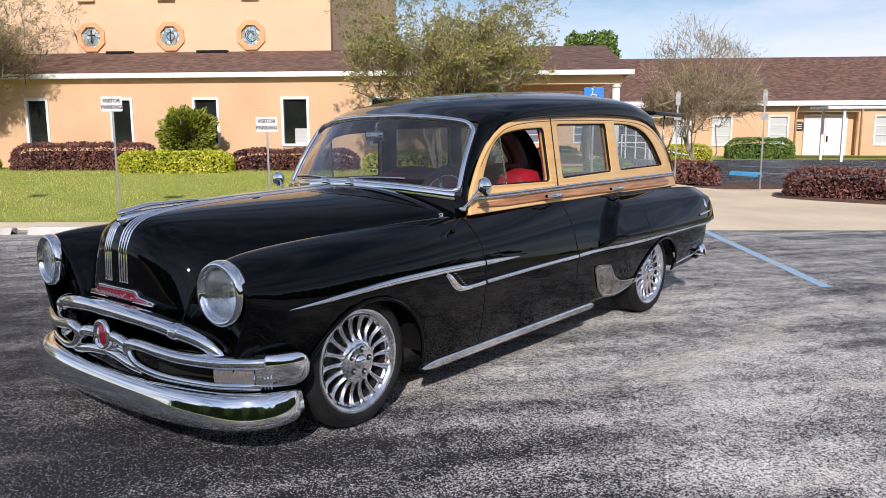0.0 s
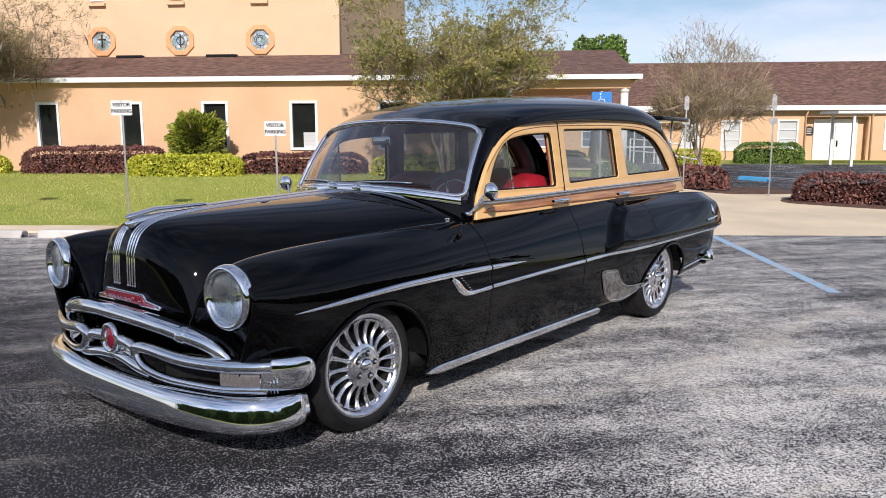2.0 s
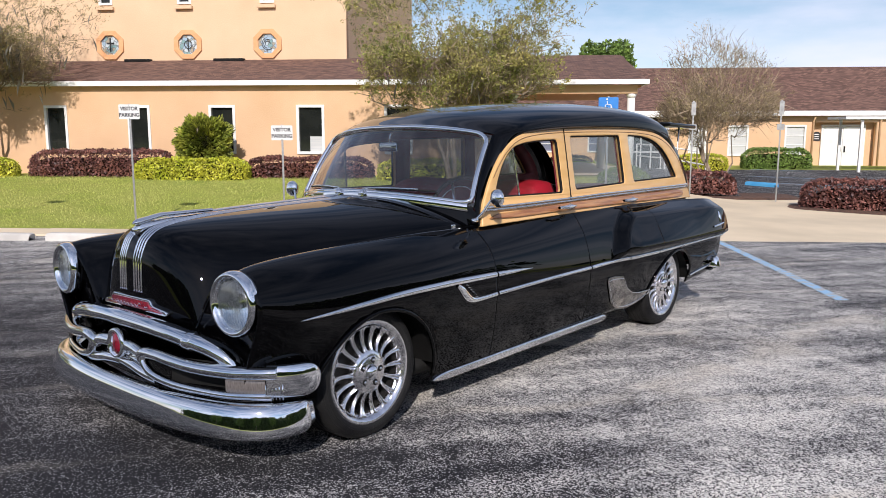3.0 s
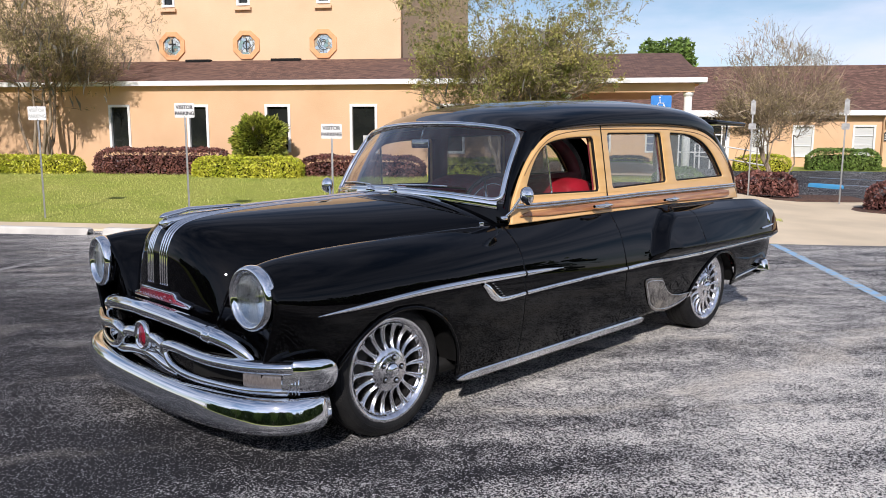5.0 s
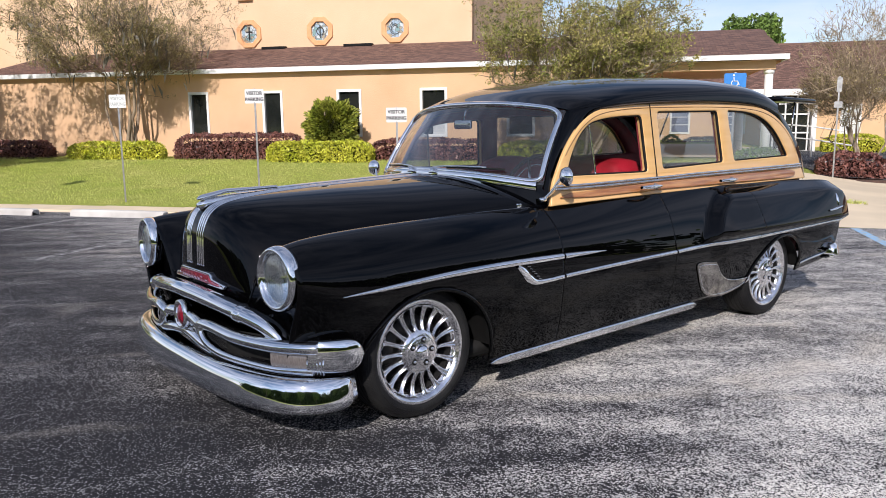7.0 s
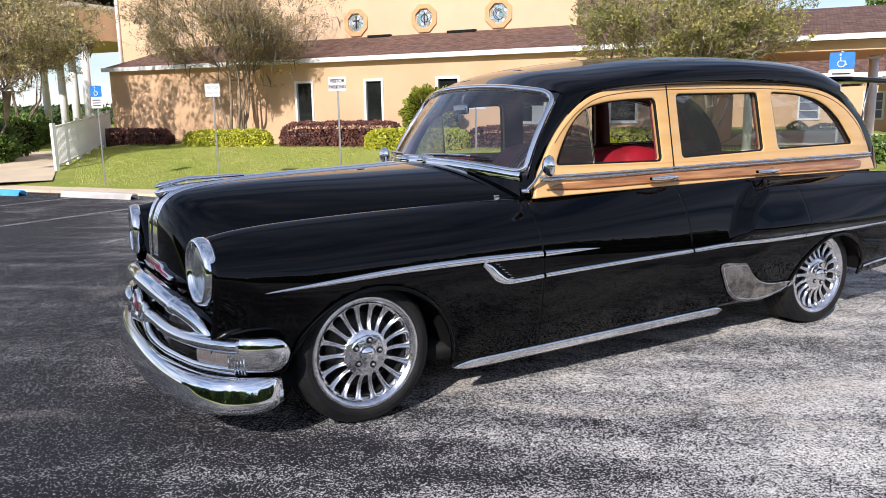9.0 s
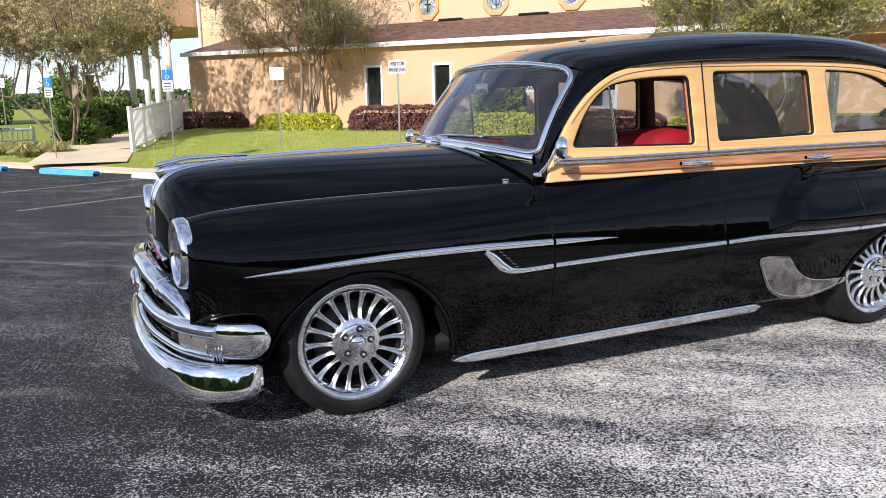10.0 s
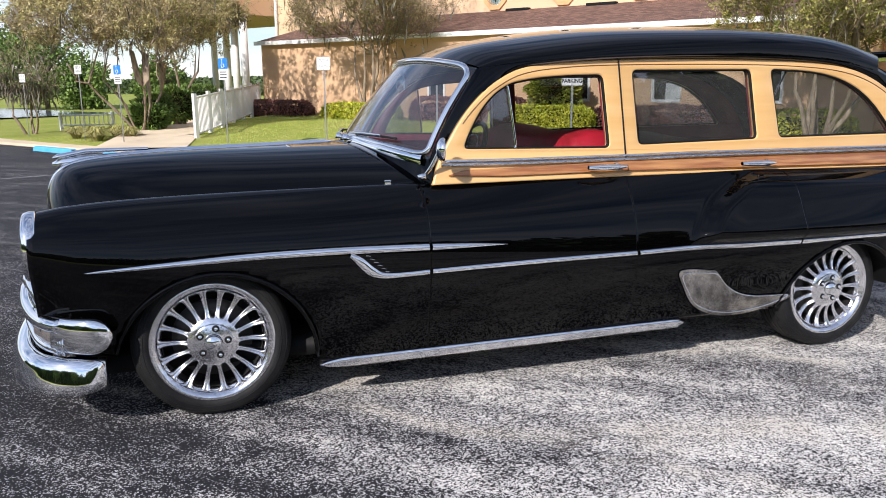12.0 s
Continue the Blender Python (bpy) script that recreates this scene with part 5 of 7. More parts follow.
def stained_material():
    ma, n, l, b, vec = node_material("stained_glass")
    v = n.new("ShaderNodeTexVoronoi")
    v.inputs["Scale"].default_value = 9
    l.new(vec, v.inputs["Vector"])
    sep = n.new("ShaderNodeSeparateColor")
    l.new(v.outputs["Color"], sep.inputs["Color"])
    c = blend(n, l, ramp(n, l, sep.outputs["Red"], 0.42, 0.46), (0.34, 0.46, 0.56), (0.55, 0.62, 0.64))
    c = blend(n, l, ramp(n, l, sep.outputs["Green"], 0.74, 0.78), c, (0.38, 0.34, 0.26))
    c = blend(n, l, ramp(n, l, sep.outputs["Blue"], 0.80, 0.84), c, (0.22, 0.36, 0.36))
    lead = n.new("ShaderNodeTexVoronoi")
    lead.feature = "DISTANCE_TO_EDGE"
    lead.inputs["Scale"].default_value = 9
    l.new(vec, lead.inputs["Vector"])
    c = blend(n, l, ramp(n, l, lead.outputs["Distance"], 0.03, 0.06, 1, 0), c, (0.16, 0.17, 0.18))
    l.new(c, b.inputs["Base Color"])
    b.inputs["Roughness"].default_value = 0.25
    return ma


STAINED = stained_material()
GALV = material("galvanised_post", (0.46, 0.47, 0.47), 0.45, 0.6, second=(0.34, 0.34, 0.34), scale=14)
SIGN_WHITE = material("sign_white", (0.78, 0.78, 0.76), 0.5, second=(0.70, 0.70, 0.68), scale=8)
SIGN_BLUE = material("sign_blue", (0.02, 0.19, 0.55), 0.45, second=(0.03, 0.22, 0.60), scale=8)
FADED_INK = material("faded_sign_ink", (0.30, 0.34, 0.31), 0.6, second=(0.55, 0.56, 0.54), scale=30)
SIGN_INK = material("sign_ink", (0.02, 0.02, 0.022), 0.6)
BLUE_LINE = material("blue_line_paint", (0.26, 0.48, 0.70), 0.8, second=(0.42, 0.42, 0.41), scale=16, mix=(0.47, 0.60), detail=8)
WHITE_LINE = material("white_line_paint", (0.42, 0.42, 0.41), 0.8, second=(0.07, 0.07, 0.075), scale=20, mix=(0.42, 0.56), detail=6)
BLUE_STOP = material("blue_stop_paint", (0.06, 0.36, 0.72), 0.7, second=(0.10, 0.42, 0.74), scale=6, grain=0.2, grain_scale=60)
MULCH = material("brown_mulch", (0.16, 0.085, 0.055), 0.95, second=(0.07, 0.04, 0.03), scale=22, grain=0.9, grain_scale=60, mix=(0.35, 0.6))
BARK = material("grey_bark", (0.19, 0.14, 0.10), 0.9, second=(0.36, 0.285, 0.205), scale=14, stretch=(1, 1, 0.3), grain=0.5, grain_scale=40)
TWIG = material("dry_twigs", (0.46, 0.36, 0.245), 0.9, second=(0.13, 0.095, 0.06), scale=2, per_piece=0.5)
OLIVE = material("olive_leaves", (0.17, 0.195, 0.035), 0.7, second=(0.37, 0.32, 0.10), scale=1.5, per_piece=0.5)
YOUNG = material("young_olive_leaves", (0.38, 0.35, 0.12), 0.7, second=(0.52, 0.42, 0.23), scale=1.5, per_piece=0.5)
TAN = material("dry_tan_leaves", (0.36, 0.28, 0.14), 0.8, second=(0.20, 0.18, 0.06), scale=1.5, per_piece=0.5)
MOSS = material("grey_moss", (0.22, 0.20, 0.165), 0.95, second=(0.13, 0.12, 0.095), scale=3, per_piece=0.3)
GREEN = material("green_leaves", (0.09, 0.16, 0.028), 0.6, second=(0.17, 0.25, 0.05), scale=2, per_piece=0.55)
LIME = material("lime_leaves", (0.38, 0.42, 0.03), 0.55, second=(0.52, 0.50, 0.05), scale=2, per_piece=0.45)
PURPLE = material("purple_leaves", (0.10, 0.040, 0.037), 0.5, second=(0.24, 0.10, 0.078), scale=3, per_piece=0.6)
WOODS = material("far_woods", (0.055, 0.09, 0.028), 0.9, second=(0.095, 0.13, 0.045), scale=0.4, per_piece=0.5)
FERN = material("ferny_grass", (0.30, 0.31, 0.08), 0.8, second=(0.42, 0.36, 0.15), scale=4, per_piece=0.4)
LAKE = material("lake_water", (0.10, 0.13, 0.17), 0.08, second=(0.12, 0.15, 0.19), scale=0.3)

# --- ground ---
bm = bmesh.new()
xs = [-2500, -600, -200, -80, -50] + list(np.arange(-40, 6, 2.5)) + list(np.arange(6, 20.1, 0.5)) + list(np.arange(22.5, 60.1, 2.5)) + [80, 200, 600, 2500]
ys = [-2500, -600, -200, -90, -50, -26, -12, -4, -0.95, -0.30, 0.5, 2, 4, 6, 7.72, 9, 12, 22, 40, 90, 200, 600, 2500]


def ground_z(x, y):
    if y > -0.4:
        return land_z(x, y)
    far = clamp((-y - 26) / 60)
    return (lot_z(x, y) - 0.03) * (1 - far) + (lot_z(x, -26) - 0.03) * far


sheet(bm, [[(x, y, ground_z(x, y)) for y in ys] for x in xs])
setting("ground", bm, LAWN, "mown green and straw-coloured lawn", "grass", SITE)
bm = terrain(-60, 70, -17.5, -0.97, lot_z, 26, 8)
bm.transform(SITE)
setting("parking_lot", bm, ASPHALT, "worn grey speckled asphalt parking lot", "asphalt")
# footway along the kerb, in slabs
for k in range(24):
    x0 = -30 + 1.60 * k
    bm = bmesh.new()
    box(bm, (x0 + 0.006, -1.0, -0.10), (x0 + 1.594, -0.28, 0.045 + 0.5 * (lot_z(x0, -1) + 0.0)), 0.012)
    slab = setting("pavement", bm, CONCRETE, "pale concrete kerbside footway slab", "pavement", SITE)


def wheel_stop(x, y, length, ma, label, turn=0.0, z=None):
    bm = bmesh.new()
    prof = [(-0.09, 0), (-0.075, 0.085), (-0.05, 0.11), (0.05, 0.11), (0.075, 0.085), (0.09, 0)]
    rows = [[(t, py, pz * e) for py, pz in prof] for t, e in ((-length / 2, 0.85), (-length / 2 + 0.03, 1), (length / 2 - 0.03, 1), (length / 2, 0.85))]
    sheet(bm, rows)
    bmesh.ops.holes_fill(bm, edges=[e for e in bm.edges if e.is_boundary])
    bmesh.ops.recalc_face_normals(bm, faces=bm.faces[:])
    ob = finish("wheel_stop", bm, ma, False)
    ob.matrix_world = at_site(x, y, lot_z(x, y) if z is None else z, turn)
    return tagged(ob, label, "wheel stop", "wheel stops")


for x in (0.4, -1.95 + 0.35, -4.1, 3.1, 5.8):
    wheel_stop(x, -1.52, 1.75, KERB, "white-painted concrete wheel stop on asphalt")
for x in (-6.85, -9.95):
    wheel_stop(x, -1.62, 1.75, BLUE_STOP, "blue-painted concrete wheel stop on asphalt")


def stripe(x0, y0, x1, y1, width, ma, label, height=lot_z):
    d = Vector((x1 - x0, y1 - y0)).normalized() * width / 2
    bm = bmesh.new()
    rows = []
    for t in np.linspace(0, 1, 12):
        x, y = x0 + (x1 - x0) * t, y0 + (y1 - y0) * t
        rows.append([(x - d.y, y + d.x, height(x, y) + 0.004), (x + d.y, y - d.x, height(x, y) + 0.004)])
    sheet(bm, rows)
    ob = setting("road_marking", bm, ma, label, "road marking", SITE)
    return ob


stripe(9.30, -1.0, 9.30, -5.35, 0.11, BLUE_LINE, "worn blue parking bay line")
for x in (-4.6, -2.08, 0.43, 2.95):
    stripe(x, -1.2, x, -5.6, 0.10, WHITE_LINE, "faded white parking bay line")

# concrete apron and second lot
setting("pavement", terrain(8.9, 17.5, -0.85, 6.1, lambda x, y: land_z(x, y), 17, 8, 0.022), CONCRETE, "wide pale concrete footpath", "pavement", SITE)
setting("road", terrain(10.2, 60, 6.2, 18.6, lambda x, y: land_z(x, y), 20, 10, 0.012), DRIVE, "grey asphalt drive before the far building", "asphalt", SITE)
wheel_stop(13.2, 10.2, 1.0, BLUE_STOP, "blue-painted concrete wheel stop on the drive", -56, land_z(13.4, 9.9) + 0.012)
for x0, y0, x1, y1 in ((15.3, 18.7, 16.9, 17.7), (13.6, 11.6, 15.2, 10.4), (14.0, 14.6, 15.8, 13.4)):
    stripe(x0, y0, x1, y1, 0.12, BLUE_LINE, "worn blue bay line on the drive", lambda x, y: land_z(x, y) + 0.014)


def mulch_bed(x, y, half, deep, turn):
    """A low bed of bark chips with a rounded, uneven rim."""
    bm = bmesh.new()
    rows = []
    for e, z in ((1.0, 0.0), (0.93, 0.035), (0.6, 0.05), (0.02, 0.05)):
        rows.append([(half * e * abs(math.cos(a)) ** 0.5 * math.copysign(1, math.cos(a)) * (1 + 0.03 * math.sin(5 * a)), deep * e * abs(math.sin(a)) ** 0.5 * math.copysign(1, math.sin(a)), z) for a in np.linspace(0, 2 * math.pi, 49)])
    sheet(bm, rows)
    bmesh.ops.recalc_face_normals(bm, faces=bm.faces[:])
    return setting("mulch_bed", bm, MULCH, "brown bark mulch bed under the hedge", "mulch", at_site(x, y, land_z(x, y) + 0.016, turn), True)


mulch_bed(14.65, 2.95, 3.15, 0.75, -33)
mulch_bed(11.3, 6.7, 1.7, 0.85, 0)


# --- buildings ---
def wall_with_holes(x0, x1, z0, z1, y, depth, holes):
    outlines = [[(x0, z0), (x1, z0), (x1, z1), (x0, z1)]] + [[(a, c), (a, d), (b, d), (b, c)] for a, b, c, d in holes]
    return plate(outlines, depth, 0.0, lambda a, b, c: Vector((a, y + depth / 2 + c, b)))


def window(x0, x1, z0, z1, y, name, label, pane_ma=DARK_PANE, blind=False, bars=0, category="window"):
    bm = bmesh.new()
    for lo, hi in (((x0 - 0.05, y - 0.03, z0 - 0.05), (x0 + 0.02, y + 0.10, z1 + 0.05)), ((x1 - 0.02, y - 0.03, z0 - 0.05), (x1 + 0.05, y + 0.10, z1 + 0.05)), ((x0 + 0.02, y - 0.03, z1 - 0.02), (x1 - 0.02, y + 0.10, z1 + 0.05)), ((x0 + 0.02, y - 0.045, z0 - 0.05), (x1 - 0.02, y + 0.10, z0 + 0.02))):
        box(bm, lo, hi)
    w = setting(name, bm, WHITE, label, category, SITE)
    bm = bmesh.new()
    box(bm, (x0 + 0.015, y + 0.05, z0 + 0.015), (x1 - 0.015, y + 0.06, z1 - 0.015))
    part("pane", bm, pane_ma, w, smooth=False)
    for k in range(bars):
        zz = z0 + (z1 - z0) * (k + 1) / (bars + 1)
        bm = bmesh.new()
        box(bm, (x0 + 0.015, y + 0.02, zz - 0.015), (x1 - 0.015, y + 0.05, zz + 0.015))
        part("glazing_bar", bm, WHITE, w, smooth=False)
    if blind:
        bm = bmesh.new()
        box(bm, (x0 + 0.45 * (x1 - x0), y + 0.042, z0 + 0.02), (x1 - 0.02, y + 0.048, z0 + 0.42))
        part("blind", bm, BLIND, w, smooth=False)
    return w


FACADE, UPPER = 8.22, 11.46
lower = [(-6.51, -5.95), (-4.12, -3.58), (-1.83, -1.20), (0.58, 1.24), (2.95, 3.60)]
setting("wall_south", wall_with_holes(-14.1, 5.52, 0.0, 2.86, FACADE, 0.25, [(a, b, 1.06, 2.26) for a, b in lower]), STUCCO, "peach stucco wall of the long low wing", "wall", SITE)
bm = bmesh.new()
box(bm, (-14.1, FACADE + 0.25, 0), (-13.85, 20, 2.86))
setting("wall_west", bm, STUCCO, "peach stucco end wall", "wall", SITE)
bm = bmesh.new()
box(bm, (5.27, FACADE + 0.25, 0), (5.52, 12.6, 2.86))
setting("wall_east", bm, STUCCO, "peach stucco end wall by the porch", "wall", SITE)
for i, (a, b) in enumerate(lower):
    window(a, b, 1.06, 2.26, FACADE, "window_%d" % (i + 1), "narrow white-framed window with dark glass", blind=i == 3)
# roof slope over the wing
bm = bmesh.new()
sheet(bm, [[(x, y, z) for y, z in ((FACADE - 0.16, 2.935), (9.8, 3.36), (UPPER + 0.1, 3.80))] for x in np.linspace(-14.25, 9.45, 30)])
roof_ob = setting("roof_south", bm, SHINGLE, "brown asphalt shingle roof of the low wing", "roof", SITE)
thick(roof_ob, 0.06, -1)
bm = bmesh.new()
sheet(bm, [[(x, y, z) for y, z in ((UPPER + 0.1, 3.80), (16, 2.8))] for x in (1.3, 9.45)])
setting("roof_north", bm, SHINGLE, "brown asphalt shingle roof", "roof", SITE)
bm = bmesh.new()
box(bm, (-14.25, FACADE - 0.21, 2.815), (6.0, FACADE - 0.15, 2.945))
setting("trim_eave", bm, WHITE, "white eave fascia board", "fascia", SITE)
bm = bmesh.new()
box(bm, (-14.2, FACADE - 0.15, 2.83), (6.0, FACADE, 2.85))
setting("trim_soffit", bm, WHITE, "white soffit under the eave", "soffit", SITE)
for x0, x1 in ((-5.75, -4.92), (-2.9, -1.95)):
    bm = bmesh.new()
    box(bm, (x0, UPPER - 0.22, 3.72), (x1, UPPER - 0.02, 3.81), 0.02)
    tagged(finish("roof_vent", bm, BLACK_TRIM, False), "low dark roof vent on the shingles", "roof vent").matrix_world = SITE
# upper hall
setting("wall_upper_south", wall_with_holes(-17.0, 1.2, 2.9, 9.5, UPPER, 0.3, [(x - 0.28, x + 0.28, 4.25 - 0.28, 4.25 + 0.28) for x in (-6.27, -3.76, -1.24)] + [(x - 0.17, x + 0.17, 5.5, 6.9) for x in (-6.34, -3.82, -1.22)]), STUCCO_PALE, "tall pale peach stucco wall of the hall", "wall", SITE)
bm = bmesh.new()
box(bm, (0.9, UPPER + 0.3, 2.9), (1.2, 26, 9.5))
setting("wall_upper_east", bm, STUCCO_PALE, "pale peach stucco side wall of the hall", "wall", SITE)
for x in (-6.34, -3.82, -1.22):
    window(x - 0.17, x + 0.17, 5.5, 6.9, UPPER, "window_upper", "tall slim upper window in the hall wall")
    bm = bmesh.new()
    box(bm, (x - 0.27, UPPER - 0.12, 5.30), (x + 0.27, UPPER - 0.01, 5.40), 0.012)
    setting("trim_sill", bm, STUCCO_PALE, "pale stucco ledge below the upper window", "window sill", SITE)


def octagon(x, z, r, y):
    return [(x + r * math.cos(math.pi / 8 + k * math.pi / 4), z + r * math.sin(math.pi / 8 + k * math.pi / 4)) for k in range(8)]


for i, x in enumerate((-6.27, -3.76, -1.24)):
    bm = plate([octagon(x, 4.25, 0.47, 0), octagon(x, 4.25, 0.315, 0)], 0.06, 0.01, lambda a, b, c: Vector((a, UPPER - 0.03 + c, b)))
    o = setting("window_octagon", bm, ORANGE, "octagonal stained-glass window in an orange surround", "window", SITE)
    part("stained_pane", plate([octagon(x, 4.25, 0.32, 0)], 0.02, 0, lambda a, b, c: Vector((a, UPPER + 0.02 + c, b))), STAINED, o, "blue and white stained glass", smooth=False)
    bm = bmesh.new()
    if i == 0:
        box(bm, (x - 0.02, UPPER - 0.012, 4.06), (x + 0.02, UPPER + 0.004, 4.46))
        box(bm, (x - 0.12, UPPER - 0.014, 4.29), (x + 0.12, UPPER + 0.002, 4.33))
    elif i == 1:
        tube(bm, [(x + 0.12 * math.cos(a), UPPER - 0.004, 4.25 + 0.12 * math.sin(a)) for a in np.linspace(0, 2 * math.pi, 17)], 0.012, 5)
        box(bm, (x - 0.015, UPPER - 0.014, 4.05), (x + 0.015, UPPER + 0.002, 4.45))
    else:
        for k in range(3):
            tube(bm, [(x + (0.08 + 0.05 * k) * math.cos(a), UPPER - 0.004, 4.25 + (0.08 + 0.05 * k) * math.sin(a)) for a in np.linspace(k, k + 3.5, 12)], 0.010, 5)
    part("leading", bm, SIGN_INK, o, smooth=False)

# porch at the wing's end
bm = bmesh.new()
sheet(bm, [[(x, y, z) for y, z in ((6.35, 2.80), (FACADE - 0.2, 3.14), (UPPER + 0.05, 3.83))] for x in (5.9, 9.36)])
thick(setting("roof_porch", bm, SHINGLE, "brown shingle porch roof", "roof", SITE), 0.06, -1)
bm = bmesh.new()
box(bm, (5.9, 6.28, 2.70), (9.41, 6.36, 2.81))
box(bm, (9.34, 6.37, 2.70), (9.41, FACADE + 0.4, 2.81))
setting("trim_porch_fascia", bm, WHITE, "white porch fascia board", "fascia", SITE)
bm = bmesh.new()
box(bm, (6.0, 6.55, 2.50), (9.18, 6.80, 2.70))
setting("trim_porch_beam", bm, STUCCO, "peach porch beam", "beam", SITE)
bm = bmesh.new()
box(bm, (5.55, 6.81, 2.66), (9.30, 15.4, 2.70))
setting("ceiling_porch", bm, ORANGE, "orange-tan porch ceiling", "ceiling", SITE)


def column(x, y, r, z0, z1, label):
    col = thing("column", label, "column", at_site(x, y, 0))
    part("shaft", lathe(bmesh.new(), [(r * 1.0, z0), (r * 1.02, (z0 + z1) / 2), (r * 0.92, z1)], 24), WHITE, col)
    part("capital", lathe(bmesh.new(), [(r * 0.95, z1 - 0.10), (r * 1.25, z1 - 0.05), (r * 1.25, z1)], 24), WHITE, col)
    part("plinth", lathe(bmesh.new(), [(r * 1.3, z0), (r * 1.3, z0 + 0.08), (r * 1.02, z0 + 0.13)], 24), WHITE, col)
    return col


column(9.06, 6.68, 0.095, 0.34, 2.50, "round white porch column")
column(6.3, 6.68, 0.095, 0.34, 2.50, "round white porch column")
column(9.06, 13.2, 0.13, 0.12, 2.66, "round white porch column")
setting("pavement", terrain(5.6, 10.1, 8.6, 17.2, lambda x, y: land_z(x, y), 9, 9, 0.02), CONCRETE, "pale concrete drive under the porch roof", "pavement", SITE)

# tall portico beyond the wing
for x, y in ((-17.23, 10.0), (-19.43, 11.3), (-21.68, 12.6), (-24.45, 14.0)):
    column(x, y, 0.155, 0.2, 4.14, "tall round white portico column")
bm = bmesh.new()
box(bm, (-26, 9.6, 4.15), (-17.02, 15.5, 5.3))
setting("wall_portico", bm, STUCCO_PALE, "pale peach stucco beam of the portico", "beam", SITE)
bm = bmesh.new()
box(bm, (-26.2, 9.3, 5.31), (-17.02, 15.7, 5.45))
setting("trim_portico", bm, WHITE, "white cornice of the portico", "fascia", SITE)
bm = bmesh.new()
sheet(bm, [[(x, y, z) for y, z in ((9.2, 5.46), (12.4, 6.9), (15.8, 5.46))] for x in (-26.3, -17.02)])
thick(setting("roof_portico", bm, SHINGLE, "brown shingle roof of the portico", "roof", SITE), 0.06, -1)
bm = tube(bmesh.new(), [(-16.85, UPPER - 0.06, 0.3), (-16.85, UPPER - 0.06, 9.4)], 0.07, 8)
tagged(finish("downspout", bm, WHITE, True), "white rain pipe at the corner of the hall", "rain pipe").matrix_world = SITE
bm = bmesh.new()
box(bm, (-17.0, UPPER + 0.3, 0.1), (-16.7, 26, 9.5))
setting("wall_upper_west", bm, STUCCO_PALE, "pale stucco side wall of the hall", "wall", SITE)

# far building across the drive
FAR = 22.0
holes = [(15.28, 16.02, 0.61, 1.80), (17.59, 18.35, 0.67, 1.81), (13.65, 14.3, 0.70, 1.80), (21.90, 22.65, 0.62, 1.80), (7.20, 7.90, 0.74, 1.70), (9.42, 10.05, 0.74, 1.70)]
setting("wall_far", wall_with_holes(1.4, 45, 0.0, 2.30, FAR, 0.3, holes + [(18.72, 21.24, 0.08, 1.98)]), STUCCO, "peach stucco wall of the far building", "wall", SITE)
for i, (a, b, c, d) in enumerate(holes):
    window(a, b, c, d, FAR, "window_far", "white-framed sash window with closed blinds", pane_ma=SLATE_BLIND if a < 11 else BLIND, bars=2)
# recessed entrance with double door
bm = bmesh.new()
box(bm, (18.60, FAR + 0.46, 0.05), (21.36, FAR + 0.60, 2.1))
setting("wall_entrance", bm, STUCCO, "peach stucco back wall of the entrance recess", "wall", SITE)
bm = bmesh.new()
for lo, hi in (((19.16, FAR + 0.38, 0.09), (19.24, FAR + 0.455, 1.88)), ((20.86, FAR + 0.38, 0.09), (20.94, FAR + 0.455, 1.88)), ((19.24, FAR + 0.38, 1.80), (20.86, FAR + 0.455, 1.88))):
    box(bm, lo, hi)
setting("trim_door", bm, WHITE, "white door frame in the entrance recess", "door frame", SITE)
bm = bmesh.new()
for a, b in ((19.25, 20.045), (20.055, 20.85)):
    box(bm, (a, FAR + 0.40, 0.10), (b, FAR + 0.45, 1.79), 0.006)
door = setting("door_1", bm, WHITE, "white double door with dark handles", "door", SITE)
for x in (19.96, 20.14):
    bm = bmesh.new()
    box(bm, (x - 0.028, FAR + 0.36, 0.72), (x + 0.028, FAR + 0.40, 0.98), 0.01)
    part("door_handle", bm, BLACK_TRIM, door)
bm = bmesh.new()
sheet(bm, [[(x, y, z) for y, z in ((FAR - 0.3, 2.40), (24, 3.47), (26, 4.53))] for x in (1.2, 46)])
thick(setting("roof_far", bm, SHINGLE, "brown shingle roof of the far building", "roof", SITE), 0.06, -1)
bm = bmesh.new()
box(bm, (1.2, FAR - 0.37, 2.24), (46, FAR - 0.30, 2.44))
setting("trim_far_fascia", bm, WHITE, "white fascia of the far building", "fascia", SITE)
bm = bmesh.new()
box(bm, (18.0, 17.0, 2.04), (26, 18.7, 2.13))
setting("ceiling_canopy", bm, WHITE, "flat white entrance canopy", "canopy", SITE)
for x, y in ((18.39, 18.44), (18.64, 17.19), (20.9, 18.5)):
    bm = bmesh.new()
    box(bm, (x - 0.045, y - 0.045, 0.10), (x + 0.045, y + 0.045, 2.04), 0.006)
    tagged(finish("canopy_post", bm, WHITE, False), "slim white canopy post", "post", "canopy posts").matrix_world = SITE
for x in (18.66, 21.33):
    bm = tube(bmesh.new(), [(x, FAR - 0.05, 0.12), (x, FAR - 0.05, 2.0), (x, FAR - 0.30, 2.24)], 0.035, 8)
    tagged(finish("downspout", bm, STUCCO, True), "peach-painted rain pipe on the stucco wall", "rain pipe").matrix_world = SITE
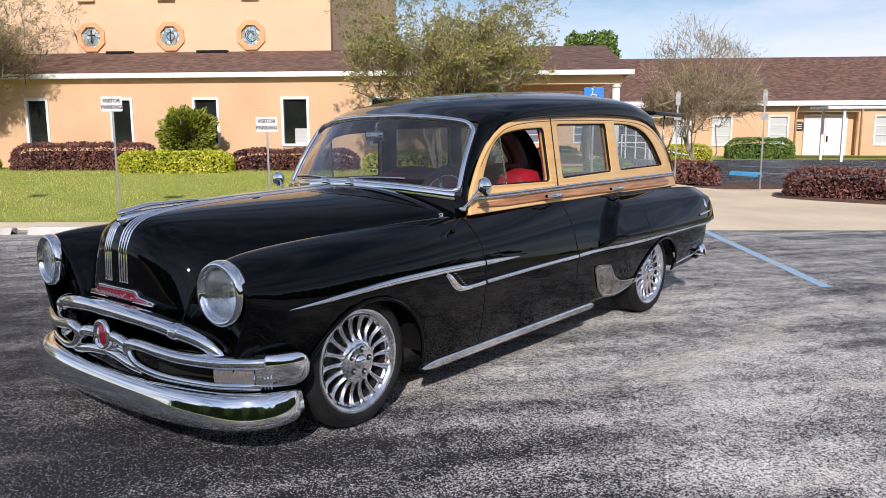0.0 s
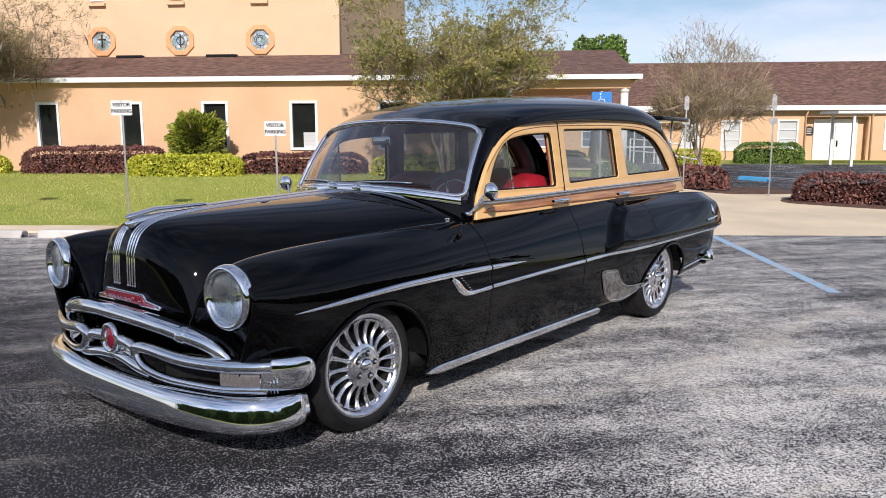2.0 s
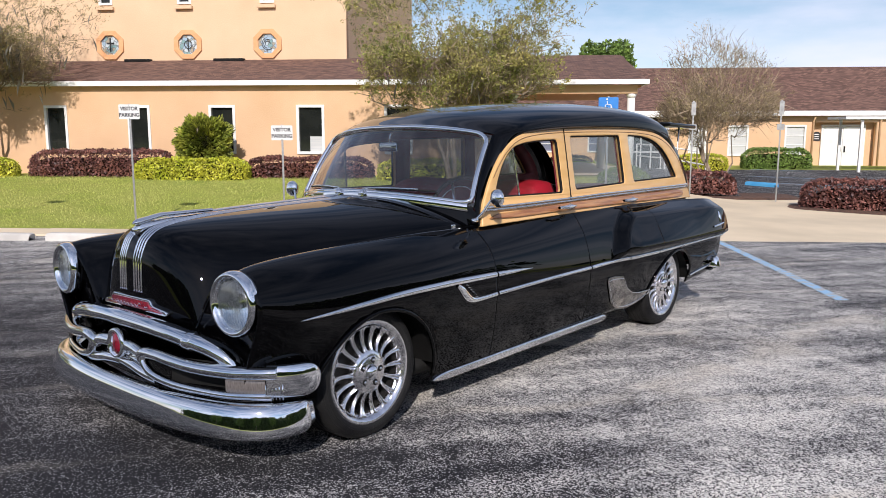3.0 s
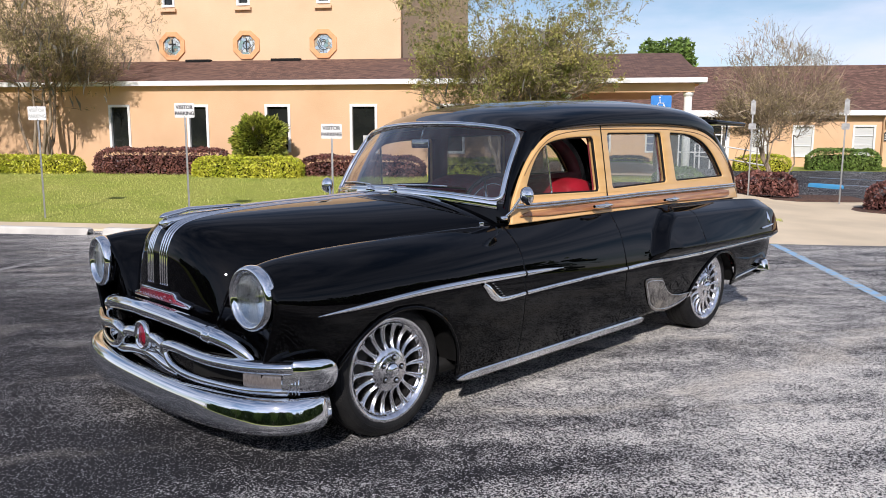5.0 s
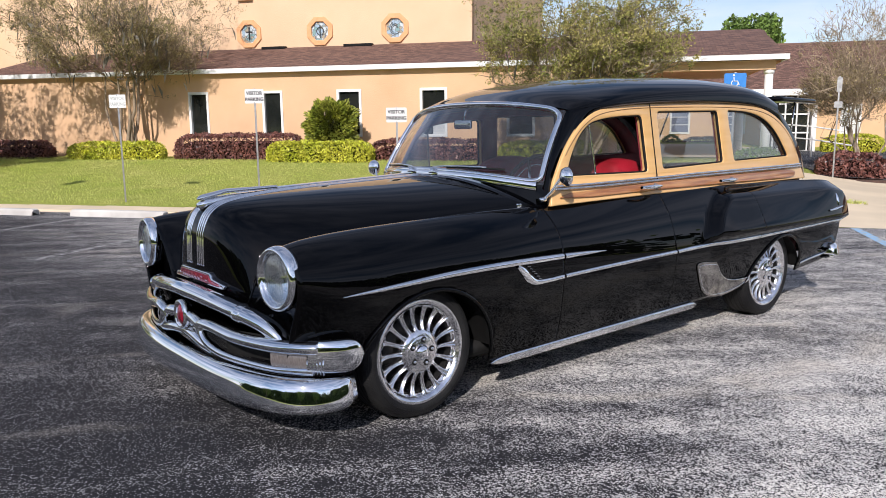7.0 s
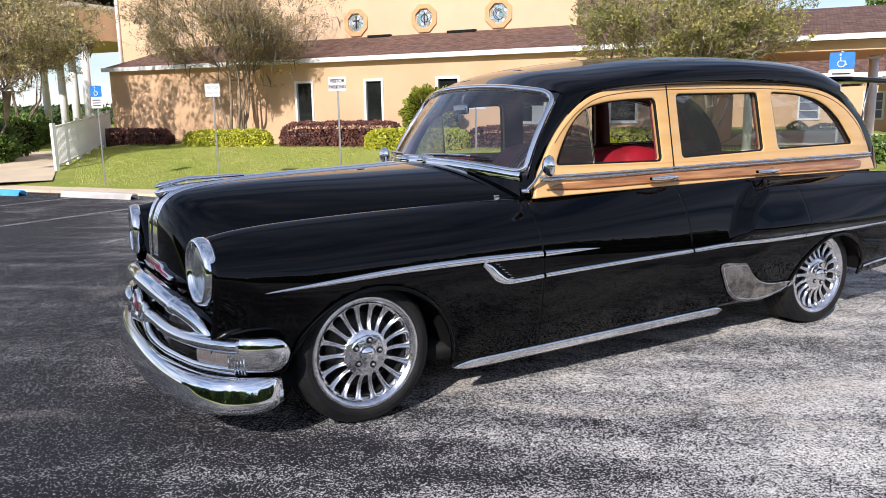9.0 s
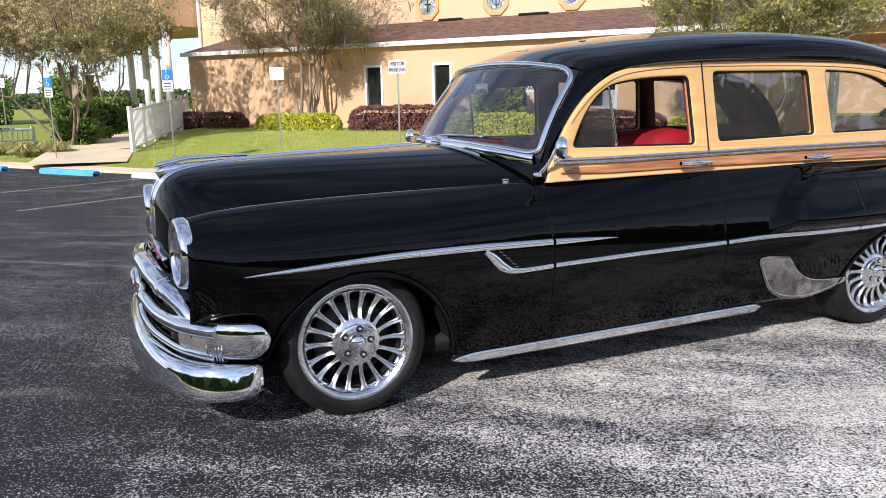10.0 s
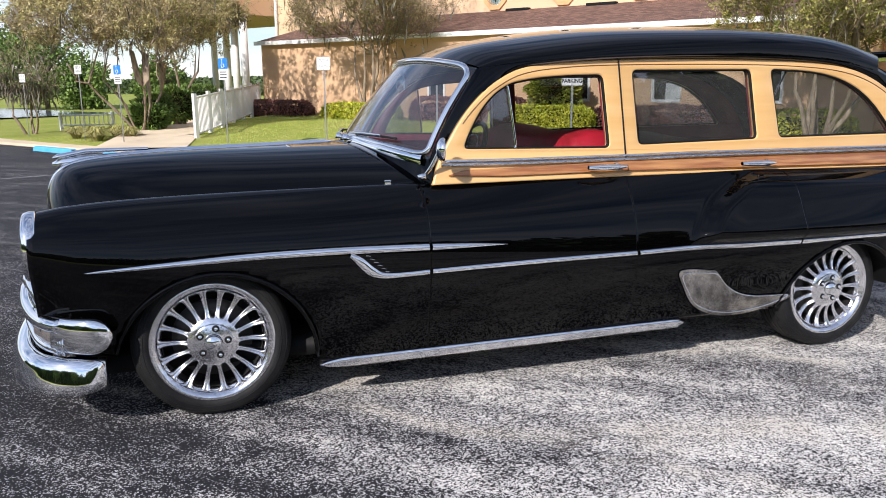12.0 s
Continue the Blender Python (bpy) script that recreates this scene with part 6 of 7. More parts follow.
bm = plate([rounded([(18.84, 1.20), (19.14, 1.20), (19.14, 1.52), (19.05, 1.58), (18.93, 1.58), (18.84, 1.52)], 0.02)], 0.03, 0.004, lambda a, b, c: Vector((a, FAR + 0.44 + c, b)))
plaque = finish("door_plaque", bm, SIGN_INK, False)
tagged(plaque, "small black plaque with pale lettering beside the door", "sign").matrix_world = SITE
for k in range(3):
    bm = bmesh.new()
    box(bm, (18.89, FAR + 0.420, 1.27 + 0.09 * k), (19.09, FAR + 0.424, 1.30 + 0.09 * k))
    part("text_bar", bm, SIGN_WHITE, plaque, smooth=False)
# glazed vestibule with a flat white roof
bm = bmesh.new()
box(bm, (9.9, 17.6, 2.12), (12.3, FAR - 0.01, 2.27), 0.01)
setting("roof_vestibule", bm, WHITE, "flat white roof of the glazed vestibule", "roof", SITE)
bm = bmesh.new()
box(bm, (10.25, 18.1, 0.15), (11.85, 18.16, 2.11))
glazing = setting("window_vestibule", bm, DARK_PANE, "dark glazed vestibule front with white bars", "window", SITE)
for k in range(5):
    bm = bmesh.new()
    box(bm, (10.25 + 0.38 * k, 18.05, 0.15), (10.30 + 0.38 * k, 18.095, 2.11))
    part("glazing_bar", bm, WHITE, glazing, smooth=False)
for z in (0.16, 0.80, 1.45):
    bm = bmesh.new()
    box(bm, (10.25, 18.06, z), (11.85, 18.09, z + 0.05))
    part("glazing_bar", bm, WHITE, glazing, smooth=False)
bm = bmesh.new()
box(bm, (11.86, 17.75, 0.12), (12.02, 18.2, 2.11), 0.01)
tagged(finish("vestibule_post", bm, WHITE, False), "square white post at the vestibule corner", "post").matrix_world = SITE

# ---- signs, rails and plants ----
BLADE = material("grass_blade", (0.38, 0.46, 0.08), 0.7, second=(0.56, 0.55, 0.18), scale=1.2, per_piece=0.5)

def letters(text, size, m, ma, parent, name="lettering"):
    cu = bpy.data.curves.new(name, "FONT")
    cu.body, cu.size, cu.align_x, cu.align_y, cu.offset, cu.extrude = text, size, "CENTER", "CENTER", size * 0.035, 0.0008
    ob = new(name, cu)
    bpy.context.view_layer.update()
    me = bpy.data.meshes.new_from_object(ob.evaluated_get(bpy.context.evaluated_depsgraph_get()))
    bpy.data.objects.remove(ob)
    bpy.data.curves.remove(cu)
    me.materials.clear()
    me.materials.append(ma)
    o = new(name, me)
    o.parent = parent
    o.matrix_local = m
    return o


FACING = Matrix.Rotation(radians(90), 4, "X")


def sign_post(x, y, z_top, lean=0.0, base=None):
    z0 = land_z(x, y) if base is None else base
    s = thing("sign", "", "sign", at_site(x, y, 0))
    bm = bmesh.new()
    box(bm, (-0.009, -0.002, z0 - 0.1), (0.009, 0.010, z_top), 0.003)
    box(bm, (-0.016, -0.007, z0 - 0.1), (-0.008, 0.003, z_top), 0.002)
    box(bm, (0.008, -0.007, z0 - 0.1), (0.016, 0.003, z_top), 0.002)
    part("post", bm, GALV, s, "galvanised steel channel post")
    return s


def face(s, w, h, z, ma, name="sign_plate", y=-0.016, r=0.025):
    return part(name, plate([rounded([(-w / 2, z - h / 2), (w / 2, z - h / 2), (w / 2, z + h / 2), (-w / 2, z + h / 2)], r)], 0.004, 0, lambda a, b, c: Vector((a, y + c, b))), ma, s, smooth=False)


for x, y, z in ((0.18, -0.12, 1.94), (-2.67, 0.06, 1.90), (2.66, 0.0, 1.605), (-11.9, 0.2, 1.90), (-15.2, 0.3, 1.70)):
    s = sign_post(x, y, z + 0.13)
    ink = FADED_INK if x < -2 else SIGN_INK
    tagged(s, "white visitor parking sign with %s lettering on steel post" % ("faded grey" if x < -2 else "black"), "sign", "visitor parking signs")
    p = face(s, 0.35, 0.235, z, SIGN_WHITE, r=0.02)
    letters("VISITOR", 0.082, Matrix.Translation((0, -0.019, z + 0.048)) @ FACING, ink, p)
    letters("PARKING", 0.082, Matrix.Translation((0, -0.019, z - 0.052)) @ FACING, ink, p)
    for dz in (0.105, -0.105):
        part("bolt", lathe(bmesh.new(), [(0, 0.006), (0.009, 0.004), (0.011, 0)], 8, Matrix.Translation((0, -0.019, z + dz)) @ FACING), GALV, p)


def chair_symbol(z, parent):
    """A wheel, a seat line and a round dot."""
    bm = bmesh.new()
    tube(bm, [(0.045 * math.cos(a) - 0.005, -0.020, z - 0.03 + 0.045 * math.sin(a)) for a in np.linspace(2.2, 6.6, 14)], 0.007, 5)
    tube(bm, [(-0.02, -0.020, z + 0.055), (-0.015, -0.020, z), (0.035, -0.020, z), (0.055, -0.020, z - 0.055)], 0.008, 5)
    lathe(bm, [(0, 0.002), (0.014, 0.001), (0.014, -0.002)], 10, Matrix.Translation((-0.022, -0.020, z + 0.085)) @ FACING)
    part("symbol", bm, SIGN_WHITE, parent, smooth=False)


for x, y, z in ((7.83, 0.22, 2.05), (-5.49, -0.10, 1.94), (-9.45, -0.15, 1.86)):
    s = sign_post(x, y, z + 0.12)
    tagged(s, "blue accessible parking sign above small white plate on post", "sign", "accessible parking signs")
    p = face(s, 0.305, 0.215, z, SIGN_BLUE)
    chair_symbol(z - 0.008, p)
    q = face(s, 0.305, 0.22, z - 0.222, SIGN_WHITE)
    for k in range(3):
        bm = bmesh.new()
        box(bm, (-0.11, -0.022, z - 0.18 - 0.055 * k), (0.11, -0.018, z - 0.162 - 0.055 * k))
        part("text_bar", bm, SIGN_INK, q, smooth=False)
for x, y in ((12.12, 5.5), (10.36, 6.0)):
    s = sign_post(x, y, 2.30)
    tagged(s, "grey metal back of a parking sign on a steel post", "sign")
    face(s, 0.10, 0.30, 2.13, GALV, y=-0.02)
    face(s, 0.16, 0.13, 1.72, GALV, y=-0.02)


# ramp railing and low fence
def railing(name, x0, y0, x1, y1, z0, z1, height, gap, ma, label):
    r = thing(name, label, "railing", SITE)
    n = int(math.hypot(x1 - x0, y1 - y0) / gap)

    def at(t, up):
        return Vector((x0 + (x1 - x0) * t, y0 + (y1 - y0) * t, z0 + (z1 - z0) * t + up))
    for up in (height - 0.04, 0.14):
        part("rail", tube(bmesh.new(), [at(0, up), at(1, up)], 0.028, 6), ma, r)
    bar = None
    for k in range(n + 1):
        post = k % 11 == 0
        bm = bmesh.new()
        w = 0.045 if post else 0.013
        box(bm, (-w, -w, -0.05 if post else 0.14), (w, w, height + 0.06 if post else height - 0.04))
        if post or bar is None:
            o = part("rail_post" if post else "baluster", bm, ma, r, smooth=False)
            if not post:
                bar = o
        else:
            bm.free()
            o = again(bar, "baluster", r, Matrix())
        o.matrix_local = Matrix.Translation(at(k / n, 0))


railing("ramp_railing", -8.85, 1.52, -14.1, 8.0, 0.12, 0.40, 1.10, 0.125, WHITE, "white metal railing beside the sloping walkway")
railing("low_fence", -17.0, 2.2, -15.95, 3.4, 0.06, 0.08, 0.50, 0.14, WHITE, "low white picket fence by the path")
rail = thing("handrail", "thin white metal handrail beside the vestibule", "railing", SITE)
for dz in (0.0, -0.38):
    part("rail", tube(bmesh.new(), [(10.3, 14.0, 1.20 + dz), (11.2, 13.6, 1.12 + dz), (12.30, 13.0, 0.94 + dz)], 0.022, 8), WHITE, rail)
for x, y, z in ((10.3, 14.0, 1.2), (11.2, 13.6, 1.12), (12.30, 13.0, 0.94)):
    part("rail_post", tube(bmesh.new(), [(x, y, 0.05), (x, y, z)], 0.024, 8), WHITE, rail)
bm = bmesh.new()
rows = []
for t in np.linspace(0, 1, 14):
    c = Vector((-7.9, -0.6)).lerp(Vector((-17.5, 8.0)), t)
    h = 0.95 - 0.1 * t
    rows.append([(c.x + 0.72 * h * k, c.y + 0.68 * h * k, land_z(c.x, c.y) + 0.055) for k in (-1.25, 1.0)])
setting("pavement", sheet(bm, rows), CONCRETE, "pale concrete walkway rising to the portico", "pavement", SITE)


def leaf_mesh(name, centres, size, ma, parent, seed, aspect=0.6, droop=0.0, kind_label=""):
    """Many small leaves of uneven size and tilt."""
    rng = np.random.default_rng(seed)
    c = np.asarray(centres, float)
    n = len(c)
    a = rng.normal(size=(n, 3))
    a[:, 2] -= droop
    a /= np.linalg.norm(a, axis=1)[:, None]
    b = np.cross(a, rng.normal(size=(n, 3)))
    b /= np.linalg.norm(b, axis=1)[:, None]
    s = size * rng.uniform(0.55, 1.35, n)[:, None]
    a, b = a * s, b * s * aspect
    v = np.stack([c - a, c - b * 0.9 + a * 0.1, c + a, c + b * 0.9 + a * 0.1], 1).reshape(-1, 3)
    f = np.arange(4 * n).reshape(-1, 4)
    me = bpy.data.meshes.new(name)
    me.from_pydata(v.tolist(), [], f.tolist())
    me.materials.append(ma)
    me.update()
    o = new(name, me)
    o.parent = parent
    if kind_label:
        o["label"] = kind_label
    return o


def clipped_hedge(x0, x1, y, deep, z0, z1, ma, core, n, label, leaf=0.034, seed=1, turn=0.0, dirty=0.06):
    n = int(n * 1.35)
    rng = np.random.default_rng(seed)
    cx = (x0 + x1) / 2
    h = thing("hedge", label, "hedge", at_site(cx, y, z0, turn))
    L, D, H = (x1 - x0) / 2, deep / 2, z1 - z0
    bm = bmesh.new()
    rows = []
    prof = [(-D * 0.86, 0.02), (-D * 0.90, H * 0.5), (-D * 0.78, H * 0.86), (0, H * 0.90), (D * 0.78, H * 0.86), (D * 0.9, H * 0.5), (D * 0.86, 0.02)]
    for k in range(int(L * 8) + 3):
        t = -1 + 2 * k / (int(L * 8) + 2)
        e = 0.86 - 0.34 * max(0.0, (abs(t) * L - L + 0.45) / 0.45) ** 2 - 0.02
        rows.append([(t * L * 0.95, py * e, pz * e) for py, pz in prof])
    sheet(bm, rows)
    bmesh.ops.holes_fill(bm, edges=[e for e in bm.edges if e.is_boundary])
    # dark filler body: shade between the leaves, put in as colour
    part("shade_core", bm, core, h)
    u = rng.random(n)
    area = np.array([2 * L * H, 2 * L * H * 0.35, 2 * L * 2 * D, 2 * D * H, 2 * D * H])
    side = rng.choice(5, n, p=area / area.sum())
    p = np.empty((n, 3))
    p[:, 0] = rng.uniform(-L, L, n)
    p[:, 1] = rng.uniform(-D, D, n)
    p[:, 2] = rng.uniform(0.02, H, n)
    p[side == 0, 1] = -D
    p[side == 1, 1] = D
    p[side == 2, 2] = H
    p[side == 3, 0] = -L
    p[side == 4, 0] = L
    top = p[:, 2] / H
    p[:, 1] *= 1 - 0.9 * np.clip(top - 0.62, 0, 1) ** 2 / 0.38
    p[:, 2] *= 1 - 0.22 * np.clip(np.abs(p[:, 1]) / D - 0.35, 0, 1) ** 1.5
    end = np.clip((np.abs(p[:, 0]) - L + 0.45) / 0.45, 0, 1)
    p[:, 2] *= 1 - 0.30 * end ** 2.2
    p[:, 1] *= 1 - 0.45 * end ** 2.5
    lump = np.array([noise.noise(Vector((q[0] * 2.2 + seed, q[1] * 2.5, q[2] * 3.0))) for q in p])
    p[:, 2] += np.where(side == 2, lump * dirty, 0)
    p[:, 1] += np.where(side == 0, -lump * dirty * 0.8, 0)
    p += rng.normal(scale=0.022, size=(n, 3))
    p[:, 2] = np.maximum(p[:, 2], 0.01)
    leaf_mesh("foliage", p, leaf, ma, h, seed, 0.66)
    return h


# near-black colours that paint the shade deep inside the foliage
SHADE_CORE = material("leaf_shade", (0.018, 0.020, 0.010), 0.95, second=(0.022, 0.022, 0.012), scale=9, spec=0.0)
SHADE_CORE_P = material("purple_leaf_shade", (0.022, 0.012, 0.011), 0.95, second=(0.028, 0.015, 0.012), scale=9, spec=0.0)
PUR, LIM, GRN = "clipped dark purple-leaved hedge", "clipped bright lime-green hedge", "clipped glossy green hedge"
clipped_hedge(-6.4, -2.58, 7.35, 0.80, 0.43, 1.09, PURPLE, SHADE_CORE_P, 8000, PUR + " against the peach wall", seed=2)
clipped_hedge(-0.5, 2.7, 7.35, 0.80, 0.43, 0.93, PURPLE, SHADE_CORE_P, 7000, PUR + " below the windows", seed=3)
clipped_hedge(-3.18, -0.33, 6.70, 0.74, 0.39, 0.92, LIME, SHADE_CORE, 7500, LIM + " on the lawn", seed=4)
clipped_hedge(-9.8, -6.7, 7.02, 0.55, 0.39, 0.88, LIME, SHADE_CORE, 7500, LIM + " under a bare tree", seed=5)
clipped_hedge(-13.9, -10.85, 7.4, 0.70, 0.36, 0.90, PURPLE, SHADE_CORE_P, 6500, PUR + " in the wall's shade", seed=6)
clipped_hedge(3.0, 5.4, 6.9, 0.80, 0.40, 0.90, LIME, SHADE_CORE, 5000, LIM + " beside the porch", seed=7)
clipped_hedge(8.25, 9.30, 5.3, 0.7, 0.20, 0.80, GREEN, SHADE_CORE, 4000, GRN + " by the porch column", seed=8)
clipped_hedge(6.9, 7.5, 19.0, 0.6, 0.15, 0.75, GREEN, SHADE_CORE, 1500, GRN + " seen under the porch roof", seed=14)
clipped_hedge(7.6, 9.3, 19.2, 0.6, 0.15, 0.62, PURPLE, SHADE_CORE_P, 2500, PUR + " seen under the porch roof", seed=15)
clipped_hedge(10.2, 11.5, 6.75, 0.95, 0.05, 0.66, PURPLE, SHADE_CORE_P, 4500, PUR + " in a mulch bed", seed=9)
clipped_hedge(11.9, 17.4, 2.95, 0.85, 0.03, 0.64, PURPLE, SHADE_CORE_P, 11000, PUR + " along the concrete path", seed=10, turn=-33)
clipped_hedge(12.3, 14.2, 18.0, 0.7, 0.11, 0.72, LIME, SHADE_CORE, 4500, LIM + " at the drive's edge", seed=11)
clipped_hedge(15.25, 17.75, 19.6, 1.0, 0.12, 0.92, GREEN, SHADE_CORE, 6500, GRN + " before the far building", seed=12, leaf=0.04)
clipped_hedge(-27.4, -18.4, 11.4, 1.6, 0.1, 1.4, GREEN, SHADE_CORE, 9000, GRN + " beyond the walkway", seed=13, turn=-47, leaf=0.06)


def round_bush(x, y, r, z0, tall, ma, n, label, seed, leaf=0.05):
    rng = np.random.default_rng(seed)
    b = thing("bush", label, "bush", at_site(x, y, z0))
    d = rng.normal(size=(n, 3))
    d /= np.linalg.norm(d, axis=1)[:, None]
    lump = np.array([noise.noise(Vector(q) * 2.1 + Vector((seed, 0, 0))) + 0.6 * noise.noise(Vector(q) * 5.0) for q in d])
    rad = (0.80 + 0.26 * lump) * rng.uniform(0.72, 1.03, n) ** 0.6
    p = d * rad[:, None] * np.array([r, r * 0.9, tall / 2]) + np.array([0, 0, tall / 2 * 0.98])
    p[:, 2] = np.maximum(p[:, 2], 0.03)
    leaf_mesh("foliage", p, leaf, ma, b, seed, 0.5, 0.0)
    bm = bmesh.new()
    rows = []
    for th in np.linspace(0.02, math.pi - 0.02, 15):
        rows.append([(0.62 * r * math.sin(th) * math.cos(a) * (1 + 0.10 * math.sin(3 * a + 4 * th)), 0.58 * r * math.sin(th) * math.sin(a), tall / 2 * (0.98 + 0.66 * math.cos(th))) for a in np.linspace(0, 2 * math.pi, 25)])
    # dark filler ball, painted shade behind the bush's leaves
    part("shade_core", sheet(bm, rows), SHADE_CORE, b)
    bm = bmesh.new()
    for k in range(7):
        a = 0.9 * k
        tube(bm, [(0.06 * math.cos(a), 0.06 * math.sin(a), -0.05), (0.25 * r * math.cos(a), 0.25 * r * math.sin(a), tall * 0.35), (0.55 * r * math.cos(a + 0.3), 0.55 * r * math.sin(a + 0.3), tall * 0.72)], [0.03, 0.022, 0.008], 6)
    part("stem", bm, BARK, b)
    return b


BUSH = material("golden_green_leaves", (0.16, 0.20, 0.025), 0.5, second=(0.34, 0.34, 0.05), scale=3, per_piece=0.6)
round_bush(-1.62, 7.15, 0.86, 0.42, 1.78, BUSH, 15000, "rounded golden-green shrub against the wall", 21, 0.05)
for i, (x, y, r, t) in enumerate(((-12.0, 2.2, 0.75, 1.0), (-13.6, 3.4, 0.9, 1.25), (-15.2, 5.2, 1.1, 1.5))):
    round_bush(x, y, r, 0.08, t, GREEN, 3500, "dark green shrub beside the walkway", 30 + i, 0.06)


def tussock(x, y, r, h, n, seed, label):
    rng = np.random.default_rng(seed)
    v, f = [], []
    for k in range(n):
        a, q = rng.uniform(0, 2 * math.pi), r * rng.random() ** 0.7 * 0.25
        bx, by = q * math.cos(a), q * math.sin(a)
        ln, out = h * rng.uniform(0.45, 1.1), r * rng.uniform(0.2, 1.1)
        w = 0.012
        ox, oy = -math.sin(a) * w, math.cos(a) * w
        pts = [(bx, by, 0), (bx + out * 0.35 * math.cos(a), by + out * 0.35 * math.sin(a), ln * 0.85), (bx + out * math.cos(a), by + out * math.sin(a), ln * 0.55)]
        i = len(v)
        v += [(pts[0][0] - ox, pts[0][1] - oy, 0), (pts[0][0] + ox, pts[0][1] + oy, 0), (pts[1][0] + ox, pts[1][1] + oy, pts[1][2]), (pts[1][0] - ox, pts[1][1] - oy, pts[1][2]), pts[2]]
        f += [(i, i + 1, i + 2, i + 3), (i + 3, i + 2, i + 4)]
    me = bpy.data.meshes.new("grass_clump")
    me.from_pydata(v, [], f)
    me.materials.append(FERN)
    o = new("grass_clump", me)
    o.matrix_world = at_site(x, y, land_z(x, y))
    return tagged(o, label, "ornamental grass")


for k, (x, y) in enumerate(((-11.2, 0.15), (-10.7, 0.75), (-11.9, 0.5), (-11.5, 0.9), (-12.5, 0.3))):
    tussock(x, y, 0.42, 0.36, 420, 50 + k, "arching tuft of yellow-green ornamental grass")


def tree(x, y, height, spread, stems, seed, low, label, leaf_ma=OLIVE, leaves=9000, twigs=9000, moss=0, leaf=0.035, stem_r=0.055, lean=0.35):
    rng = np.random.default_rng(seed)
    t = thing("tree", label, "tree", at_site(x, y, land_z(x, y) - 0.05))
    bm = bmesh.new()
    tips = []

    def grow(p, d, length, r, level):
        pts = [p]
        q, dd = Vector(p), Vector(d)
        for k in range(4):
            dd = dd + Vector(rng.normal(scale=0.16, size=3)) + Vector((0, 0, 0.05))
            dd.z = max(dd.z, 0.22)
            dd.normalize()
            q = q + dd * length / 4
            pts.append(q.copy())
        tube(bm, pts, [r * (1 - 0.11 * k) for k in range(5)], 7 if level < 2 else (5 if level == 2 else 3), cap=False)
        if level >= 4:
            tips.append((pts[1], pts[-1]))
            return
        for k in range(3 if level else 3):
            a = rng.uniform(0, 2 * math.pi)
            side = dd.cross(Vector((math.cos(a), math.sin(a), 0.1)))
            if side.length < 0.1:
                side = Vector((1, 0, 0))
            nd = (dd * 0.85 + side.normalized() * rng.uniform(0.45, 0.95) + Vector((q.x, q.y, 0)) * 0.10).normalized()
            grow(pts[-1] if k else pts[-1], nd, length * rng.uniform(0.55, 0.80), r * 0.58, level + 1)
        if level:
            grow(pts[2], (dd + Vector(rng.normal(scale=0.7, size=3))).normalized(), length * 0.5, r * 0.45, level + 1)
    for k in range(stems):
        a = 2 * math.pi * k / stems + rng.uniform(-0.3, 0.3)
        d = Vector((lean * math.cos(a), lean * math.sin(a), 1)).normalized()
        grow(Vector((0.13 * math.cos(a), 0.13 * math.sin(a), 0)), d, low * rng.uniform(0.85, 1.1), stem_r * rng.uniform(0.8, 1.2), 0)
    # keep the crown inside its breadth and height
    mid = Vector((0, 0, (height + low) / 2))

    def reach(e):
        """How far the uneven crown goes out in a direction."""
        u = e.normalized() if e.length > 1e-6 else Vector((0, 0, 1))
        return 0.86 + 0.30 * noise.noise(u * 1.9 + Vector((seed, 0, 0))) + 0.16 * noise.noise(u * 5.0 + Vector((0, seed, 0)))

    for v in bm.verts:
        if v.co.z > low * 0.8:
            e = Vector((v.co.x / spread, v.co.y / spread, (v.co.z - mid.z) / (height - mid.z)))
            lim = reach(e)
            if e.length > lim:
                f = lim / e.length
                v.co = Vector((v.co.x * f, v.co.y * f, mid.z + (v.co.z - mid.z) * f))
    part("trunk", bm, BARK, t, "several grey-brown stems")
    ends = []
    for a, b in tips:
        for p in (a.lerp(b, 0.5), b):
            e = Vector((p.x / spread, p.y / spread, (p.z - mid.z) / (height - mid.z)))
            lim = reach(e)
            f = lim / e.length * rng.uniform(0.86, 1.0) if e.length > lim else 1
            ends.append((p.x * f, p.y * f, mid.z + (p.z - mid.z) * f))
    extra = rng.normal(size=(max(60, len(ends) // 2), 3))
    extra /= np.linalg.norm(extra, axis=1)[:, None]
    extra = extra * (rng.uniform(0.35, 1.0, len(extra)) ** 0.5)[:, None] * np.array([reach(Vector(q)) for q in extra])[:, None] * np.array([spread, spread, (height - mid.z)]) + np.array([0, 0, mid.z])
    extra = extra[extra[:, 2] > low * 0.92]
    ends = np.vstack([np.array(ends), extra])
    # twigs: thin flat slips fanning out of the ends
    odds = rng.lognormal(0.0, 0.75, len(ends))
    idx = rng.choice(len(ends), twigs, p=odds / odds.sum())
    o = ends[idx] + rng.normal(scale=0.08, size=(twigs, 3))
    out = o - np.array([0, 0, low])
    out /= np.linalg.norm(out, axis=1)[:, None] + 1e-6
    d = out * 0.95 + rng.normal(scale=0.55, size=(twigs, 3)) + np.array([0, 0, 0.12])
    d /= np.linalg.norm(d, axis=1)[:, None]
    w = np.cross(d, rng.normal(size=(twigs, 3)))
    w /= np.linalg.norm(w, axis=1)[:, None]
    ln = np.where(rng.random(twigs) < 0.09, rng.uniform(0.35, 0.62, twigs), rng.uniform(0.12, 0.34, twigs))[:, None]
    wd = rng.uniform(0.0035, 0.0070, twigs)[:, None] * (1 + 0.5 * (ln > 0.45))
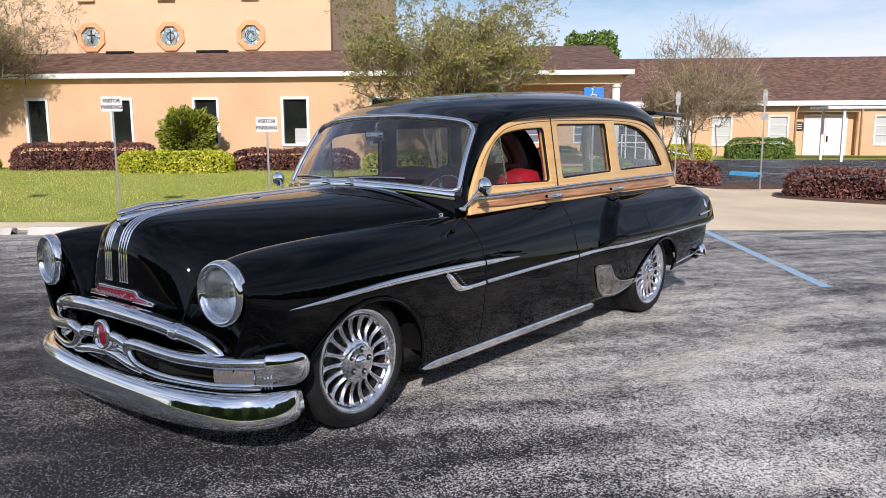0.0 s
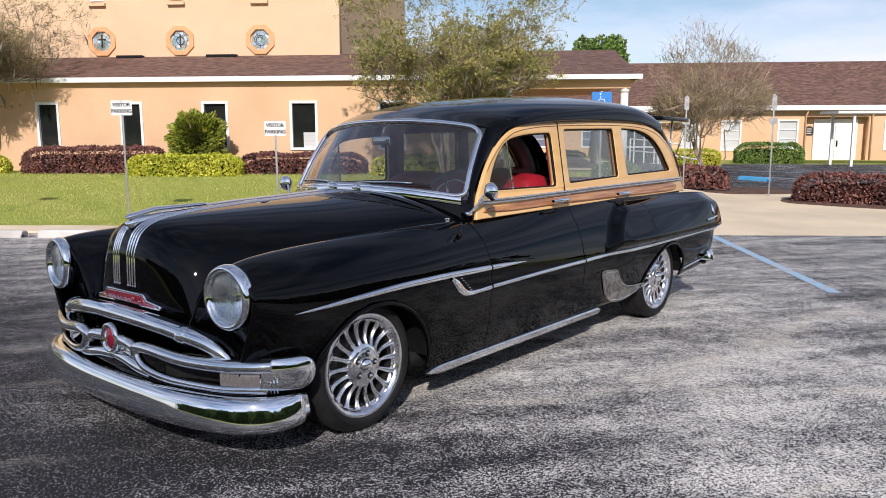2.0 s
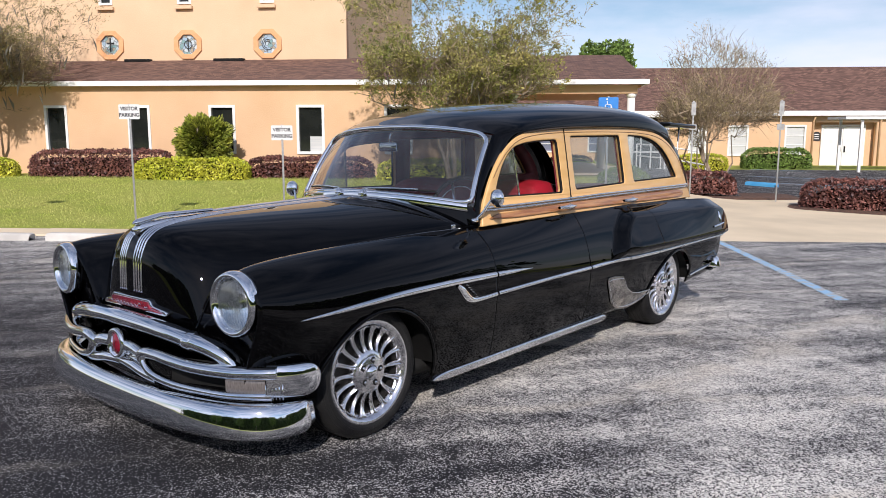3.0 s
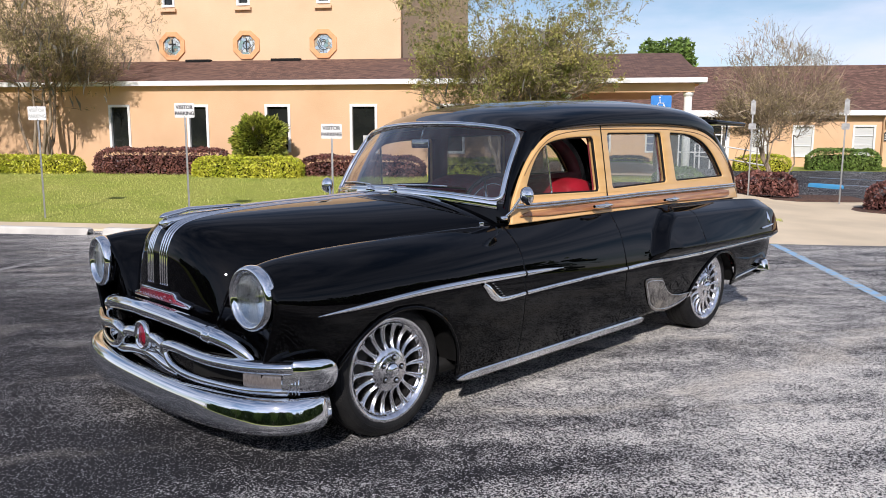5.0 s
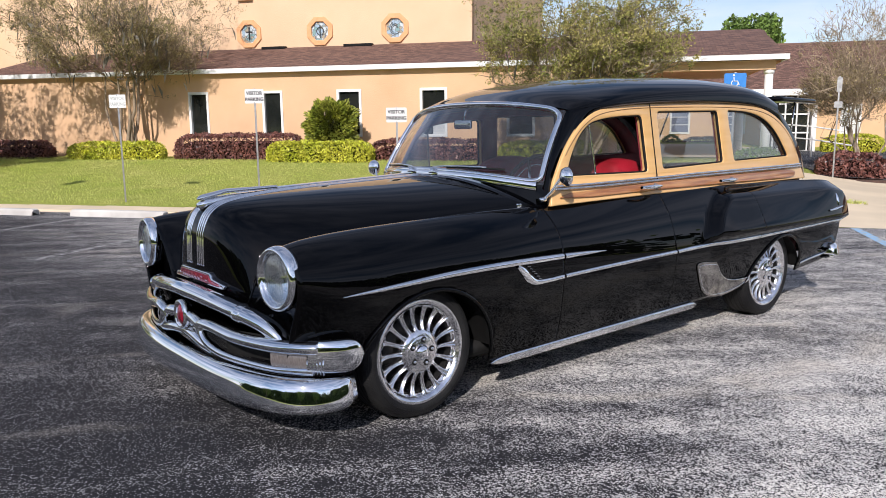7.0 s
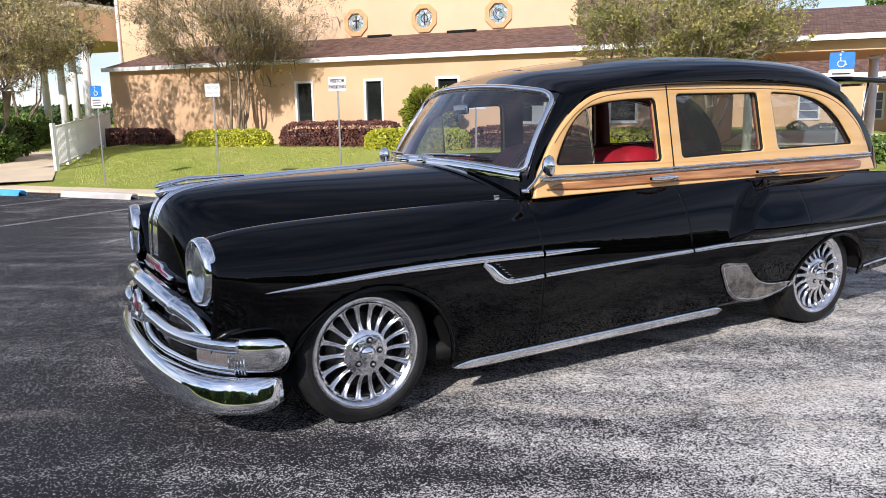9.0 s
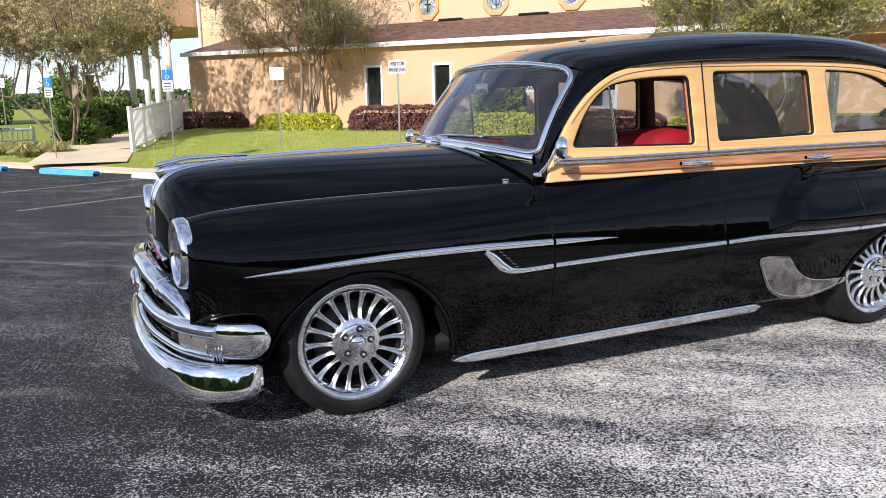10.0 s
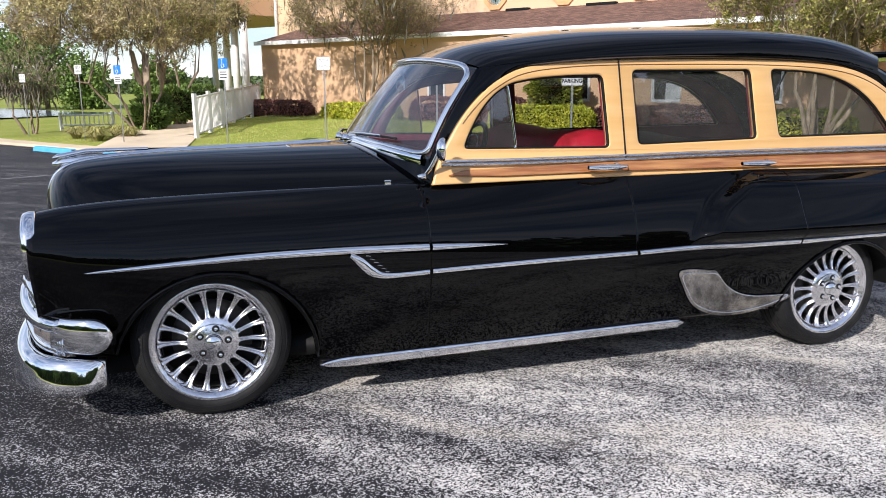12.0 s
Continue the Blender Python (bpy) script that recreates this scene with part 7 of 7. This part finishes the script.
    d2 = d + rng.normal(scale=0.6, size=(twigs, 3))
    elbow = o + d * ln * 0.5
    v = np.stack([o - w * wd, o + w * wd, elbow + w * wd * 0.7, elbow + d2 * ln * 0.5, elbow - w * wd * 0.7], 1).reshape(-1, 3)
    me = bpy.data.meshes.new("twig_mass")
    k = 5 * np.arange(twigs)[:, None]
    me.from_pydata(v.tolist(), [], (k + np.array([0, 1, 2, 4])).tolist() + (k + np.array([4, 2, 3])).tolist())
    me.materials.append(TWIG)
    tw = new("twig_mass", me)
    tw.parent = t
    tw["kind"] = "stuff"
    if leaves:
        bunch = rng.lognormal(0.0, 0.9, len(ends))[idx]
        at = (o + d * ln * rng.uniform(0.2, 1.0, (twigs, 1)))[rng.choice(twigs, leaves, p=bunch / bunch.sum())] + rng.normal(scale=0.035, size=(leaves, 3))
        leaf_mesh("crown", at, leaf, leaf_ma, t, seed + 5, 0.42)
    if moss:
        sel = ends[(ends[:, 2] < mid.z + 0.2)]
        o = sel[rng.integers(0, len(sel), moss)] + rng.normal(scale=0.12, size=(moss, 3))
        ln = rng.uniform(0.15, 0.5, (moss, 1))
        sway = rng.normal(scale=0.06, size=(moss, 3))
        sway[:, 2] = 0
        w = rng.normal(size=(moss, 3)) * 0.005
        w[:, 2] = 0
        dn = np.array([0, 0, -1.0])
        v = np.stack([o - w, o + w, o + dn * ln * 0.5 + sway + w * 0.8, o + dn * ln + sway], 1).reshape(-1, 3)
        me = bpy.data.meshes.new("hanging_moss")
        me.from_pydata(v.tolist(), [], np.arange(4 * moss).reshape(-1, 4).tolist())
        me.materials.append(MOSS)
        mo = new("hanging_moss", me)
        mo.parent = t
        mo["kind"] = "stuff"
    return t


BARE = "multi-stemmed tree with dense grey-brown twiggy crown"
tree(5.1, 5.0, 6.3, 2.9, 7, 101, 1.5, BARE + " and olive leaves", leaves=62000, twigs=9000, moss=80, leaf=0.031)
tree(-8.1, 7.35, 6.6, 3.5, 6, 112, 1.9, BARE + " and hanging moss", leaves=44000, twigs=11000, moss=450, leaf=0.028, leaf_ma=TAN, stem_r=0.055, lean=0.30)
tree(-11.9, 1.9, 6.8, 3.9, 8, 103, 1.9, BARE + " beside the walkway", leaves=84000, twigs=10000, moss=300, leaf=0.034, stem_r=0.042, leaf_ma=YOUNG, lean=0.42)
tree(11.45, 8.6, 4.1, 1.65, 6, 104, 1.15, BARE + " at the drive's edge", leaves=12000, twigs=9000, stem_r=0.032, leaf=0.023, leaf_ma=TAN)
tree(-15.4, 5.6, 5.4, 2.6, 5, 105, 2.5, "dark-stemmed tree with a mossy grey-green crown", leaves=22000, twigs=4500, moss=900, leaf=0.03, leaf_ma=OLIVE)
tree(-16.1, 0.8, 2.9, 0.95, 3, 106, 0.9, "small green tree draped in grey moss on the lawn", leaves=5000, twigs=2500, moss=900, leaf=0.03, leaf_ma=GREEN, stem_r=0.05, lean=0.25)


def leafy_tree(x, y, height, r, seed, label, n=5000, ma=GREEN, leaf=0.16, mid=0.68):
    rng = np.random.default_rng(seed)
    t = thing("tree", label, "tree", at_site(x, y, 0))
    bm = bmesh.new()
    w = 0.03 * height
    tube(bm, [(0, 0, -0.1), (0.1, 0, height * 0.35), (0, 0.1, height * 0.7)], [w, w * 0.7, w * 0.3], 8)
    for k in range(6):
        a = k * 1.05
        tube(bm, [(0.05, 0, height * 0.4), (0.5 * r * math.cos(a), 0.5 * r * math.sin(a), height * 0.66), (0.8 * r * math.cos(a), 0.8 * r * math.sin(a), height * 0.8)], [0.12, 0.08, 0.03], 6)
    part("trunk", bm, BARK, t)
    hubs = rng.normal(size=(26, 3))
    hubs /= np.linalg.norm(hubs, axis=1)[:, None]
    hubs = hubs * rng.uniform(0.45, 0.85, (26, 1)) * np.array([r, r, height * (0.98 - mid)]) + np.array([0, 0, height * mid])
    c = hubs[rng.integers(0, 26, n)]
    d = rng.normal(size=(n, 3))
    d /= np.linalg.norm(d, axis=1)[:, None]
    p = c + d * rng.uniform(0.6, 1.0, (n, 1)) * r * 0.36
    leaf_mesh("crown", p, leaf, ma, t, seed, 0.6)
    return t


leafy_tree(11.55, 36, 7.1, 1.9, 201, "round-crowned green tree behind the roofs", 7000, GREEN, 0.13, 0.80)
leafy_tree(24.3, 44, 6.2, 1.2, 202, "small green tree top behind the far roof", 2500)
for k, (x, y, h, r) in enumerate(((-36.5, 11.5, 5.2, 2.6), (-34.0, 12.4, 3.2, 1.8), (-38, 9.0, 5.8, 2.8), (-33.0, 16.5, 3.0, 1.9))):
    leafy_tree(x, y, h, r, 210 + k, "leafy green tree beyond the lake's edge", 6500, GREEN, 0.10, 0.5)


def woods(name, x0, x1, y, height, n, seed, label, leaf=0.75, m=Matrix()):
    """A far belt of trees, too far to tell apart."""
    rng = np.random.default_rng(seed)
    hubs = np.stack([rng.uniform(x0, x1, n // 60), y + rng.normal(scale=2.0, size=n // 60), np.zeros(n // 60)], 1)
    top = np.array([height * (0.62 + 0.38 * abs(noise.noise(Vector((q[0] * 0.09, seed, 0)))) * 2) for q in hubs])
    i = rng.integers(0, len(hubs), n)
    p = hubs[i] + rng.normal(scale=(2.2, 1.2, 0), size=(n, 3))
    p[:, 2] = top[i] * rng.uniform(0, 1, n) ** 0.8
    o = leaf_mesh(name, p, leaf, WOODS, None, seed, 0.8)
    o.matrix_world = SITE @ m
    return tagged(o, label, "woods", kind="stuff")


woods("woods", -110, 60, -52, 12.5, 30000, 301, "dark belt of trees across the lot")
woods("woods", -50, 4, -46, 11.0, 16000, 303, "dark belt of trees past the end of the lot", m=Matrix.Rotation(radians(90), 4, "Z"))
woods("woods", -150, -34, 46, 2.5, 40000, 302, "dark green woods beyond the lawn", 0.22)
bm = bmesh.new()
sheet(bm, [[(x, y, 0.125) for y in (4.0, 7.0, 10.2)] for x in (-120, -60, -36, -26.5)])
setting("water", bm, LAKE, "still grey-blue lake water", "lake", SITE)


# blades standing out of the mown lawn
rng = np.random.default_rng(77)
count = 130000
gx, gy = rng.uniform(-14, 9.0, count), rng.uniform(-0.27, 7.6, count)
t = np.clip(((gx + 7.9) * -9.6 + (gy + 0.6) * 8.6) / (9.6 ** 2 + 8.6 ** 2), 0, 1)
off = np.hypot(gx + 7.9 + 9.6 * t, gy + 0.6 - 8.6 * t)
keep = (off > 1.35) & ~((gx > 8.6) & (gy > -1))
gx, gy = gx[keep], gy[keep]
count = len(gx)
base = np.stack([gx, gy, [land_z(x, y) - 0.004 for x, y in zip(gx, gy)]], 1)
way = rng.uniform(0, 2 * math.pi, count)
side = np.stack([np.cos(way), np.sin(way), 0 * way], 1) * rng.uniform(0.002, 0.005, (count, 1))
tip = base + np.stack([rng.normal(scale=0.014, size=count), rng.normal(scale=0.014, size=count), rng.uniform(0.014, 0.045, count)], 1)
me = bpy.data.meshes.new("grass_blades")
me.from_pydata(np.stack([base - side, base + side, tip], 1).reshape(-1, 3).tolist(), [], np.arange(3 * count).reshape(-1, 3).tolist())
me.materials.append(BLADE)
blades = new("grass_blades", me)
blades.matrix_world = SITE
tagged(blades, "short yellow-green grass blades of the mown lawn", "grass", kind="stuff")

for k, (x, y, h, r) in enumerate(((-30, -40, 9, 5.0), (-10, -44, 8, 4.2), (6, -42, 9.5, 5.0), (24, -40, 8.5, 4.5))):
    leafy_tree(x, y, h, r, 230 + k, "spreading green tree on the lawn across the lot", 4000, GREEN, 0.22)

# a strip of grass left in the joint behind the kerb, and a pipe stub by the hedge
count = 900
gx, gy = rng.uniform(8.67, 10.02, count), 1.63 + rng.normal(scale=0.07, size=count)
base = np.stack([gx, gy, [land_z(x, y) + 0.018 for x, y in zip(gx, gy)]], 1)
way = rng.uniform(0, 2 * math.pi, count)
side = np.stack([np.cos(way), np.sin(way), 0 * way], 1) * 0.006
tip = base + np.stack([rng.normal(scale=0.03, size=count), rng.normal(scale=0.03, size=count), rng.uniform(0.02, 0.07, count)], 1)
me = bpy.data.meshes.new("grass_strip")
me.from_pydata(np.stack([base - side, base + side, tip], 1).reshape(-1, 3).tolist(), [], np.arange(3 * count).reshape(-1, 3).tolist())
me.materials.append(BLADE)
strip_ob = new("grass_strip", me)
strip_ob.matrix_world = SITE
tagged(strip_ob, "thin strip of grass growing in the concrete joint", "grass", kind="stuff")
bm = lathe(bmesh.new(), [(0.0, 0.27), (0.024, 0.27), (0.030, 0.25), (0.030, 0.20), (0.022, 0.19), (0.022, -0.05)], 12)
stub = finish("pipe_stub", bm, WHITE, True)
stub.matrix_world = at_site(10.60, 8.14, land_z(10.60, 8.14))
tagged(stub, "short white plastic pipe stub beside the purple hedge", "pipe")
